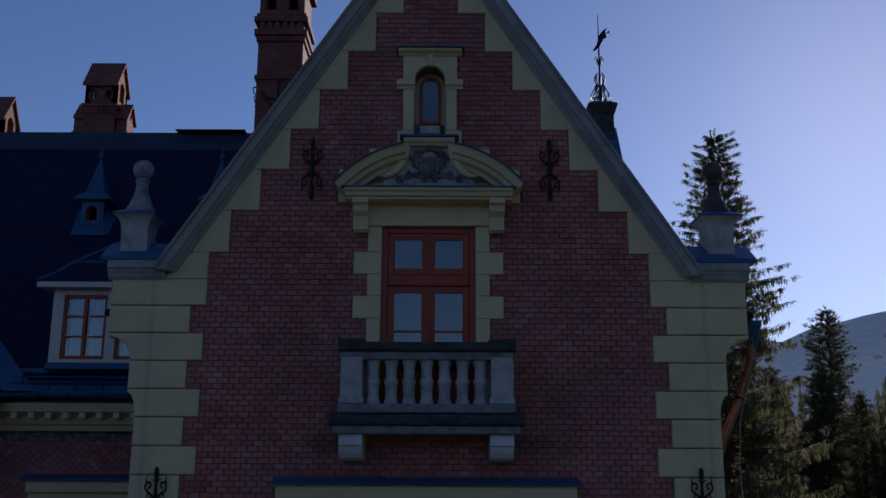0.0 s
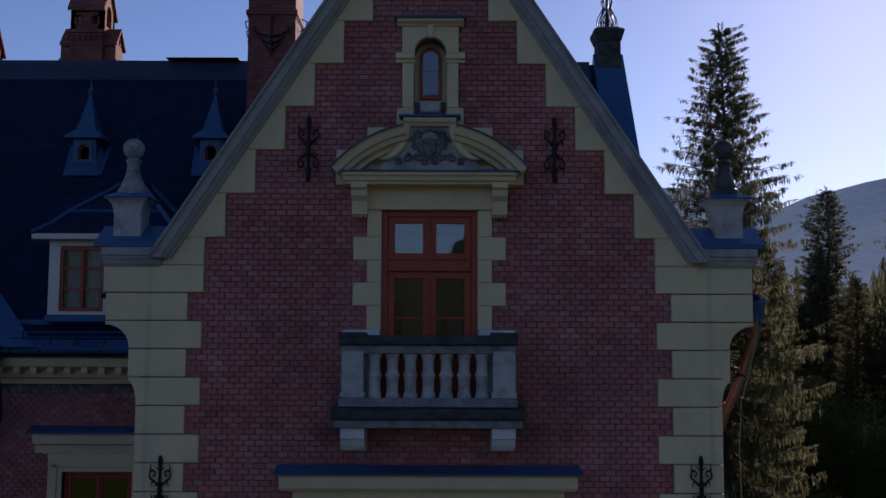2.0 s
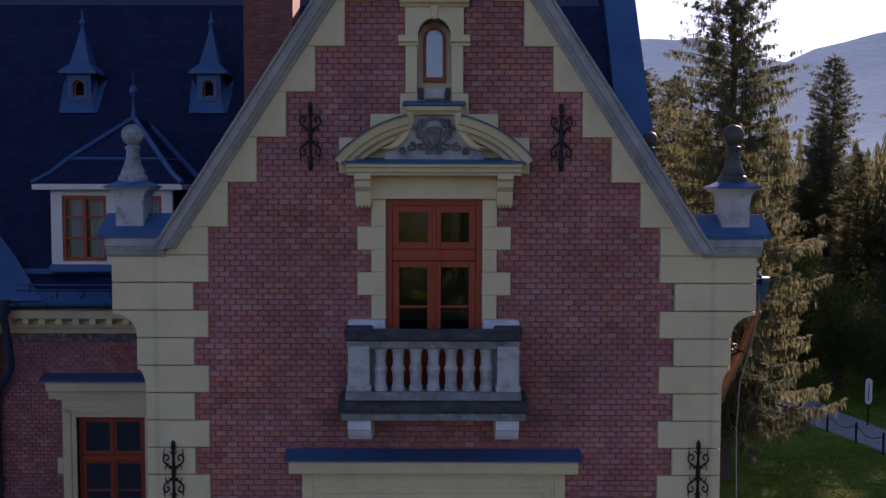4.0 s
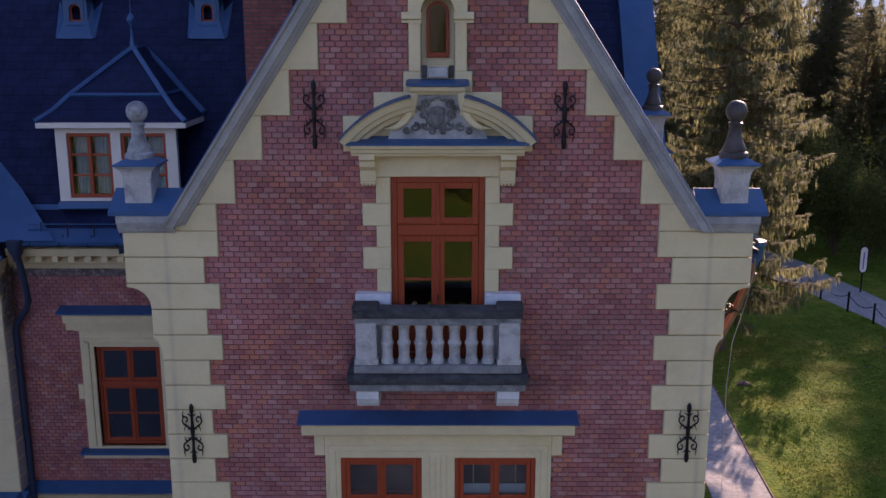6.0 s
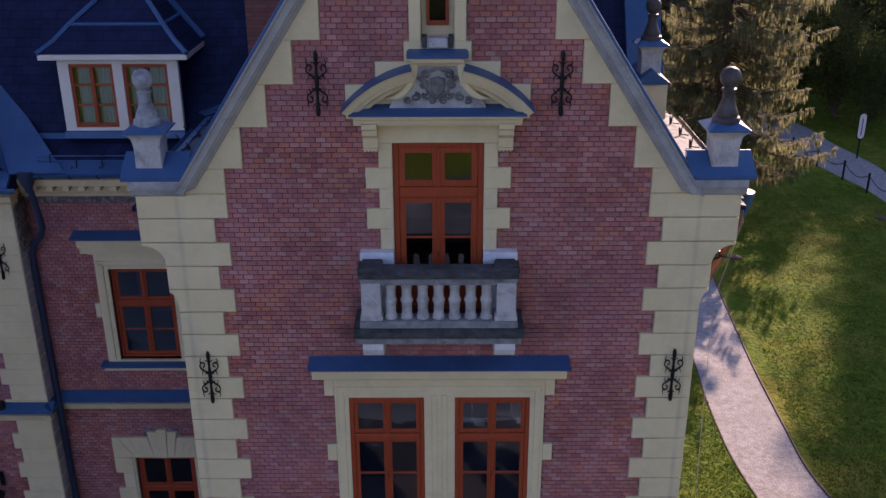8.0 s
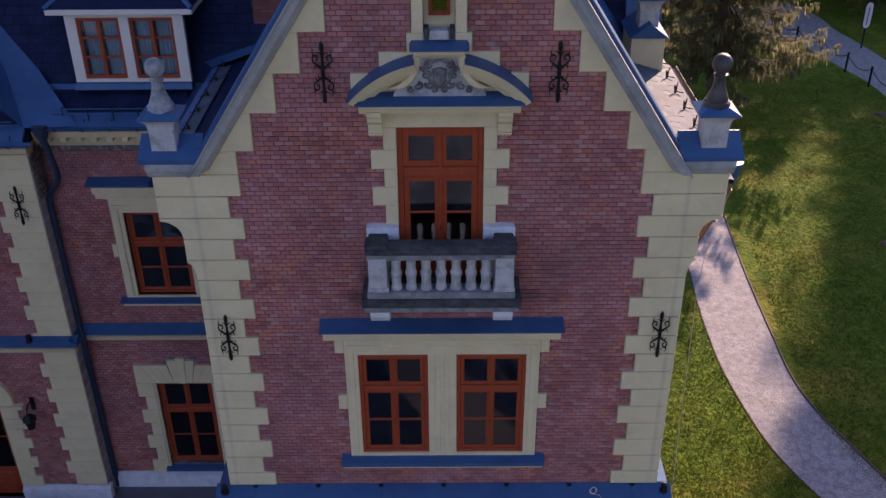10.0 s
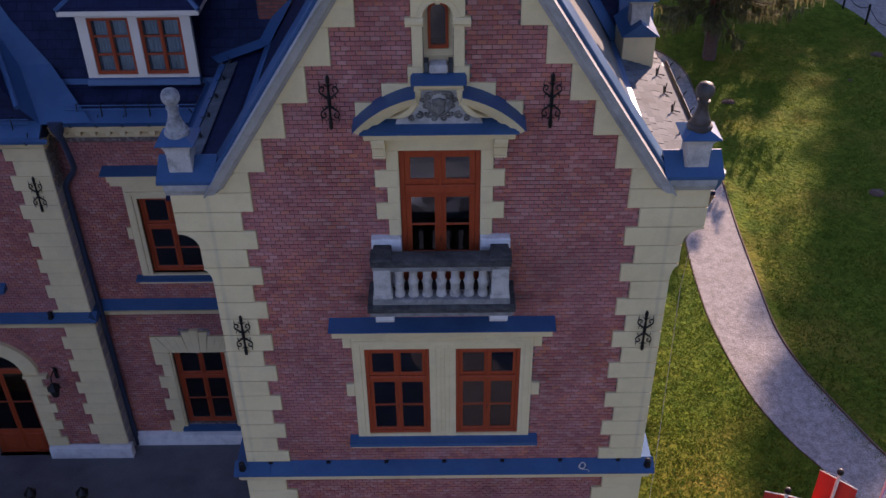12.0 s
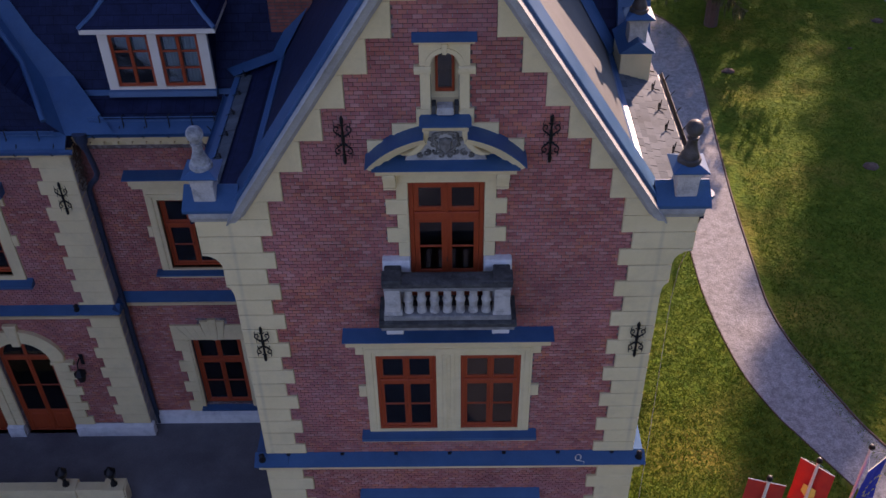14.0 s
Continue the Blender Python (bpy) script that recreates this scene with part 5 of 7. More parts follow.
pts = [Vector((-7.9 - d, main_y(10.8 + BS * d), 10.8 + BS * d)) for d in (0.0, 0.6, 1.2, 2.0, 3.0, 4.0)]
m = MB()
for a, b in zip(pts, pts[1:]):
    l = Vector((-0.3, -0.1, 0.42))
    wa, wb = (0.4 + 0.6 * max(0.0, 1 - (-7.9 - p.x) / 1.5) ** 2 for p in (a, b))
    m.add([a + Vector((wa, 0, 0.06)), a + Vector((0, -0.05, 0.05)), b + Vector((0, -0.05, 0.05)), b + Vector((wb, 0, 0.06))], [(0, 1, 2, 3)])
    m.add([a + l, a + Vector((0, -0.05, 0.05)), b + Vector((0, -0.05, 0.05)), b + l], [(0, 1, 2, 3)])
part("valley_sheet", m, ZINC, roof_bay, "wide blue sheet-metal roof valley", recalc=False)
part("verge_roll", MB().tube([p + Vector((-0.32, -0.12, 0.46)) for p in pts], 0.06, 8), ZINC, roof_bay, "rolled metal verge")
part("eave_sheet", MB().prism([(4.15, 10.66), (4.6, 11.0), (4.6, 10.9), (4.15, 10.6)], -16, -7.9, "x"), ZINC, roof_bay, "blue sheet-metal eaves")

# ---- terrace ----
structure("terrace", MB().box(-17, -3.74, -3.0, RY + 0.03, GZ - 0.2, 1.05), PAVING, "dark worn paved terrace in front of the entrance bay", "terrace")

# ---- balcony ----
balcony = thing("balcony", (0, 0, 9.7), "weathered grey stone balcony with seven balusters below the gable door", "balcony")
bz = 9.7


def at_base(mb, x=0.0, y=0.0, z=0.0):
    mb.v = [(p[0] - x, p[1] - y, p[2] - z) for p in mb.v]
    return mb


def bal(name, mb, mat, label="", smooth=False):
    return part(name, at_base(mb, 0, 0, bz), mat, balcony, label, smooth)


FY = -0.6
slab = MB()
prof = [(0.03, 10.06), (-0.62, 10.06), (-0.65, 10.075), (-0.66, 10.1), (-0.66, 10.17), (-0.6, 10.2), (0.03, 10.21)]
slab.prism(prof, -1.18, 1.18, "x")
bal("slab", slab, STONE_DARK, "blackened moulded stone slab")
bal("slab_bed", MB().box(-1.15, 1.15, -0.605, 0.03, 9.96, 10.058, 0.012), STONE_MID, "stained grey stone under the slab")
bal("kerb", MB().box(-1.09, 1.09, FY - 0.02, FY + 0.26, 10.212, 10.32, 0.012), STONE_MID, "grey stone kerb under the balusters")
for s in (-1, 1):
    bal("side_kerb", MB().box(s * 0.86, s * 1.09, FY + 0.264, 0.03, 10.212, 10.32, 0.012), STONE_DARK)
    bal("corbel", MB().prism([(0.03, 9.956), (-0.53, 9.956), (-0.53, 9.83), (-0.5, 9.81), (-0.46, 9.74), (-0.4, 9.68), (-0.3, 9.65), (0.03, 9.64)], s * 0.78, s * 1.07, "x"), PALE_STONE, "carved stone corbel")
    ped = MB().box(s * 0.79, s * 1.06, FY, FY + 0.25, 10.322, 10.90, 0.012)
    bal("pedestal", ped, STONE, "pale stone corner pedestal")
    bal("pedestal_base", MB().box(s * 0.77, s * 1.08, FY - 0.012, FY + 0.262, 10.322, 10.40, 0.01), STONE)
    bal("pedestal_cap", MB().box(s * 0.76, s * 1.10, FY - 0.035, FY + 0.28, 11.02, 11.12, 0.02), STONE_DARK, "blackened pedestal cap")
    bal("side_rail", MB().box(s * 0.78, s * 1.07, FY + 0.29, 0.03, 10.90, 11.06, 0.02), STONE_DARK, "blackened side rail")
    for k in range(2):
        y = FY + 0.36 + 0.16 * k
        bal("side_baluster", MB().lathe([(0.055, 10.322), (0.055, 10.37), (0.042, 10.40), (0.06, 10.5), (0.055, 10.6), (0.04, 10.66), (0.048, 10.7), (0.06, 10.78), (0.045, 10.85), (0.055, 10.9)], s * 0.93, y, 12), STONE, smooth=True)
bal("rail", MB().prism([(FY - 0.045, 11.06), (FY - 0.045, 10.98), (FY - 0.02, 10.962), (FY + 0.27, 10.962), (FY + 0.28, 10.98), (FY + 0.28, 11.06), (FY + 0.2, 11.085), (FY + 0.03, 11.085)], -1.09, 1.09, "x"), STONE_DARK, "blackened stone handrail")
bal("rail_bed", MB().box(-1.07, 1.07, FY + 0.004, FY + 0.246, 10.86, 10.96, 0.008), STONE_MID, "grey stone bed of the handrail")
BALUSTER = [(0.085, 0.0), (0.085, 0.05), (0.074, 0.062), (0.07, 0.1), (0.071, 0.17), (0.076, 0.235), (0.087, 0.258), (0.09, 0.272), (0.087, 0.288), (0.074, 0.305), (0.068, 0.34), (0.067, 0.4), (0.071, 0.45), (0.08, 0.488), (0.09, 0.505), (0.09, 0.54)]
bme = MB().lathe(BALUSTER, 0, 0, 16).mesh("baluster", STONE, True)
for k in range(7):
    share("baluster", bme, balcony, (-0.66 + 0.22 * k, FY + 0.125, 10.322 - bz))

# ---- stone finials on pedestals ----


def finial(x, y, z, mat, label, k=1.0):
    f = thing("finial", (x, y, z), label, "finial", "finials on the roof piers")
    part("pedestal", MB().box(-0.18, 0.18, -0.18, 0.18, -0.25, 0.5, 0.012), STONE, f, "worn pale plaster pedestal")
    m = MB().lathe([(0.182, 0.34), (0.186, 0.4), (0.2, 0.45), (0.23, 0.495), (0.27, 0.522), (0.272, 0.53)], square=True)
    part("pedestal_moulding", m, STONE, f)
    m = MB().lathe([(0.29, 0.532), (0.29, 0.55), (0.15, 0.62), (0.0, 0.625)], square=True)
    part("pedestal_cover", m, ZINC, f, "blue sheet-metal cover")
    m = MB().lathe([(0.185, 0.6), (0.19, 0.645), (0.18, 0.68), (0.15, 0.7), (0.155, 0.72), (0.125, 0.79), (0.088, 0.9), (0.078, 0.99), (0.088, 1.035), (0.098, 1.045), (0.098, 1.065), (0.072, 1.075), (0.068, 1.09),
                    (0.095, 1.112), (0.126, 1.155), (0.139, 1.215), (0.13, 1.27), (0.101, 1.318), (0.053, 1.347), (0.0, 1.355)], seg=24)
    part("ball", m, mat, f, smooth=True)
    for c in f.children:
        c.scale = (k, k, 1)
    return f


finial(-3.92, 0.17, 12.31, FINIAL_PALE, "grey and white weathered stone ball finial on a pedestal")
finial(3.88, 0.17, 12.32, FINIAL_STONE, "dark brown stone ball finial on a pale pedestal")
finial(3.84, 5.12, 12.52, FINIAL_STONE, "dark brown stone ball finial on the rear roof pier")
m = MB().box(3.52, 4.14, 4.78, 5.7, 11.0, 12.38, 0.01)
rear_pier = part("rear_pier", m, CREAM)
tagged(rear_pier, "small gabled plaster pier at the foot of the end gable", "pier", "", "structure")
m = MB()
yy0, yy1 = 4.72, 5.8
m.add([(3.47, yy0, 12.39), (4.2, yy0, 12.39), (3.84, yy0, 12.66), (3.47, yy1, 12.39), (4.2, yy1, 12.39), (3.84, yy1, 12.66)], [(0, 1, 2), (3, 4, 5), (0, 2, 5, 3), (1, 2, 5, 4), (0, 1, 4, 3)])
part("gabled_cover", m, ZINC, rear_pier, "blue gabled sheet-metal cover")

# ---- wrought-iron wall anchors ----


def anchor_mesh():
    """A forged bar with club ends and a swelling, and two pairs of scrolls with flame-like leaves."""
    m = MB()
    m.tube([(0, -0.02, z) for z in (0.0, 0.03, 0.1, 0.16, 0.3, 0.4, 0.46, 0.52, 0.62, 0.72, 0.76, 0.83, 0.87)],
           [0.02, 0.03, 0.032, 0.022, 0.018, 0.027, 0.03, 0.025, 0.017, 0.018, 0.03, 0.03, 0.012], 8)
    for s in (-1, 1):
        for z0, up in ((0.37, -1), (0.5, 1)):
            c = Vector((0.118, -0.02, 0.135))
            pts, rad = [(0.01, -0.02, -0.01), (0.05, -0.02, 0.01), (0.1, -0.02, 0.05)], [0.016, 0.015, 0.014]
            for k in range(15):
                w = -0.9 + k / 14 * 5.6
                r = 0.068 * (1 - 0.68 * k / 14)
                pts.append((c.x + r * math.cos(w), c.y, c.z + r * math.sin(w)))
                rad.append(0.0135 - 0.003 * k / 14)
            rad[-1] = 0.018
            m.tube([(s * x, y, z0 + up * z) for x, y, z in pts], rad, 6)
            for leaf in ([(0.16, 0.18), (0.172, 0.215), (0.155, 0.25), (0.165, 0.275)], [(0.1, 0.055), (0.135, 0.03), (0.15, -0.005), (0.145, -0.03)], [(0.03, 0.03), (0.07, 0.0), (0.1, -0.005)], [(0.01, 0.19), (0.05, 0.215), (0.085, 0.225)]):
                n = len(leaf)
                m.tube([(s * x, -0.02, z0 + up * z) for x, z in leaf], [0.014 - 0.011 * k / (n - 1) for k in range(n)], 5)
    return m


am_ = anchor_mesh()
am_.v = [(x * (0.74 if abs(x) > 0.04 else 1.0), y, z) for x, y, z in am_.v]
am = am_.mesh("wall_anchor", IRON, True)
for x, y, z in ((-1.585, -0.004, 13.07), (1.625, -0.004, 13.06), (-3.39, -0.03, 8.69), (3.445, -0.03, 8.71), (-8.485, 4.622, 8.63)):
    a = new("wall_anchor", am)
    a.location = (x, y, z)
    tagged(a, "black wrought-iron wall anchor with four scrolls" + (" on the brick gable" if z > 13 else " on cream quoins"), "wall anchor", "wall anchors on the facade")

# ---- dormer ----
DX, DY = -5.98, 5.4
dormer = thing("dormer", (-5.945, 5.2, 11.39), "white dormer with two red-brown windows and blue hipped roof", "dormer")


def dm(name, mb, mat, label="", smooth=False, recalc=True, par=None):
    return part(name, at_base(mb, DX, DY, 11.35), mat, par or dormer, label, smooth, recalc)


wx = (-6.88, -6.07, -5.89, -5.06)
dm("front", plate_with_holes(rect(-7.08, -4.86, 11.4, 12.76), [rect(wx[0], wx[1], 11.46, 12.66), rect(wx[2], wx[3], 11.46, 12.66)], DY, DY + 0.12), WHITE)
dm("sill_sheet", MB().prism([(DY + 0.1, 11.42), (DY - 0.06, 11.38), (DY - 0.1, 11.28), (DY - 0.08, 11.26), (DY + 0.1, 11.26)], -7.1, -4.84, "x"), ZINC, "blue sheet-metal apron")
for s in (-1, 1):
    x = DX + s * 1.04
    dm("cheek", MB().prism([(DY + 0.12, 11.4), (DY + 0.12, 12.76), (DY + 1.35, 12.76)], x - 0.06, x + 0.06, "x"), SLATE)
dm("eaves_board", MB().box(-7.34, -4.62, DY - 0.2, DY + 1.2, 12.765, 12.87, 0.01), WHITE, "white eaves board")
# hipped roof with a bell-cast foot
A0, A1 = 13.33, 14.15
ex, ey = 1.36, DY - 0.2
mx, my = 0.86, DY + 0.28
ty = DY + 1.4
m = MB()
back = DY + 3.2
lo = [(DX - ex, ey, 12.875), (DX + ex, ey, 12.875), (DX + ex, back, 12.875), (DX - ex, back, 12.875)]
mi = [(DX - mx, my, A0), (DX + mx, my, A0), (DX + mx, back, A0), (DX - mx, back, A0)]
tp = [(DX, ty, A1), (DX, back, A1)]
m.add(lo + mi + tp, [(0, 1, 5, 4), (1, 2, 6, 5), (3, 0, 4, 7), (4, 5, 8), (5, 6, 9, 8), (7, 4, 8, 9), (0, 1, 2, 3), (2, 3, 7, 9, 6)])
dm("roof", m, SLATE, "dark slate hipped roof")
for s in (-1, 1):
    hip = [Vector((DX + s * ex, ey, 12.89)), Vector((DX + s * (ex + mx) / 2, (ey + my) / 2, 13.07)), Vector((DX + s * mx, my, A0 + 0.01)), Vector((DX, ty, A1 + 0.02))]
    mm = MB()
    for a, b in zip(hip, hip[1:]):
        mm.tube([a, b], 0.05, 6)
    dm("hip_sheet", mm, ZINC, "blue rolled hip sheet", par=None)
    dm("rear_valley", MB().tube([(DX + s * ex, 6.58, 12.93), (DX + s * mx, 6.93, A0 + 0.05), (DX, 7.56, A1 + 0.04)], 0.06, 6), ZINC, "blue sheet-metal valley")
dm("roof_band", MB().tube([(DX - mx, my - 0.01, A0 + 0.005), (DX + mx, my - 0.01, A0 + 0.005)], 0.035, 6), ZINC, "blue strip across the dormer roof")
dm("side_band", MB().tube([(DX + mx, my - 0.01, A0 + 0.005), (DX + mx, back - 0.6, A0 + 0.005)], 0.035, 6), ZINC, "blue strip across the dormer roof")
dm("ridge", MB().tube([(DX, ty, A1 + 0.01), (DX, back, A1 + 0.01)], 0.05, 6), ZINC, "blue ridge roll")
dm("spike", MB().lathe([(0.07, A1), (0.03, A1 + 0.25), (0.025, A1 + 0.42), (0.08, A1 + 0.5), (0.085, A1 + 0.55), (0.05, A1 + 0.62), (0.012, A1 + 0.66), (0.006, A1 + 0.9)], DX, ty, 10), ZINC, "blue metal spike with a ball", smooth=True)


def dormer_sash(x0, x1):
    w = dm("window", MB().box(x0, x0 + 0.06, DY + 0.03, DY + 0.1, 11.46, 12.66, 0.006).box(x1 - 0.06, x1, DY + 0.03, DY + 0.1, 11.46, 12.66, 0.006)
           .box(x0 + 0.06, x1 - 0.06, DY + 0.03, DY + 0.1, 11.46, 11.53, 0.006).box(x0 + 0.06, x1 - 0.06, DY + 0.03, DY + 0.1, 12.59, 12.66, 0.006)
           .box((x0 + x1) / 2 - 0.035, (x0 + x1) / 2 + 0.035, DY + 0.02, DY + 0.09, 11.53, 12.59, 0.006)
           .box(x0 + 0.06, x1 - 0.06, DY + 0.045, DY + 0.085, 11.86, 11.9).box(x0 + 0.06, x1 - 0.06, DY + 0.045, DY + 0.085, 12.24, 12.28), WOOD, "red-brown casement")
    p = dm("pane", MB().box(x0 + 0.05, x1 - 0.05, DY + 0.06, DY + 0.064, 11.52, 12.6), GLASS, "clear window glass", par=w)
    p.visible_shadow = False
    for a, b in ((0.08, 0.42), (0.56, 0.92)):
        n = 18
        pts = [(x0 + (x1 - x0) * (a + (b - a) * i / n), DY + 0.2 + 0.03 * math.sin(i * 1.5 + a * 9)) for i in range(n + 1)]
        dm("curtain", MB().add([(x, y, z) for z in (11.46, 12.66) for x, y in pts], [(i, i + 1, n + 2 + i, n + 1 + i) for i in range(n)]), CURTAIN, "pale gathered curtain", True, False, w)


dormer_sash(wx[0], wx[1])
dormer_sash(wx[2], wx[3])
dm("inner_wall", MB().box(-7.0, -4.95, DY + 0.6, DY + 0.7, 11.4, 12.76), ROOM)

# ---- roof ventilators ----


def ventilator(x):
    y, z = 7.42, 14.4
    v = thing("roof_ventilator", (x, y, z), "blue sheet-metal roof ventilator with a pointed cap", "roof ventilator", "ventilators on the main roof")
    m = MB()
    for sx in (-1, 1):
        m.add([(sx * 0.24, 0.03, 0.3), (sx * 0.36, -0.1, -0.04), (sx * 0.42, 0.0, 0.0), (sx * 0.46, 0.56, 0.87), (sx * 0.24, 0.5, 0.76)], [(0, 1, 2, 3, 4)])
    m.add([(-0.24, 0.03, 0.3), (0.24, 0.03, 0.3), (0.36, -0.1, -0.04), (-0.36, -0.1, -0.04)], [(0, 1, 2, 3)])
    part("apron", m, ZINC, v, "flared sheet-metal apron", recalc=False)
    part("body", plate_with_holes(rect(-0.24, 0.24, 0.05, 0.78), [arch(0, 0.12, 0.3, 0.52, 8)], 0.04, 0.08), ZINC, v)
    part("surround", plate_with_holes(rect(-0.18, 0.18, 0.24, 0.7), [arch(0, 0.12, 0.3, 0.52, 8)], 0.015, 0.038), ZINC, v, "raised metal surround")
    part("opening_frame", plate_with_holes(arch(0, 0.125, 0.295, 0.52, 8), [arch(0, 0.085, 0.33, 0.52, 8)], 0.085, 0.11), WOOD, v, "red-brown wooden frame of the opening")
    for sx in (-0.22, 0.22):
        part("side", MB().box(sx - 0.02, sx + 0.02, 0.082, 0.8, 0.05, 0.78), ZINC, v)
    # dark-coloured panel stands in for the shade within the opening
    part("back", MB().box(-0.198, 0.198, 0.5, 0.52, 0.1, 0.78), BARK, v, "dark panel for the shade inside")
    part("sill", MB().box(-0.19, 0.19, -0.02, 0.038, 0.2, 0.238, 0.008), ZINC, v)
    part("cap", MB().lathe([(0.38, 0.76), (0.38, 0.80), (0.2, 0.98), (0.11, 1.35), (0.03, 1.7), (0.02, 1.78)], 0, 0.3, square=True), ZINC, v, "pointed metal cap")
    part("knob", MB().lathe([(0.02, 1.76), (0.06, 1.82), (0.06, 1.86), (0.02, 1.92), (0.008, 2.1)], 0, 0.3, 8), ZINC, v, smooth=True)
    return v


ventilator(-7.33)
ventilator(-4.68)

# ---- chimneys ----


def house_chimney(x, y, z, w, d, h, label, side=False):
    """A chimney crowned by a small gabled hood with arched openings."""
    c = thing("chimney", (x, y, z), label, "chimney", "chimneys on the main roof")
    part("shaft", MB().box(-w / 2, w / 2, -d / 2, d / 2, -0.6, h, 0.01), BRICK_DARK, c)
    part("cornice", MB().box(-w / 2 - 0.03, w / 2 + 0.03, -d / 2 - 0.03, d / 2 + 0.03, h, h + 0.07, 0.01).box(-w / 2 - 0.055, w / 2 + 0.055, -d / 2 - 0.055, d / 2 + 0.055, h + 0.07, h + 0.16, 0.01), BRICK_DARK, c)
    for k in range(6):
        xx = -w / 2 + w * (k + 0.5) / 6
        part("dentil", MB().box(xx - 0.04, xx + 0.04, -d / 2 - 0.03, -d / 2, h - 0.09, h - 0.002), BRICK_DARK, c)
        part("dentil", MB().box(w / 2, w / 2 + 0.03, xx * d / w - 0.04, xx * d / w + 0.04, h - 0.09, h - 0.002), BRICK_SIDE, c)
    h2 = h + 0.16
    hh = 0.55
    m = plate_with_holes(rect(-w / 2, w / 2, h2, h2 + hh), [arch(-w / 4, 0.1, h2 + 0.12, h2 + 0.25, 8), arch(w / 4, 0.1, h2 + 0.12, h2 + 0.25, 8)], -d / 2, -d / 2 + 0.12)
    m2 = plate_with_holes(rect(-w / 2, w / 2, h2, h2 + hh), [arch(-w / 4, 0.1, h2 + 0.12, h2 + 0.25, 8), arch(w / 4, 0.1, h2 + 0.12, h2 + 0.25, 8)], d / 2 - 0.12, d / 2)
    part("hood", m, BRICK_DARK, c), part("hood", m2, BRICK_DARK, c)
    for s in (-1, 1):
        g = plate_with_holes([(-d / 2, h2), (d / 2, h2), (d / 2, h2 + hh), (0, h2 + hh + 0.55), (-d / 2, h2 + hh)], [arch(0, 0.16, h2 + 0.15, h2 + 0.5, 8)], s * w / 2, s * (w / 2 - 0.12))
        g.v = [(b, a, z_) for a, b, z_ in g.v]
        part("gable", g, BRICK_SIDE, c)
    e, ex_ = 0.08, 0.05
    for s in (-1, 1):
        part("hood_roof", MB().prism([(s * (d / 2 + e), h2 + hh - 0.12), (0, h2 + hh + 0.58), (0, h2 + hh + 0.66), (s * (d / 2 + e), h2 + hh - 0.04)], -w / 2 - ex_, w / 2 + ex_, "x"), BRICK_DARK, c, "small tiled hood roof")
    if side:
        for s in (-1, 1):
            x0, x1 = sorted((s * (w / 2 + 0.002), s * (w / 2 + 0.26)))
            part("side_flue", MB().box(x0, x1, -d * 0.33, d * 0.33, -0.6, h - 0.12, 0.01), BRICK_SIDE, c)
            part("side_cornice", MB().box(x0 - 0.03 * (s < 0), x1 + 0.03 * (s > 0), -d * 0.33 - 0.03, d * 0.33 + 0.03, h - 0.57, h - 0.49, 0.008), BRICK_SIDE, c)
            for k in range(4):
                yy = d * 0.33 * (k - 1.5) / 2
                o = s * (w / 2 + 0.26)
                part("side_dentil", MB().box(min(o, o + s * 0.025), max(o, o + s * 0.025), yy - 0.035, yy + 0.035, h - 0.65, h - 0.575), BRICK_SIDE, c)
            front = plate_with_holes([(-d * 0.33, h - 0.118), (d * 0.33, h - 0.118), (0, h + 0.22)], [arch(0, 0.05, h - 0.1, h - 0.02, 6)], s * (w / 2 + 0.2), s * (w / 2 + 0.26))
            front.v = [(q, p, z_) for p, q, z_ in front.v]
            part("side_gable", front, BRICK_SIDE, c)
            for t in (-1, 1):
                part("side_hood", MB().prism([(t * (d * 0.33 + 0.07), h - 0.19), (0, h + 0.23), (0, h + 0.29), (t * (d * 0.33 + 0.07), h - 0.13)], x0, x1 + 0.05 * (s > 0) if s > 0 else x1, "x"), BRICK_DARK, c, "small hood roof of the side flue")
    return c


house_chimney(-8.06, 9.65, 17.04, 0.75, 0.76, 0.88, "red brick chimney with a gabled hood and side flues", True)
house_chimney(-10.7, 9.65, 16.75, 0.75, 0.76, 0.28, "low red brick chimney with a gabled hood")
CX, CY = -3.2, 6.5
ch = thing("chimney", (CX, CY, 11.4), "tall red brick chimney with moulded brick collars", "chimney", "chimneys on the main roof")
W2, D2 = 0.465, 0.48
part("shaft", MB().box(-W2, W2, -D2, D2, 0.0, 7.2, 0.012), BRICK_DARK, ch)
for z0, z1, o in ((5.88, 5.93, 0.02), (5.93, 6.04, 0.04), (6.78, 6.9, 0.04), (6.9, 7.04, 0.08), (7.2, 7.32, 0.09), (7.32, 7.41, 0.05)):
    part("collar", MB().box(-W2 - o, W2 + o, -D2 - o, D2 + o, z0, z1, 0.015), BRICK_DARK, ch)
for k in range(6):
    xx = -W2 + 2 * W2 * (k + 0.5) / 6
    part("dentil", MB().box(xx - 0.045, xx + 0.045, -D2 - 0.06, -D2 + 0.01, 7.042, 7.198), BRICK_DARK, ch)
openings = [arch(q, 0.1, 7.5, 7.75, 8) for q in (-0.23, 0.23)]
for y0 in (-D2, D2 - 0.12):
    part("head", plate_with_holes(rect(-W2, W2, 7.41, 8.1), openings, y0, y0 + 0.12), BRICK_DARK, ch)
for sx in (-W2, W2 - 0.12):
    part("head_side", MB().box(sx, sx + 0.12, -D2 + 0.122, D2 - 0.122, 7.41, 8.1), BRICK_SIDE, ch)
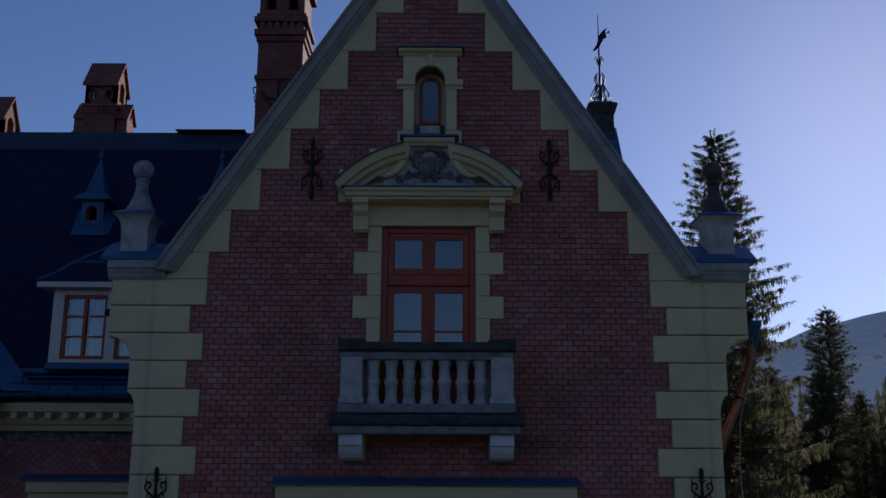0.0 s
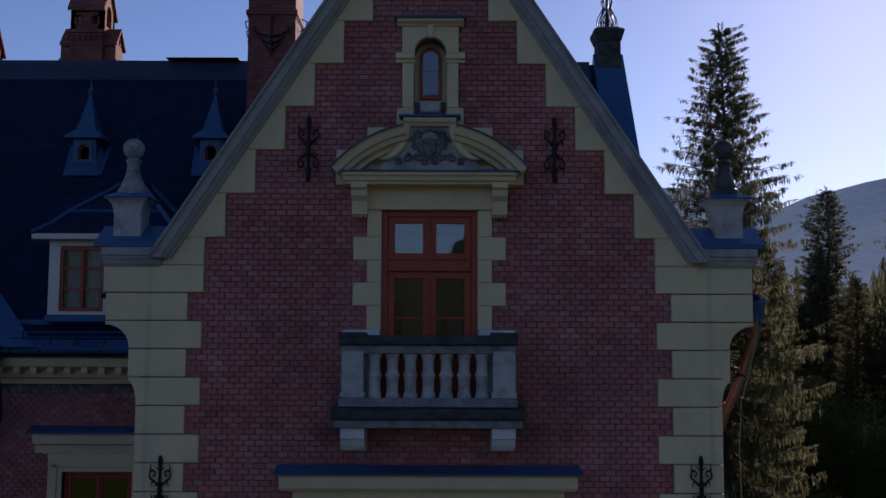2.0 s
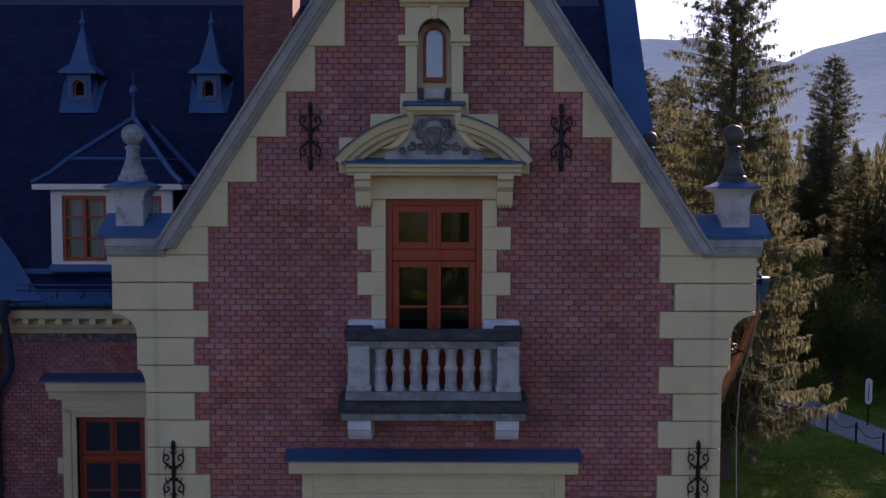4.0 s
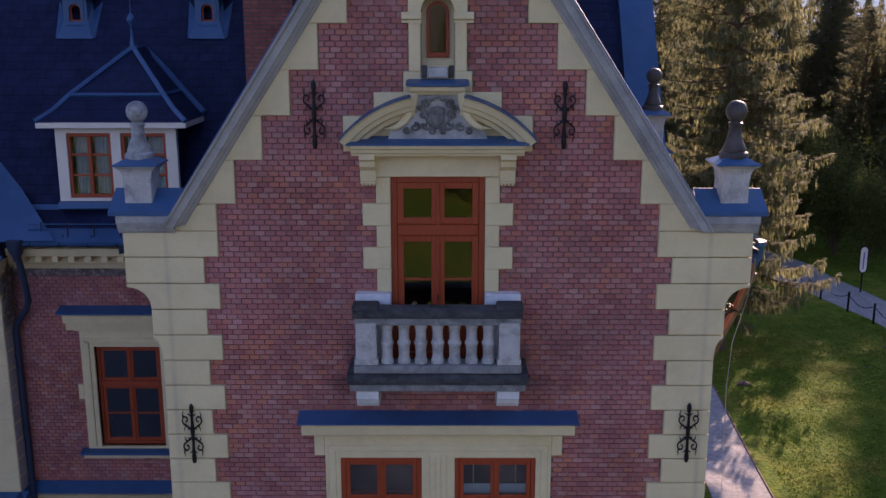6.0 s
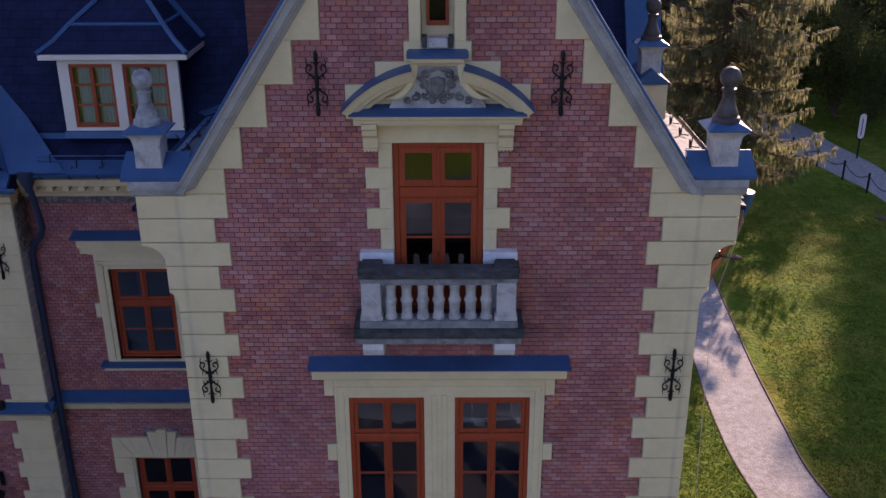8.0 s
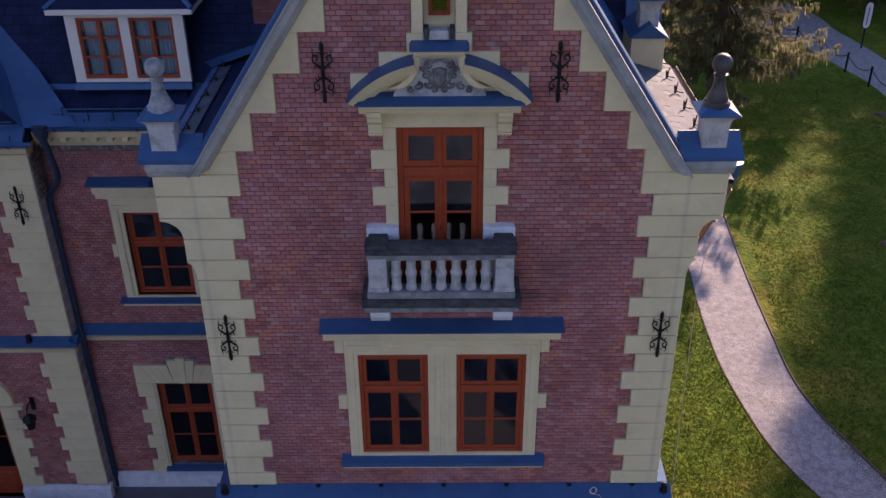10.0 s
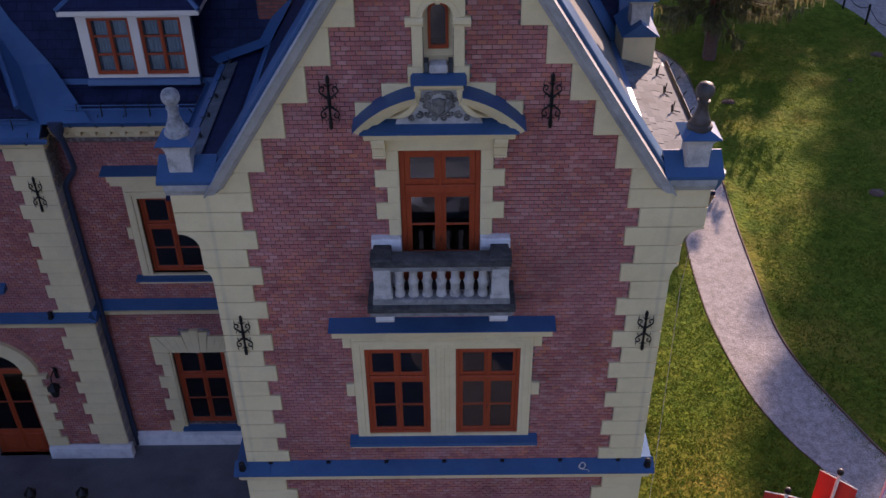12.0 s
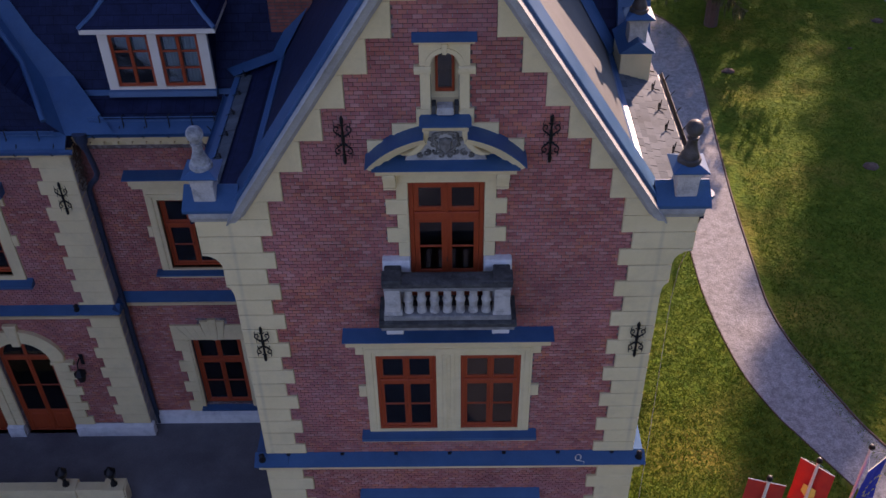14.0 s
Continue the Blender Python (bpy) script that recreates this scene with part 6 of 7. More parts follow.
part("hood_roof", MB().prism([(-D2 - 0.12, 8.1), (D2 + 0.12, 8.1), (0, 8.65)], -W2 - 0.1, W2 + 0.1, "x"), BRICK_DARK, ch)
tie = part("tie_plate", MB().box(-0.02, 0.02, -D2 - 0.035, -D2, 5.1, 5.95), IRON, ch, "black iron tie plate with scrolls")
for sx in (-1, 1):
    for q in range(3):
        w_, zz = 0.16 + 0.1 * q, 5.33 + 0.13 * q
        part("scroll", MB().tube([(0, -D2 - 0.03, zz - 0.1), (sx * w_ * 0.5, -D2 - 0.03, zz - 0.06), (sx * w_, -D2 - 0.03, zz + 0.04), (sx * w_ * 0.95, -D2 - 0.03, zz + 0.11), (sx * w_ * 0.8, -D2 - 0.03, zz + 0.06)], 0.014, 5), IRON, tie)
for sx in (-1, 1):
    m = MB()
    for q in range(3):
        zz = 5.35 + 0.2 * q
        m.tube([(sx * (W2 + 0.01), 0.0, zz), (sx * (W2 + 0.07 + 0.03 * q), 0.0, zz + 0.08), (sx * (W2 + 0.1 + 0.03 * q), 0.0, zz + 0.2), (sx * (W2 + 0.05), 0.0, zz + 0.26)], 0.014, 5)
    part("side_bracket", m, IRON, ch)

# ---- iron finial on the end gable ----
FX, FYY, FZ = 3.93, 9.3, 17.42
gf = thing("iron_finial", (FX, FYY, FZ), "black wrought-iron roof finial with scroll basket and vane on stone", "roof finial")
# backlit block: its shaded look is put into a dark stone colour
part("block", MB().lathe([(0.26, -0.9), (0.26, 0.36), (0.28, 0.38), (0.345, 0.58), (0.345, 0.62), (0.21, 0.71), (0.0, 0.72)], square=True), STONE_DARK, gf, "stone block coloured dark for the backlight")
part("rod", MB().tube([(0, 0, 0.7), (0, 0, 2.0), (0, 0, 3.05)], [0.03, 0.02, 0.008], 6), IRON, gf)
m = MB()
for k in range(8):
    w = math.pi * 2 * k / 8
    ca, sa = math.cos(w), math.sin(w)
    for pr in ([(0.2, 0.7), (0.24, 0.8), (0.22, 0.96), (0.13, 1.13), (0.09, 1.22), (0.13, 1.34), (0.11, 1.45), (0.06, 1.5)], [(0.06, 0.72), (0.13, 0.76), (0.16, 0.88), (0.11, 0.97), (0.07, 0.9), (0.1, 0.83)], [(0.05, 1.05), (0.09, 1.0), (0.12, 1.08), (0.08, 1.2), (0.04, 1.16)]):
        m.tube([(r * ca, r * sa, z) for r, z in pr], 0.013, 5)
for k in range(4):
    w = math.pi * k / 2 + 0.4
    m.tube([(0.02 * math.cos(w), 0.02 * math.sin(w), 1.8), (0.09 * math.cos(w), 0.09 * math.sin(w), 1.92), (0.13 * math.cos(w), 0.13 * math.sin(w), 1.84)], 0.012, 5)
m.lathe([(0.02, 1.7), (0.05, 1.75), (0.05, 1.8), (0.02, 1.86)], 0, 0, 8)
part("scroll_basket", m, IRON, gf, smooth=True)
m = MB().prism([(-0.16, 2.08), (-0.05, 2.25), (0.02, 2.5), (0.1, 2.62), (0.22, 2.7), (0.17, 2.6), (0.2, 2.45), (0.12, 2.4), (0.05, 2.25), (-0.06, 2.12)], -0.008, 0.008, "y")
m.tube([(0.2, 0, 2.55), (0.28, 0, 2.62)], 0.012, 5).tube([(0.24, 0, 2.63), (0.27, 0, 2.55)], 0.01, 5)
part("vane", m, IRON, gf, "flat iron vane")

# ---- gutters, pipes and snow guards ----


def half_pipe(mb, pts, r=0.075, seg=8):
    pts = [Vector(p) for p in pts]
    d = (pts[-1] - pts[0]).normalized()
    a = d.cross(Vector((0, 0, 1))).normalized()
    n = seg + 1
    verts = []
    for p in pts:
        for rr in (r, r - 0.008):
            verts += [p + a * (rr * math.cos(math.pi + math.pi * k / seg)) + Vector((0, 0, rr * math.sin(math.pi + math.pi * k / seg))) for k in range(n)]
    F = []
    for i in range(len(pts) - 1):
        o, q = i * 2 * n, (i + 1) * 2 * n
        for k in range(seg):
            F += [(o + k, o + k + 1, q + k + 1, q + k), (o + n + k, q + n + k, q + n + k + 1, o + n + k + 1)]
        F += [(o, q, q + n, o + n), (o + seg, o + n + seg, q + n + seg, q + seg)]
    mb.add(verts, F)
    return mb


def gutter(p, q, label, hooks=6, mat=ZINC):
    p, q = Vector(p), Vector(q)
    t = thing("gutter", p, label, "gutter", "gutters along the eaves")
    part("trough", half_pipe(MB(), [(0, 0, 0), q - p]), mat, t)
    for k in range(hooks):
        c = (q - p) * ((k + 0.5) / hooks)
        side = (q - p).normalized().cross(Vector((0, 0, 1))) * 0.085
        part("hook", MB().tube([c + side * s_ + Vector((0, 0, dz)) for s_, dz in ((1.05, 0.0), (0.8, -0.055), (0, -0.088), (-0.8, -0.055), (-1.05, 0.03), (-1.7, 0.1))], 0.012, 5), IRON, t)
    return t


gutter((-7.6, 4.45, 10.82), (-3.95, 4.45, 10.82), "blue sheet-metal gutter under the recessed wing's eaves", 7)
gutter((-15.5, 4.08, 10.64), (-7.75, 4.08, 10.64), "blue sheet-metal gutter of the entrance bay", 10)
gutter((4.45, 5.3, 11.66), (4.45, 0.85, 11.66), "dark sheet-metal gutter beside the sunlit tiles", 7, IRON)
gutter((-4.45, 1.3, 11.66), (-4.45, 4.6, 11.66), "dark sheet-metal gutter on the shaded side", 6, ZINC)


def snow_rail(p, q, n, label):
    p, q = Vector(p), Vector(q)
    t = thing("snow_rail", p, label, "snow guard", "snow guards on the roofs")
    for dz in (0.05, 0.14):
        part("rail", MB().tube([Vector((0, 0, dz)), q - p + Vector((0, 0, dz))], 0.012, 5), ZINC, t)
    for k in range(n):
        c = (q - p) * ((k + 0.5) / n)
        part("bracket", MB().tube([c + Vector((0, 0.14, 0.12)), c + Vector((0, 0.0, 0.17)), c + Vector((0, -0.01, -0.05)), c + Vector((0, -0.09, -0.15))], 0.013, 5), IRON, t)
    return t


snow_rail((-7.45, 4.62, 10.98), (-4.1, 4.62, 10.98), 7, "blue double snow rail above the eaves")
snow_rail((-15, 4.33, 10.84), (-8.1, 4.33, 10.84), 10, "blue double snow rail above the bay's eaves")
hookm = MB().prism([(-0.05, 0.0), (0.05, 0.0), (0.1, 0.16), (0.0, 0.07), (-0.1, 0.16)], -0.008, 0.008, "y").tube([(0, -0.15, 0.02), (0, 0, 0.02), (0, 0.02, 0.14)], 0.012, 5).mesh("snow_hook", IRON)
for s in (-1, 1):
    for k in range(7):
        h = new("snow_hook", hookm)
        h.matrix_world = pose(s * 4.17, 0.7 + 0.75 * k, 11.74, 0, 0, 60 if s > 0 else -60) @ Matrix.Diagonal((1, 1, 1 if s > 0 else 0.55, 1))
        tagged(h, "small dark forked snow hook on the eaves tiles", "snow hook", "snow hooks on the eaves tiles")


def downpipe(pts, r, mat, label, brackets):
    t = thing("downpipe", pts[0], label, "downpipe")
    o = Vector(pts[0])
    part("pipe", MB().tube([Vector(p) - o for p in pts], r, 10), mat, t, smooth=True)
    for b in brackets:
        c = Vector(b) - o
        part("clamp", MB().tube([c + Vector((0, 0, -0.02)), c + Vector((0, 0, 0.02))], r + 0.012, 10).box(c.x - r * 1.8, c.x, c.y - 0.01, c.y + 0.01, c.z - 0.015, c.z + 0.015), mat, t)
    return t


pipe = downpipe([(4.54, 1.1, 11.3), (4.54, 1.15, 11.05), (4.48, 1.2, 10.84), (4.35, 1.2, 10.5), (4.17, 1.2, 10.12), (4.06, 1.2, 9.84), (3.92, 1.2, 9.55), (3.85, 1.2, 9.3), (3.85, 1.2, 6.1)], 0.06, PIPE, "brown bent downpipe at the wing's corner",
         [(4.54, 1.14, 11.1), (4.38, 1.2, 10.58), (4.17, 1.2, 10.14)])
hop = thing("rainwater_head", (4.56, 1.1, 11.28), "pale metal rainwater head under the gutter end", "rainwater head")
part("funnel", MB().lathe([(0.05, -0.05), (0.06, 0.0), (0.11, 0.1), (0.13, 0.25), (0.15, 0.27), (0.15, 0.33)], 0, 0, 12), ZINC, hop, smooth=True)
part("elbow", MB().tube([(0, 0, 0.3), (-0.02, 0, 0.35), (-0.05, 0, 0.38)], 0.05, 8), ZINC, hop, smooth=True)
scroll = [(4.33 - 0.02 * k, 1.12, 10.56) for k in range(2)] + [(4.22 + 0.075 * math.cos(w) * (1 - 0.09 * k), 1.1, 10.6 + 0.075 * math.sin(w) * (1 - 0.09 * k)) for k, w in enumerate([-0.6 + 0.75 * q for q in range(8)])]
part("scroll_bracket", MB().tube([Vector(p) - Vector((4.54, 1.1, 11.3)) for p in scroll], 0.013, 6).tube([Vector(p) - Vector((4.54, 1.1, 11.3)) for p in ((4.44, 1.2, 10.5), (4.33, 1.12, 10.56), (4.18, 1.1, 10.5))], 0.016, 6), IRON, pipe, "black scrolled iron bracket")
tagged(part("lightning_cable", MB().tube([(4.54, 1.0, 11.7), (4.54, 1.0, 11.2), (4.42, 0.9, 10.75), (4.2, 0.7, 10.2), (4.1, 0.5, 9.6), (4.06, 0.1, 5.9), (4.06, -0.05, 2.0), (4.08, -0.05, GZ)], 0.0045, 5), COPING), "thin pale lightning conductor cable down the corner", "cable")
downpipe([(-7.63, 4.45, 10.65), (-7.61, 4.5, 10.4), (-7.6, 4.62, 9.95), (-7.62, 4.72, 9.65), (-7.72, 4.82, 9.45), (-7.92, 4.92, 9.22), (-8.01, 4.96, 9.05), (-8.025, 4.98, 8.8), (-8.025, 5, 5.82), (-7.96, 4.86, 5.7), (-7.94, 4.84, 5.5), (-7.98, 4.92, 5.2), (-8.025, 5, 4.95), (-8.025, 5.02, 1.08)], 0.062, PIPE_DARK, "dark blue-grey downpipe in the corner of the bay",
         [(-8.025, 4.98, 8.5), (-8.025, 4.99, 7), (-8.025, 5.01, 3.2)])
hop = thing("rainwater_head", (-7.62, 4.43, 10.6), "dark metal rainwater head at the valley's foot", "rainwater head")
part("funnel", MB().lathe([(0.06, -0.12), (0.07, -0.05), (0.12, 0.05), (0.15, 0.15), (0.16, 0.28)], 0, 0, 12), PIPE_DARK, hop, smooth=True)

# ---- lamps and small fixtures on the facade ----


def lantern(m_at, label, name="wall_lantern"):
    t = thing(name, m_at, label, "lantern")
    part("arm", MB().tube([(0, 0.0, 0.5), (0, -0.12, 0.62), (0, -0.3, 0.6), (0, -0.34, 0.5), (0, -0.32, 0.42)], 0.018, 6).box(-0.05, 0.05, -0.02, 0.0, 0.3, 0.66, 0.006), IRON, t)
    part("cage", MB().lathe([(0.02, -0.02), (0.08, 0.02), (0.13, 0.22), (0.12, 0.26), (0.17, 0.28), (0.06, 0.4), (0.02, 0.43)], 0, -0.32, 6), IRON, t)
    return t


lantern((-9.35, BY - 0.02, 3.5), "black iron wall lantern beside the arched doors")
tm = MB().lathe([(0.09, 0.0), (0.09, 0.05), (0.05, 0.12), (0.04, 0.25), (0.07, 0.28), (0.13, 0.42), (0.15, 0.52), (0.08, 0.6), (0.03, 0.68)], 0, 0, 8)
tm.tube([(0, 0, 0.02), (0, 0, 0.3)], 0.035, 6)
tm_me = tm.mesh("pier_lantern", IRON, True)
wall_t = MB().box(-17, -8.2, 2.35, 2.62, 1.05, 1.6, 0.01)
par = tagged(part("parapet", wall_t, CREAM), "pale plastered terrace parapet with two piers", "parapet", "", "structure")
for x in (-9.72, -8.5):
    part("pier", MB().box(x - 0.27, x + 0.27, 2.3, 2.7, 1.05, 1.64, 0.015), CREAM, par)
    o = new("pier_lantern", tm_me)
    o.location = (x, 2.5, 1.64)
    tagged(o, "small black iron lantern on a parapet pier", "lantern", "lanterns on the parapet")
fl_ = MB().lathe([(0.07, 0.0), (0.07, 0.05), (0.05, 0.1), (0.06, 0.16), (0.02, 0.2)], 0, 0, 8).mesh("floodlight", IRON, True)
for x, y, z in ((-3.82, -0.12, 5.85), (3.85, -0.12, 5.85), (-9.0, BY - 0.1, 5.74)):
    o = new("floodlight", fl_)
    o.location = (x, y, z)
    tagged(o, "small black floodlight on the blue metal band", "floodlight", "floodlights on the band")
tagged(part("cable_loop", MB().tube([(2.62 + (0.06 + 0.012 * math.sin(k * 1.9)) * math.cos(k * 0.8), -0.13 + 0.06 * math.sin(k * 0.8 + 0.3), 5.868 + 0.02 * math.sin(k * 0.8 + 0.3) + 0.004 * (k % 5)) for k in range(22)] + [(2.72, -0.2, 5.835), (2.74, -0.235, 5.815)], 0.006, 5), WHITE), "thin pale cable loop lying on the band", "cable")

# ---- flags ----


def flag(x, y, top, cloth, label, turn, mark=None, drop=1.5, wide=0.78, away=0.06):
    f = thing("flag", (x, y, GZ), label, "flag", "flags in front of the house")
    h = top - GZ
    part("pole", MB().tube([(0, 0, 0), (0, 0, h)], [0.05, 0.035], 10), WHITE, f, "white flagpole", True)
    part("knob", MB().lathe([(0.03, h), (0.06, h + 0.03), (0.07, h + 0.08), (0.05, h + 0.13), (0.0, h + 0.15)], 0, 0, 10), IRON, f, "dark knob", True)
    ca, sa = math.cos(turn), math.sin(turn)
    a, b = (Vector((e * wide / 2 * ca - away * sa, e * wide / 2 * sa + away * ca, h - 0.2)) for e in (-1, 1))
    part("crossbar", MB().tube([a, b], 0.012, 6).tube([a, (0, 0, h - 0.04), b], 0.006, 4), WHITE, f, "thin white crossbar and cord")
    n, mrows = 12, 16
    verts = []
    for j in range(mrows + 1):
        for i in range(n + 1):
            u = (i / n - 0.5) * wide
            off = away + 0.04 * math.sin(i * 1.1 + j * 0.22) * (0.2 + j / mrows)
            verts.append((u * ca - off * sa, u * sa + off * ca, h - 0.21 - drop * j / mrows))
    part("cloth", MB().add(verts, [(j * (n + 1) + i, j * (n + 1) + i + 1, (j + 1) * (n + 1) + i + 1, (j + 1) * (n + 1) + i) for j in range(mrows) for i in range(n)]), cloth, f, "", True, False)
    if mark == "stars":
        for k in range(12):
            w = math.pi * k / 6
            cu, cz = 0.28 * math.cos(w), h - 0.95 + 0.28 * math.sin(w)
            pts = [(cu + (0.05 if q % 2 == 0 else 0.02) * math.sin(math.pi * q / 5), cz + (0.05 if q % 2 == 0 else 0.02) * math.cos(math.pi * q / 5)) for q in range(10)]
            b = MB().prism(pts, away - 0.05, away - 0.045, "y")
            b.v = [(p[0] * ca - p[1] * sa, p[0] * sa + p[1] * ca, p[2]) for p in b.v]
            part("star", b, YELLOW, f)
    elif mark:
        b = MB().prism([(-0.16, h - 1.1), (0.0, h - 1.25), (0.16, h - 1.1), (0.14, h - 0.85), (-0.14, h - 0.85)], away - 0.055, away - 0.05, "y")
        b.v = [(p[0] * ca - p[1] * sa, p[0] * sa + p[1] * ca, p[2]) for p in b.v]
        part("emblem", b, YELLOW, f, "plain pale emblem shape")
    return f


flag(6.74, 0.02, 4.85, RED_CLOTH, "plain red hanging flag on a white pole", radians(-16), away=0.12)
flag(7.92, 0.47, 4.86, RED_CLOTH, "red hanging flag with a pale emblem", radians(-42), "emblem")
flag(9.15, 0.8, 4.88, BLUE_CLOTH, "blue hanging flag with a ring of stars", radians(36), "stars", away=-0.26)

# ---- chain fence and sign by the drive ----
pm = MB().lathe([(0.06, 0), (0.06, 1.0), (0.075, 1.02), (0.075, 1.06), (0.03, 1.13), (0.0, 1.15)], 0, 0, 8).mesh("fence_post", IRON, True)
posts = [(17.4, 53.2), (18.3, 50.4), (19.23, 47.6), (19.98, 45.1), (20.68, 42.64), (21.4, 40.47), (21.95, 38.04), (22.38, 35.8), (22.7, 33.4), (22.95, 31.0)]
for i, (x, y) in enumerate(posts):
    o = new("fence_post", pm)
    o.location = (x, y, GZ)
    tagged(o, "dark iron fence post beside the gravel drive", "fence post", "posts of the chain fence")
    if i:
        a = posts[i - 1]
        pts = [(a[0] + (x - a[0]) * t / 8, a[1] + (y - a[1]) * t / 8, GZ + 0.95 - 0.35 * math.sin(math.pi * t / 8)) for t in range(9)]
        tagged(part("chain", MB().tube(pts, 0.022, 5), IRON), "slack dark chain between two fence posts", "chain", "chains of the fence")
sg = thing("sign", (24.3, 42.0, GZ), "narrow upright sign with white face on a dark post", "sign")
part("post", MB().tube([(0, 0, 0), (0, 0, 1.2)], 0.05, 8), IRON, sg)
ov = [(0.26 * math.cos(w) , 1.95 + (0.55 if math.sin(w) > 0 else -0.55) + 0.26 * math.sin(w)) for w in [2 * math.pi * k / 24 for k in range(24)]]
part("board", MB().prism(ov, -0.03, 0.03, "y"), IRON, sg, "dark rounded board")
part("face", MB().prism([(x * 0.78, 1.95 + (z - 1.95) * 0.92) for x, z in ov], -0.04, -0.031, "y"), WHITE, sg, "white panel")
part("unreadable_line", MB().box(-0.03, 0.03, -0.046, -0.041, 1.4, 2.4), BLUE_CLOTH, sg, "dark upright bar of unreadable writing")

# ---- blind behind the lower window ----
blind = thing("window_blind", (0.795, 0.16, 6.8), "pale half-open slatted blind hanging behind the window", "blind")
for k in range(8):
    part("slat", MB().prism([(-0.012, 0.19 * k), (0.03, 0.19 * k + 0.13), (0.034, 0.19 * k + 0.13), (-0.008, 0.19 * k)], -0.46, 0.46, "x"), BLIND, blind)
for sx in (-0.3, 0.3):
    part("cord", MB().tube([(sx, 0, 0.0), (sx, 0, 1.8)], 0.006, 4), BLIND, blind)
part("head_rail", MB().box(-0.46, 0.46, -0.02, 0.02, 1.78, 1.83), BLIND, blind)

# ---- dry creeper in the corner of the bay ----
rnd = random.Random(31)
m = MB()
for k in range(46):
    y, z, h_ = rnd.uniform(4.7, 5.05), rnd.uniform(9.1, 10.1), rnd.uniform(0.25, 0.7)
    pts = [(-8.08 + rnd.uniform(0.0, 0.05), y, z)]
    for q in range(4):
        pts.append((-8.08 + rnd.uniform(0.0, 0.16), pts[-1][1] + rnd.uniform(-0.08, 0.08), pts[-1][2] + h_ / 4))
    m.tube(pts, [0.009, 0.008, 0.006, 0.005, 0.003], 4, False)
tagged(part("dry_creeper", m, BARK), "leafless brown creeper twigs clinging beside the downpipe", "creeper")

# ---- trees ----


def spruce_meshes(h, r, seed, limbs, density=1.0, low=0.06, twig=1.0, hang=0.8):
    """A spruce: tapered trunk, irregular drooping limbs, side shoots and curtains of thin hanging twigs."""
    rnd = random.Random(seed)
    uni = rnd.uniform
    trunk = MB()
    lean = [(0.12 * math.sin(k * 0.7 + seed), 0.1 * math.cos(k * 0.9 + seed), h * k / 10) for k in range(11)]
    trunk.tube(lean, [max(0.03, 0.34 * (1 - k / 10) ** 0.85 * h / 26) for k in range(11)], 9)
    cv, cf = [], []

    def twig_(x, y, z, dx, dy, dz, w, a):
        o = len(cv)
        sx, sy = math.cos(a) * w, math.sin(a) * w
        mx, my, mz = x + dx * 0.45, y + dy * 0.45, z + dz * 0.45
        cv.extend([(x, y, z), (mx + sx, my + sy, mz), (x + dx, y + dy, z + dz), (mx - sx, my - sy, mz)])
        cf.append((o, o + 1, o + 2, o + 3))

    for k in range(limbs):
        f = (k + uni(-0.8, 0.8)) / limbs
        f = min(0.995, max(0.0, f)) ** 0.92
        z = h * (low + (0.985 - low) * f)
        w = k * 2.39996 + uni(-0.5, 0.5)
        gap = 0.72 + 0.55 * noise.noise((math.cos(w) * 1.3, math.sin(w) * 1.3, z * 0.33 + seed))
        ln = (r * (1 - f) ** 0.58 * (0.55 + 0.45 * min(1, f * 8 + 0.35)) + 0.2) * gap * uni(0.75, 1.25)
        ox, oy = math.cos(w), math.sin(w)
        droop = uni(0.12, 0.5) * (1 - 0.9 * f) - 0.4 * f
        bend = uni(-0.3, 0.3)
        pts = []
        for i in range(7):
            t = i / 6
            c = bend * t * t * ln * 0.4
            pts.append((ox * ln * t - oy * c, oy * ln * t + ox * c, z - ln * droop * math.sin(t * math.pi * 0.62) + ln * 0.14 * t ** 3))
        trunk.tube(pts[:6], [0.045 * (1 - i / 6) * (1 - 0.7 * f) + 0.006 for i in range(6)], 4, False)
        for j in range(int(5 + ln * 4.2)):
            t = uni(0.18, 1.0)
            s = min(5, int(t * 6))
            g = t * 6 - s
            a, b = pts[s], pts[s + 1]
            px, py, pz = (a[q] + (b[q] - a[q]) * g for q in range(3))
            side = rnd.choice((-1, 1))
            sl = uni(0.2, 0.75) * (0.35 + 0.65 * (1 - t)) * min(1.3, ln * 0.4) * twig
            ux, uy = ox * 0.55 - oy * side * 0.8, oy * 0.55 + ox * side * 0.8
            fall = uni(0.05, 0.5)
            n = int((4 + 9 * sl) * density)
            for i in range(n):
                q = uni(0, 1) * sl
                x, y, zz = px + ux * q + uni(-0.05, 0.05), py + uy * q + uni(-0.05, 0.05), pz - fall * q * q + uni(-0.08, 0.03)
                if rnd.random() < 0.56:
                    d = uni(0.15, 1.0) ** 1.3 * hang * (1 - 0.72 * f)
                    twig_(x, y, zz, uni(-0.12, 0.12) * d + ox * 0.1 * d, uni(-0.12, 0.12) * d + oy * 0.1 * d, -d, uni(0.012, 0.03) * twig, uni(0, 3.14))
                else:
                    d = uni(0.15, 0.4) * twig
                    e = uni(-1.1, 1.1) * side
                    twig_(x, y, zz, (ox - oy * e) * d * 0.7, (oy + ox * e) * d * 0.7, uni(-0.35, 0.15) * d, uni(0.018, 0.035) * twig, w + 1.57)
    for k in range(24):
        w = uni(0, 6.28)
        twig_(0, 0, h * 0.97 + 0.03 * k, math.cos(w) * 0.2, math.sin(w) * 0.2, 0.2, 0.03, w + 1.57)
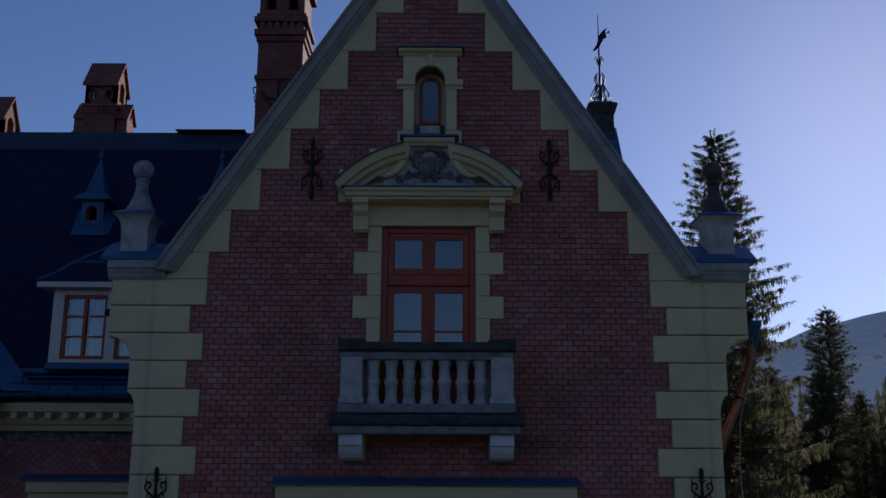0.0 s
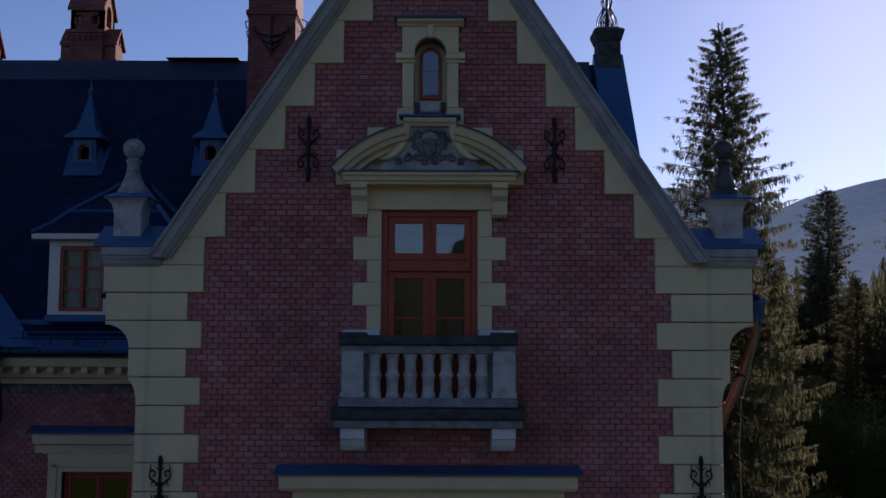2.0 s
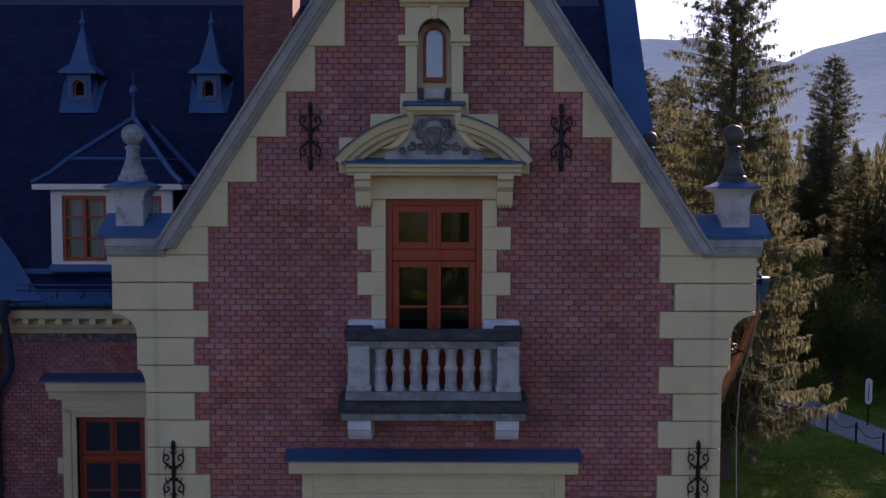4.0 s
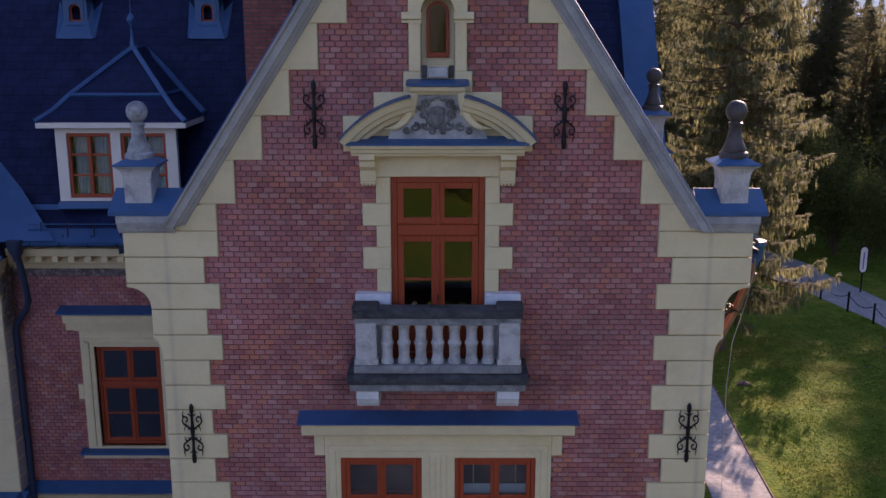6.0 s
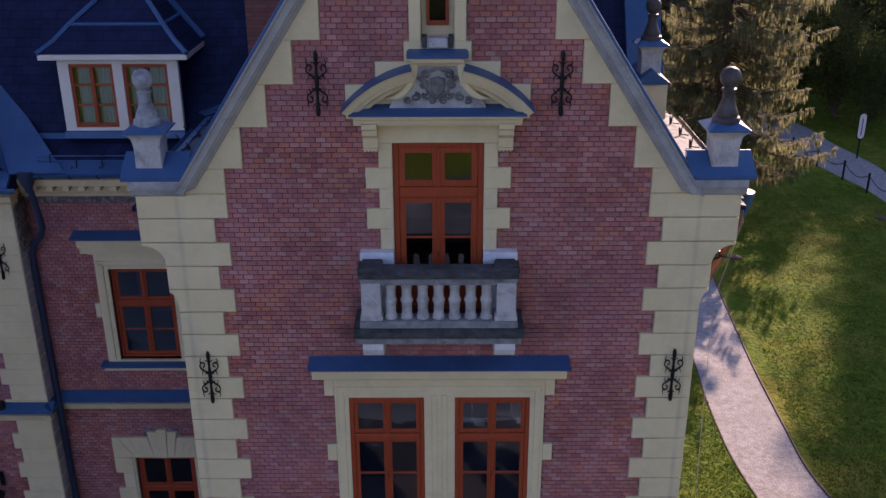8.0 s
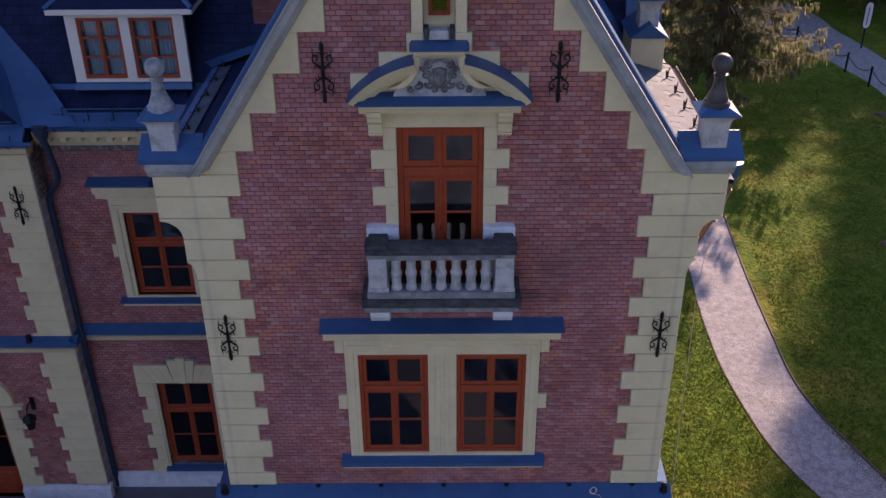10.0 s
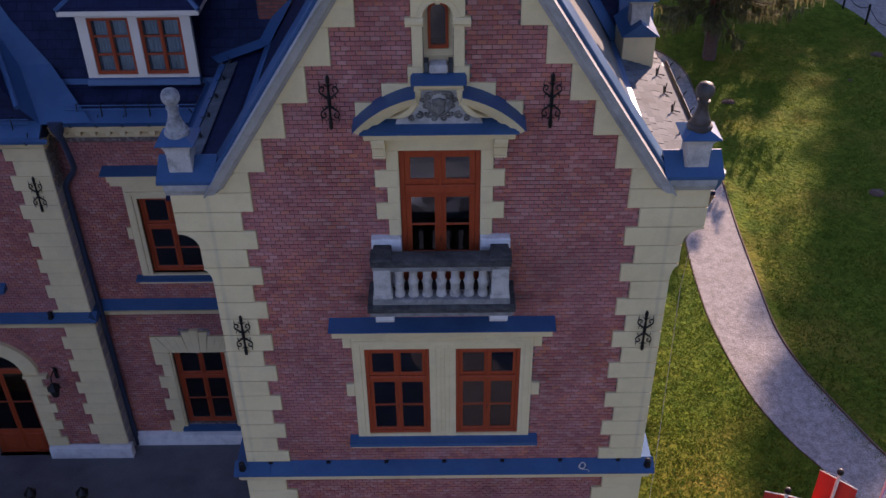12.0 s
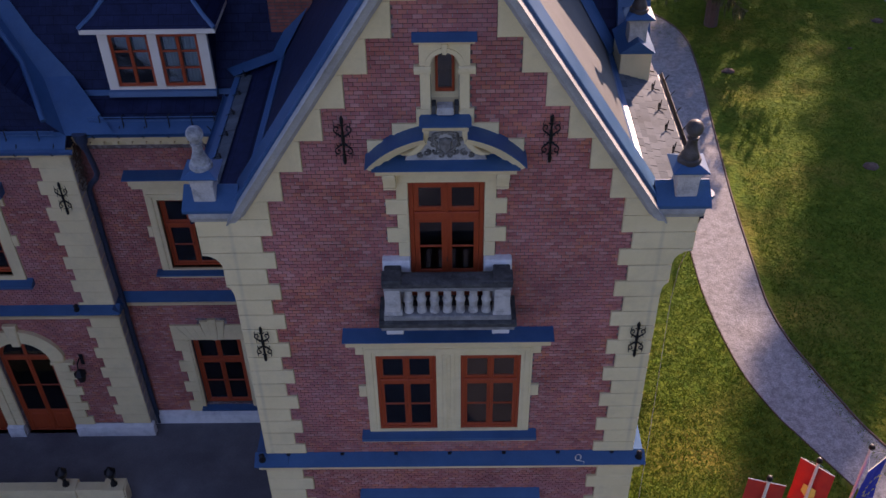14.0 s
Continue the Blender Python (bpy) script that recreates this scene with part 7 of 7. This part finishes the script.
    return trunk, MB().add(cv, cf)


def tree(name, x, y, trunk_me, crown_me, scale, turn, label, group):
    t = thing(name, (x, y, GZ - 0.05), label, "tree", group)
    share("trunk", trunk_me, t), share("crown", crown_me, t)
    t.matrix_world = Matrix.Translation((x, y, GZ - 0.05)) @ pose(0, 0, 0, 0, 0, turn) @ Matrix.Diagonal((scale, scale, scale, 1))
    return t


ta, ca = spruce_meshes(26.4, 5.6, 3, 540, 3.5, 0.11, 1.0, 0.66)
big = tree("spruce", 13.15, 31.9, ta.mesh("trunk", BARK, True, False), ca.mesh("crown", NEEDLES, False, False), 1.0, 30, "tall open old spruce with drooping twigs", "spruces beside the house")
tb, cb = spruce_meshes(22.0, 5.8, 8, 460, 2.6, 0.02, 1.35, 0.62)
tbm, cbm = tb.mesh("trunk", BARK, True, False), cb.mesh("crown", NEEDLES, False, False)
# the last three are added to shade the lawn, two of them out of view
for x, y, s, t in ((40, 87.6, 1.24, 0), (42.5, 66, 0.86, 70), (12.8, 50, 0.97, 140), (24.0, 68, 0.80, 200), (33.5, 55, 0.72, 20), (19.5, 62, 0.85, 300), (43, 60, 0.9, 110), (50, 72, 1.0, 10), (40, 46, 0.8, 250), (21, 76, 1.08, 95), (27, 78, 0.75, 215), (33, 76, 0.68, 160), (8, 72, 0.95, 60), (14, 58, 0.75, 190), (36, 80, 0.9, 15), (33, 85, 0.95, 250), (36.3, 58, 1.08, 40), (38.2, 63.5, 1.18, 120), (33.6, 66, 0.76, 330)):
    tree("spruce", x, y, tbm, cbm, s, t, "dense dark spruce behind the gravel drive", "spruces behind the drive")


def leafy_meshes(h, r, seed, n, leaf=0.16, mat_leaf=None):
    """A broadleaf tree or bush: forked limbs and a loose crown of small leaves in uneven clumps."""
    rnd = random.Random(seed)
    trunk = MB()
    cv, cf = [], []
    limbs = []
    for k in range(9):
        w, up = rnd.uniform(0, 6.28), rnd.uniform(0.45, 1.0)
        e = Vector((math.cos(w) * r * rnd.uniform(0.4, 0.95), math.sin(w) * r * rnd.uniform(0.4, 0.95), h * up))
        mid = Vector((e.x * 0.35, e.y * 0.35, h * up * 0.55))
        trunk.tube([(0, 0, 0), mid * 0.5, mid, e], [0.13 * h / 8, 0.09 * h / 8, 0.05 * h / 8, 0.015], 5, False)
        limbs += [mid.lerp(e, 0.5), e, mid]
    for k in range(n):
        c = rnd.choice(limbs)
        p = c + Vector((rnd.gauss(0, 1), rnd.gauss(0, 1), rnd.gauss(0, 0.9))) * r * 0.24
        if p.z < 0.1:
            continue
        a = Vector((rnd.gauss(0, 1), rnd.gauss(0, 1), rnd.gauss(0, 1))).normalized() * leaf * rnd.uniform(0.6, 1.3)
        b = a.cross(Vector((rnd.gauss(0, 1), rnd.gauss(0, 1), rnd.gauss(0, 1)))).normalized() * leaf * 0.5
        o = len(cv)
        cv.extend([p - a, p + b, p + a, p - b])
        cf.append((o, o + 1, o + 2, o + 3))
    return trunk, MB().add(cv, cf)


tl_, cl_ = leafy_meshes(9.0, 3.2, 21, 16000, 0.1)
tlm, clm = tl_.mesh("trunk", BARK, True, False), cl_.mesh("crown", LEAVES, False, False)
for x, y, s, t in ((19.6, 49.5, 0.9, 0), (24.5, 55, 0.75, 90), (31, 51, 0.6, 40), (27.0, 48, 0.72, 170), (26.5, 51.5, 1.0, 60), (36, 56, 0.8, 20)):
    tree("leafy_tree", x, y, tlm, clm, s, t, "loose sunlit young broadleaf tree among the spruces", "broadleaf trees behind the drive")

# ---- far woods, hills ----


def hill_height(az):
    d = math.degrees(az)
    if d < 16:
        e = 9.1 - 0.15 * abs(d - 11)
    else:
        e = 7.9 + 0.24 * max(0.0, d - 19.5) - 0.12 * max(0.0, min(3.5, d - 16))
    if d > 32:
        e = 10.8 - 0.03 * (d - 32)
    if d < 0:
        e = max(5.0, 7.5 + 0.05 * d)
    return max(4.0, e) + 0.25 * math.sin(d * 0.9) + 0.12 * math.sin(d * 2.7 + 1)


hv, hf = [], []
NA, NR = 240, 14
for i in range(NA):
    az = 2 * math.pi * i / NA - math.pi
    top = math.tan(radians(hill_height(az))) * 900
    for j in range(NR + 1):
        t = j / NR
        rr = 260 + 640 * t
        zz = GZ - 1 + (top + 12) * t ** 1.6 * (1 + 0.06 * noise.noise((math.cos(az) * 9 * t, math.sin(az) * 9 * t, t * 4)))
        hv.append((math.sin(az) * rr, math.cos(az) * rr, zz))
for i in range(NA):
    k = (i + 1) % NA
    hf += [(i * (NR + 1) + j, k * (NR + 1) + j, k * (NR + 1) + j + 1, i * (NR + 1) + j + 1) for j in range(NR)]
near_faces = [f for f in hf if hv[f[0]][1] < -100]
structure("backdrop", MB().add(hv, [f for f in hf if hv[f[0]][1] >= -100]), HILL, "wooded hills on the horizon, haze painted in and glowing", "hills", True, False)
structure("hillside", MB().add(hv, near_faces), SOUTH_HILL, "sunlit grassy hillside facing the house", "hills", True, False)

wv, wf = [], []
rnd = random.Random(77)


def far_spruce(x, y, h, r):
    tiers = 15
    for k in range(tiers):
        f = k / tiers
        z0, z1 = GZ + h * (0.06 + 0.94 * f), GZ + h * (0.06 + 0.94 * min(1, f + 2.3 / tiers))
        rr = r * (1 - f) ** 0.85 * rnd.uniform(0.8, 1.15) + 0.12
        n = 11
        a0 = rnd.uniform(0, 6)
        for i in range(n):
            a = a0 + 6.283 * i / n
            q = rr * rnd.uniform(0.65, 1.15)
            o = len(wv)
            wv.extend([(x + math.cos(a - 0.14) * q * 0.75, y + math.sin(a - 0.14) * q * 0.75, z0 + h * 0.015), (x + math.cos(a) * q, y + math.sin(a) * q, z0 - h * 0.03 * rnd.random()),
                       (x + math.cos(a + 0.14) * q * 0.75, y + math.sin(a + 0.14) * q * 0.75, z0 + h * 0.015), (x, y, z1)])
            wf.extend([(o, o + 1, o + 3), (o + 1, o + 2, o + 3)])


for k in range(240):
    a = radians(rnd.uniform(8, 62))
    d = rnd.uniform(84, 150)
    far_spruce(math.sin(a) * d, math.cos(a) * d, rnd.uniform(15, 22), rnd.uniform(2.4, 3.8))
for k in range(150):
    a = radians(rnd.uniform(110, 250))
    d = rnd.uniform(70, 120)
    far_spruce(math.sin(a) * d, math.cos(a) * d, rnd.uniform(11, 18), rnd.uniform(2.4, 3.8))
tagged(part("far_woods", MB().add(wv, wf), NEEDLES, recalc=False), "dense dark spruce woods in the distance", "woods", "", "stuff")

# ---- stones on the lawn ----
rnd = random.Random(12)
for x, y, r in ((13.03, 27.1, 0.24), (21.6, 32.0, 0.24), (16.93, 19.3, 0.26), (19.3, 29.2, 0.09)):
    m = MB()
    ring = 9
    vs, fs = [], []
    for lv, (rr, zz) in enumerate(((1.0, -0.05), (1.05, 0.1), (0.8, 0.34), (0.42, 0.5))):
        for k in range(ring):
            a = 6.2832 * k / ring
            q = r * rr * rnd.uniform(0.82, 1.15)
            vs.append((math.cos(a) * q * 1.3, math.sin(a) * q, r * zz * rnd.uniform(0.85, 1.15)))
    for lv in range(3):
        fs += [(lv * ring + k, lv * ring + (k + 1) % ring, (lv + 1) * ring + (k + 1) % ring, (lv + 1) * ring + k) for k in range(ring)]
    fs.append(tuple(3 * ring + k for k in range(ring)))
    st = part("stone", m.add(vs, fs), BARK)
    st.location = (x, y, GZ)
    tagged(st, "low dark brown stone lying in the lawn", "stone", "stones on the lawn")

# ---- grass ----
gv, gf_ = [], []
rnd = random.Random(5)


def on_path(x, y):
    for line_l, line_r in ((path_l, path_r), (drive_l, drive_r)):
        for a, b in zip(range(len(line_l) - 1), range(1, len(line_l))):
            ya, yb = line_l[a].y, line_l[b].y
            if min(ya, yb) <= y <= max(ya, yb):
                if line_l[a].x - 0.05 < x < line_r[min(a, len(line_r) - 1)].x + 0.25:
                    return True
    return False


k = 0
while k < 120000:
    y = -3 + 40 * rnd.random() ** 1.5
    x = rnd.uniform(3.9, 12 + 0.42 * (y + 8))
    if on_path(x, y) or (x < 4.3 and y < 16):
        k += 1
        continue
    k += 1
    sc = 0.6 + 0.9 * abs(noise.noise((x * 0.5, y * 0.5, 0)))
    for b in range(2):
        w = rnd.uniform(0, 6.28)
        hh, lean = rnd.uniform(0.03, 0.075) * sc, rnd.uniform(0.02, 0.09)
        o = len(gv)
        px, py = x + rnd.uniform(-0.06, 0.06), y + rnd.uniform(-0.06, 0.06)
        cx_, sy_ = math.cos(w), math.sin(w)
        gv.extend([(px - sy_ * 0.016, py + cx_ * 0.016, GZ), (px + sy_ * 0.016, py - cx_ * 0.016, GZ), (px + cx_ * lean, py + sy_ * lean, GZ + hh)])
        gf_.append((o, o + 1, o + 2))
tagged(part("grass", MB().add(gv, gf_), GRASS, recalc=False), "short uneven green lawn grass", "grass", "", "stuff")

# ---- brick faces of the walls ----


def gable_limit(zm, x0, x1):
    lim = min(4.0, (17.0 - zm) / SL) if zm > 12.2 else 4.0
    return max(x0, -lim), min(x1, lim)


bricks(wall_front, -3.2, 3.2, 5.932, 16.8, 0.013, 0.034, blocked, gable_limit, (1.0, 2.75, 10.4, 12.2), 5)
bricks(wall_front, -3.2, 3.2, 5.53 - COURSE * 34, 5.53, -0.01, 0.034, blocked, None, None, 6)
bricks(wall_left, -8.22, -3.72, 0.95, 0.95 + COURSE * 126, RY + 0.013, RY + 0.034, rb, None, (-8.2, -7.1, 6.2, 8.5), 7)
bricks(wall_bay, -12.6, -8.2, 0.98, 0.98 + COURSE * 126, BY + 0.013, BY + 0.034, bb, None, (-10.1, -8.9, 1.0, 3.6), 8)
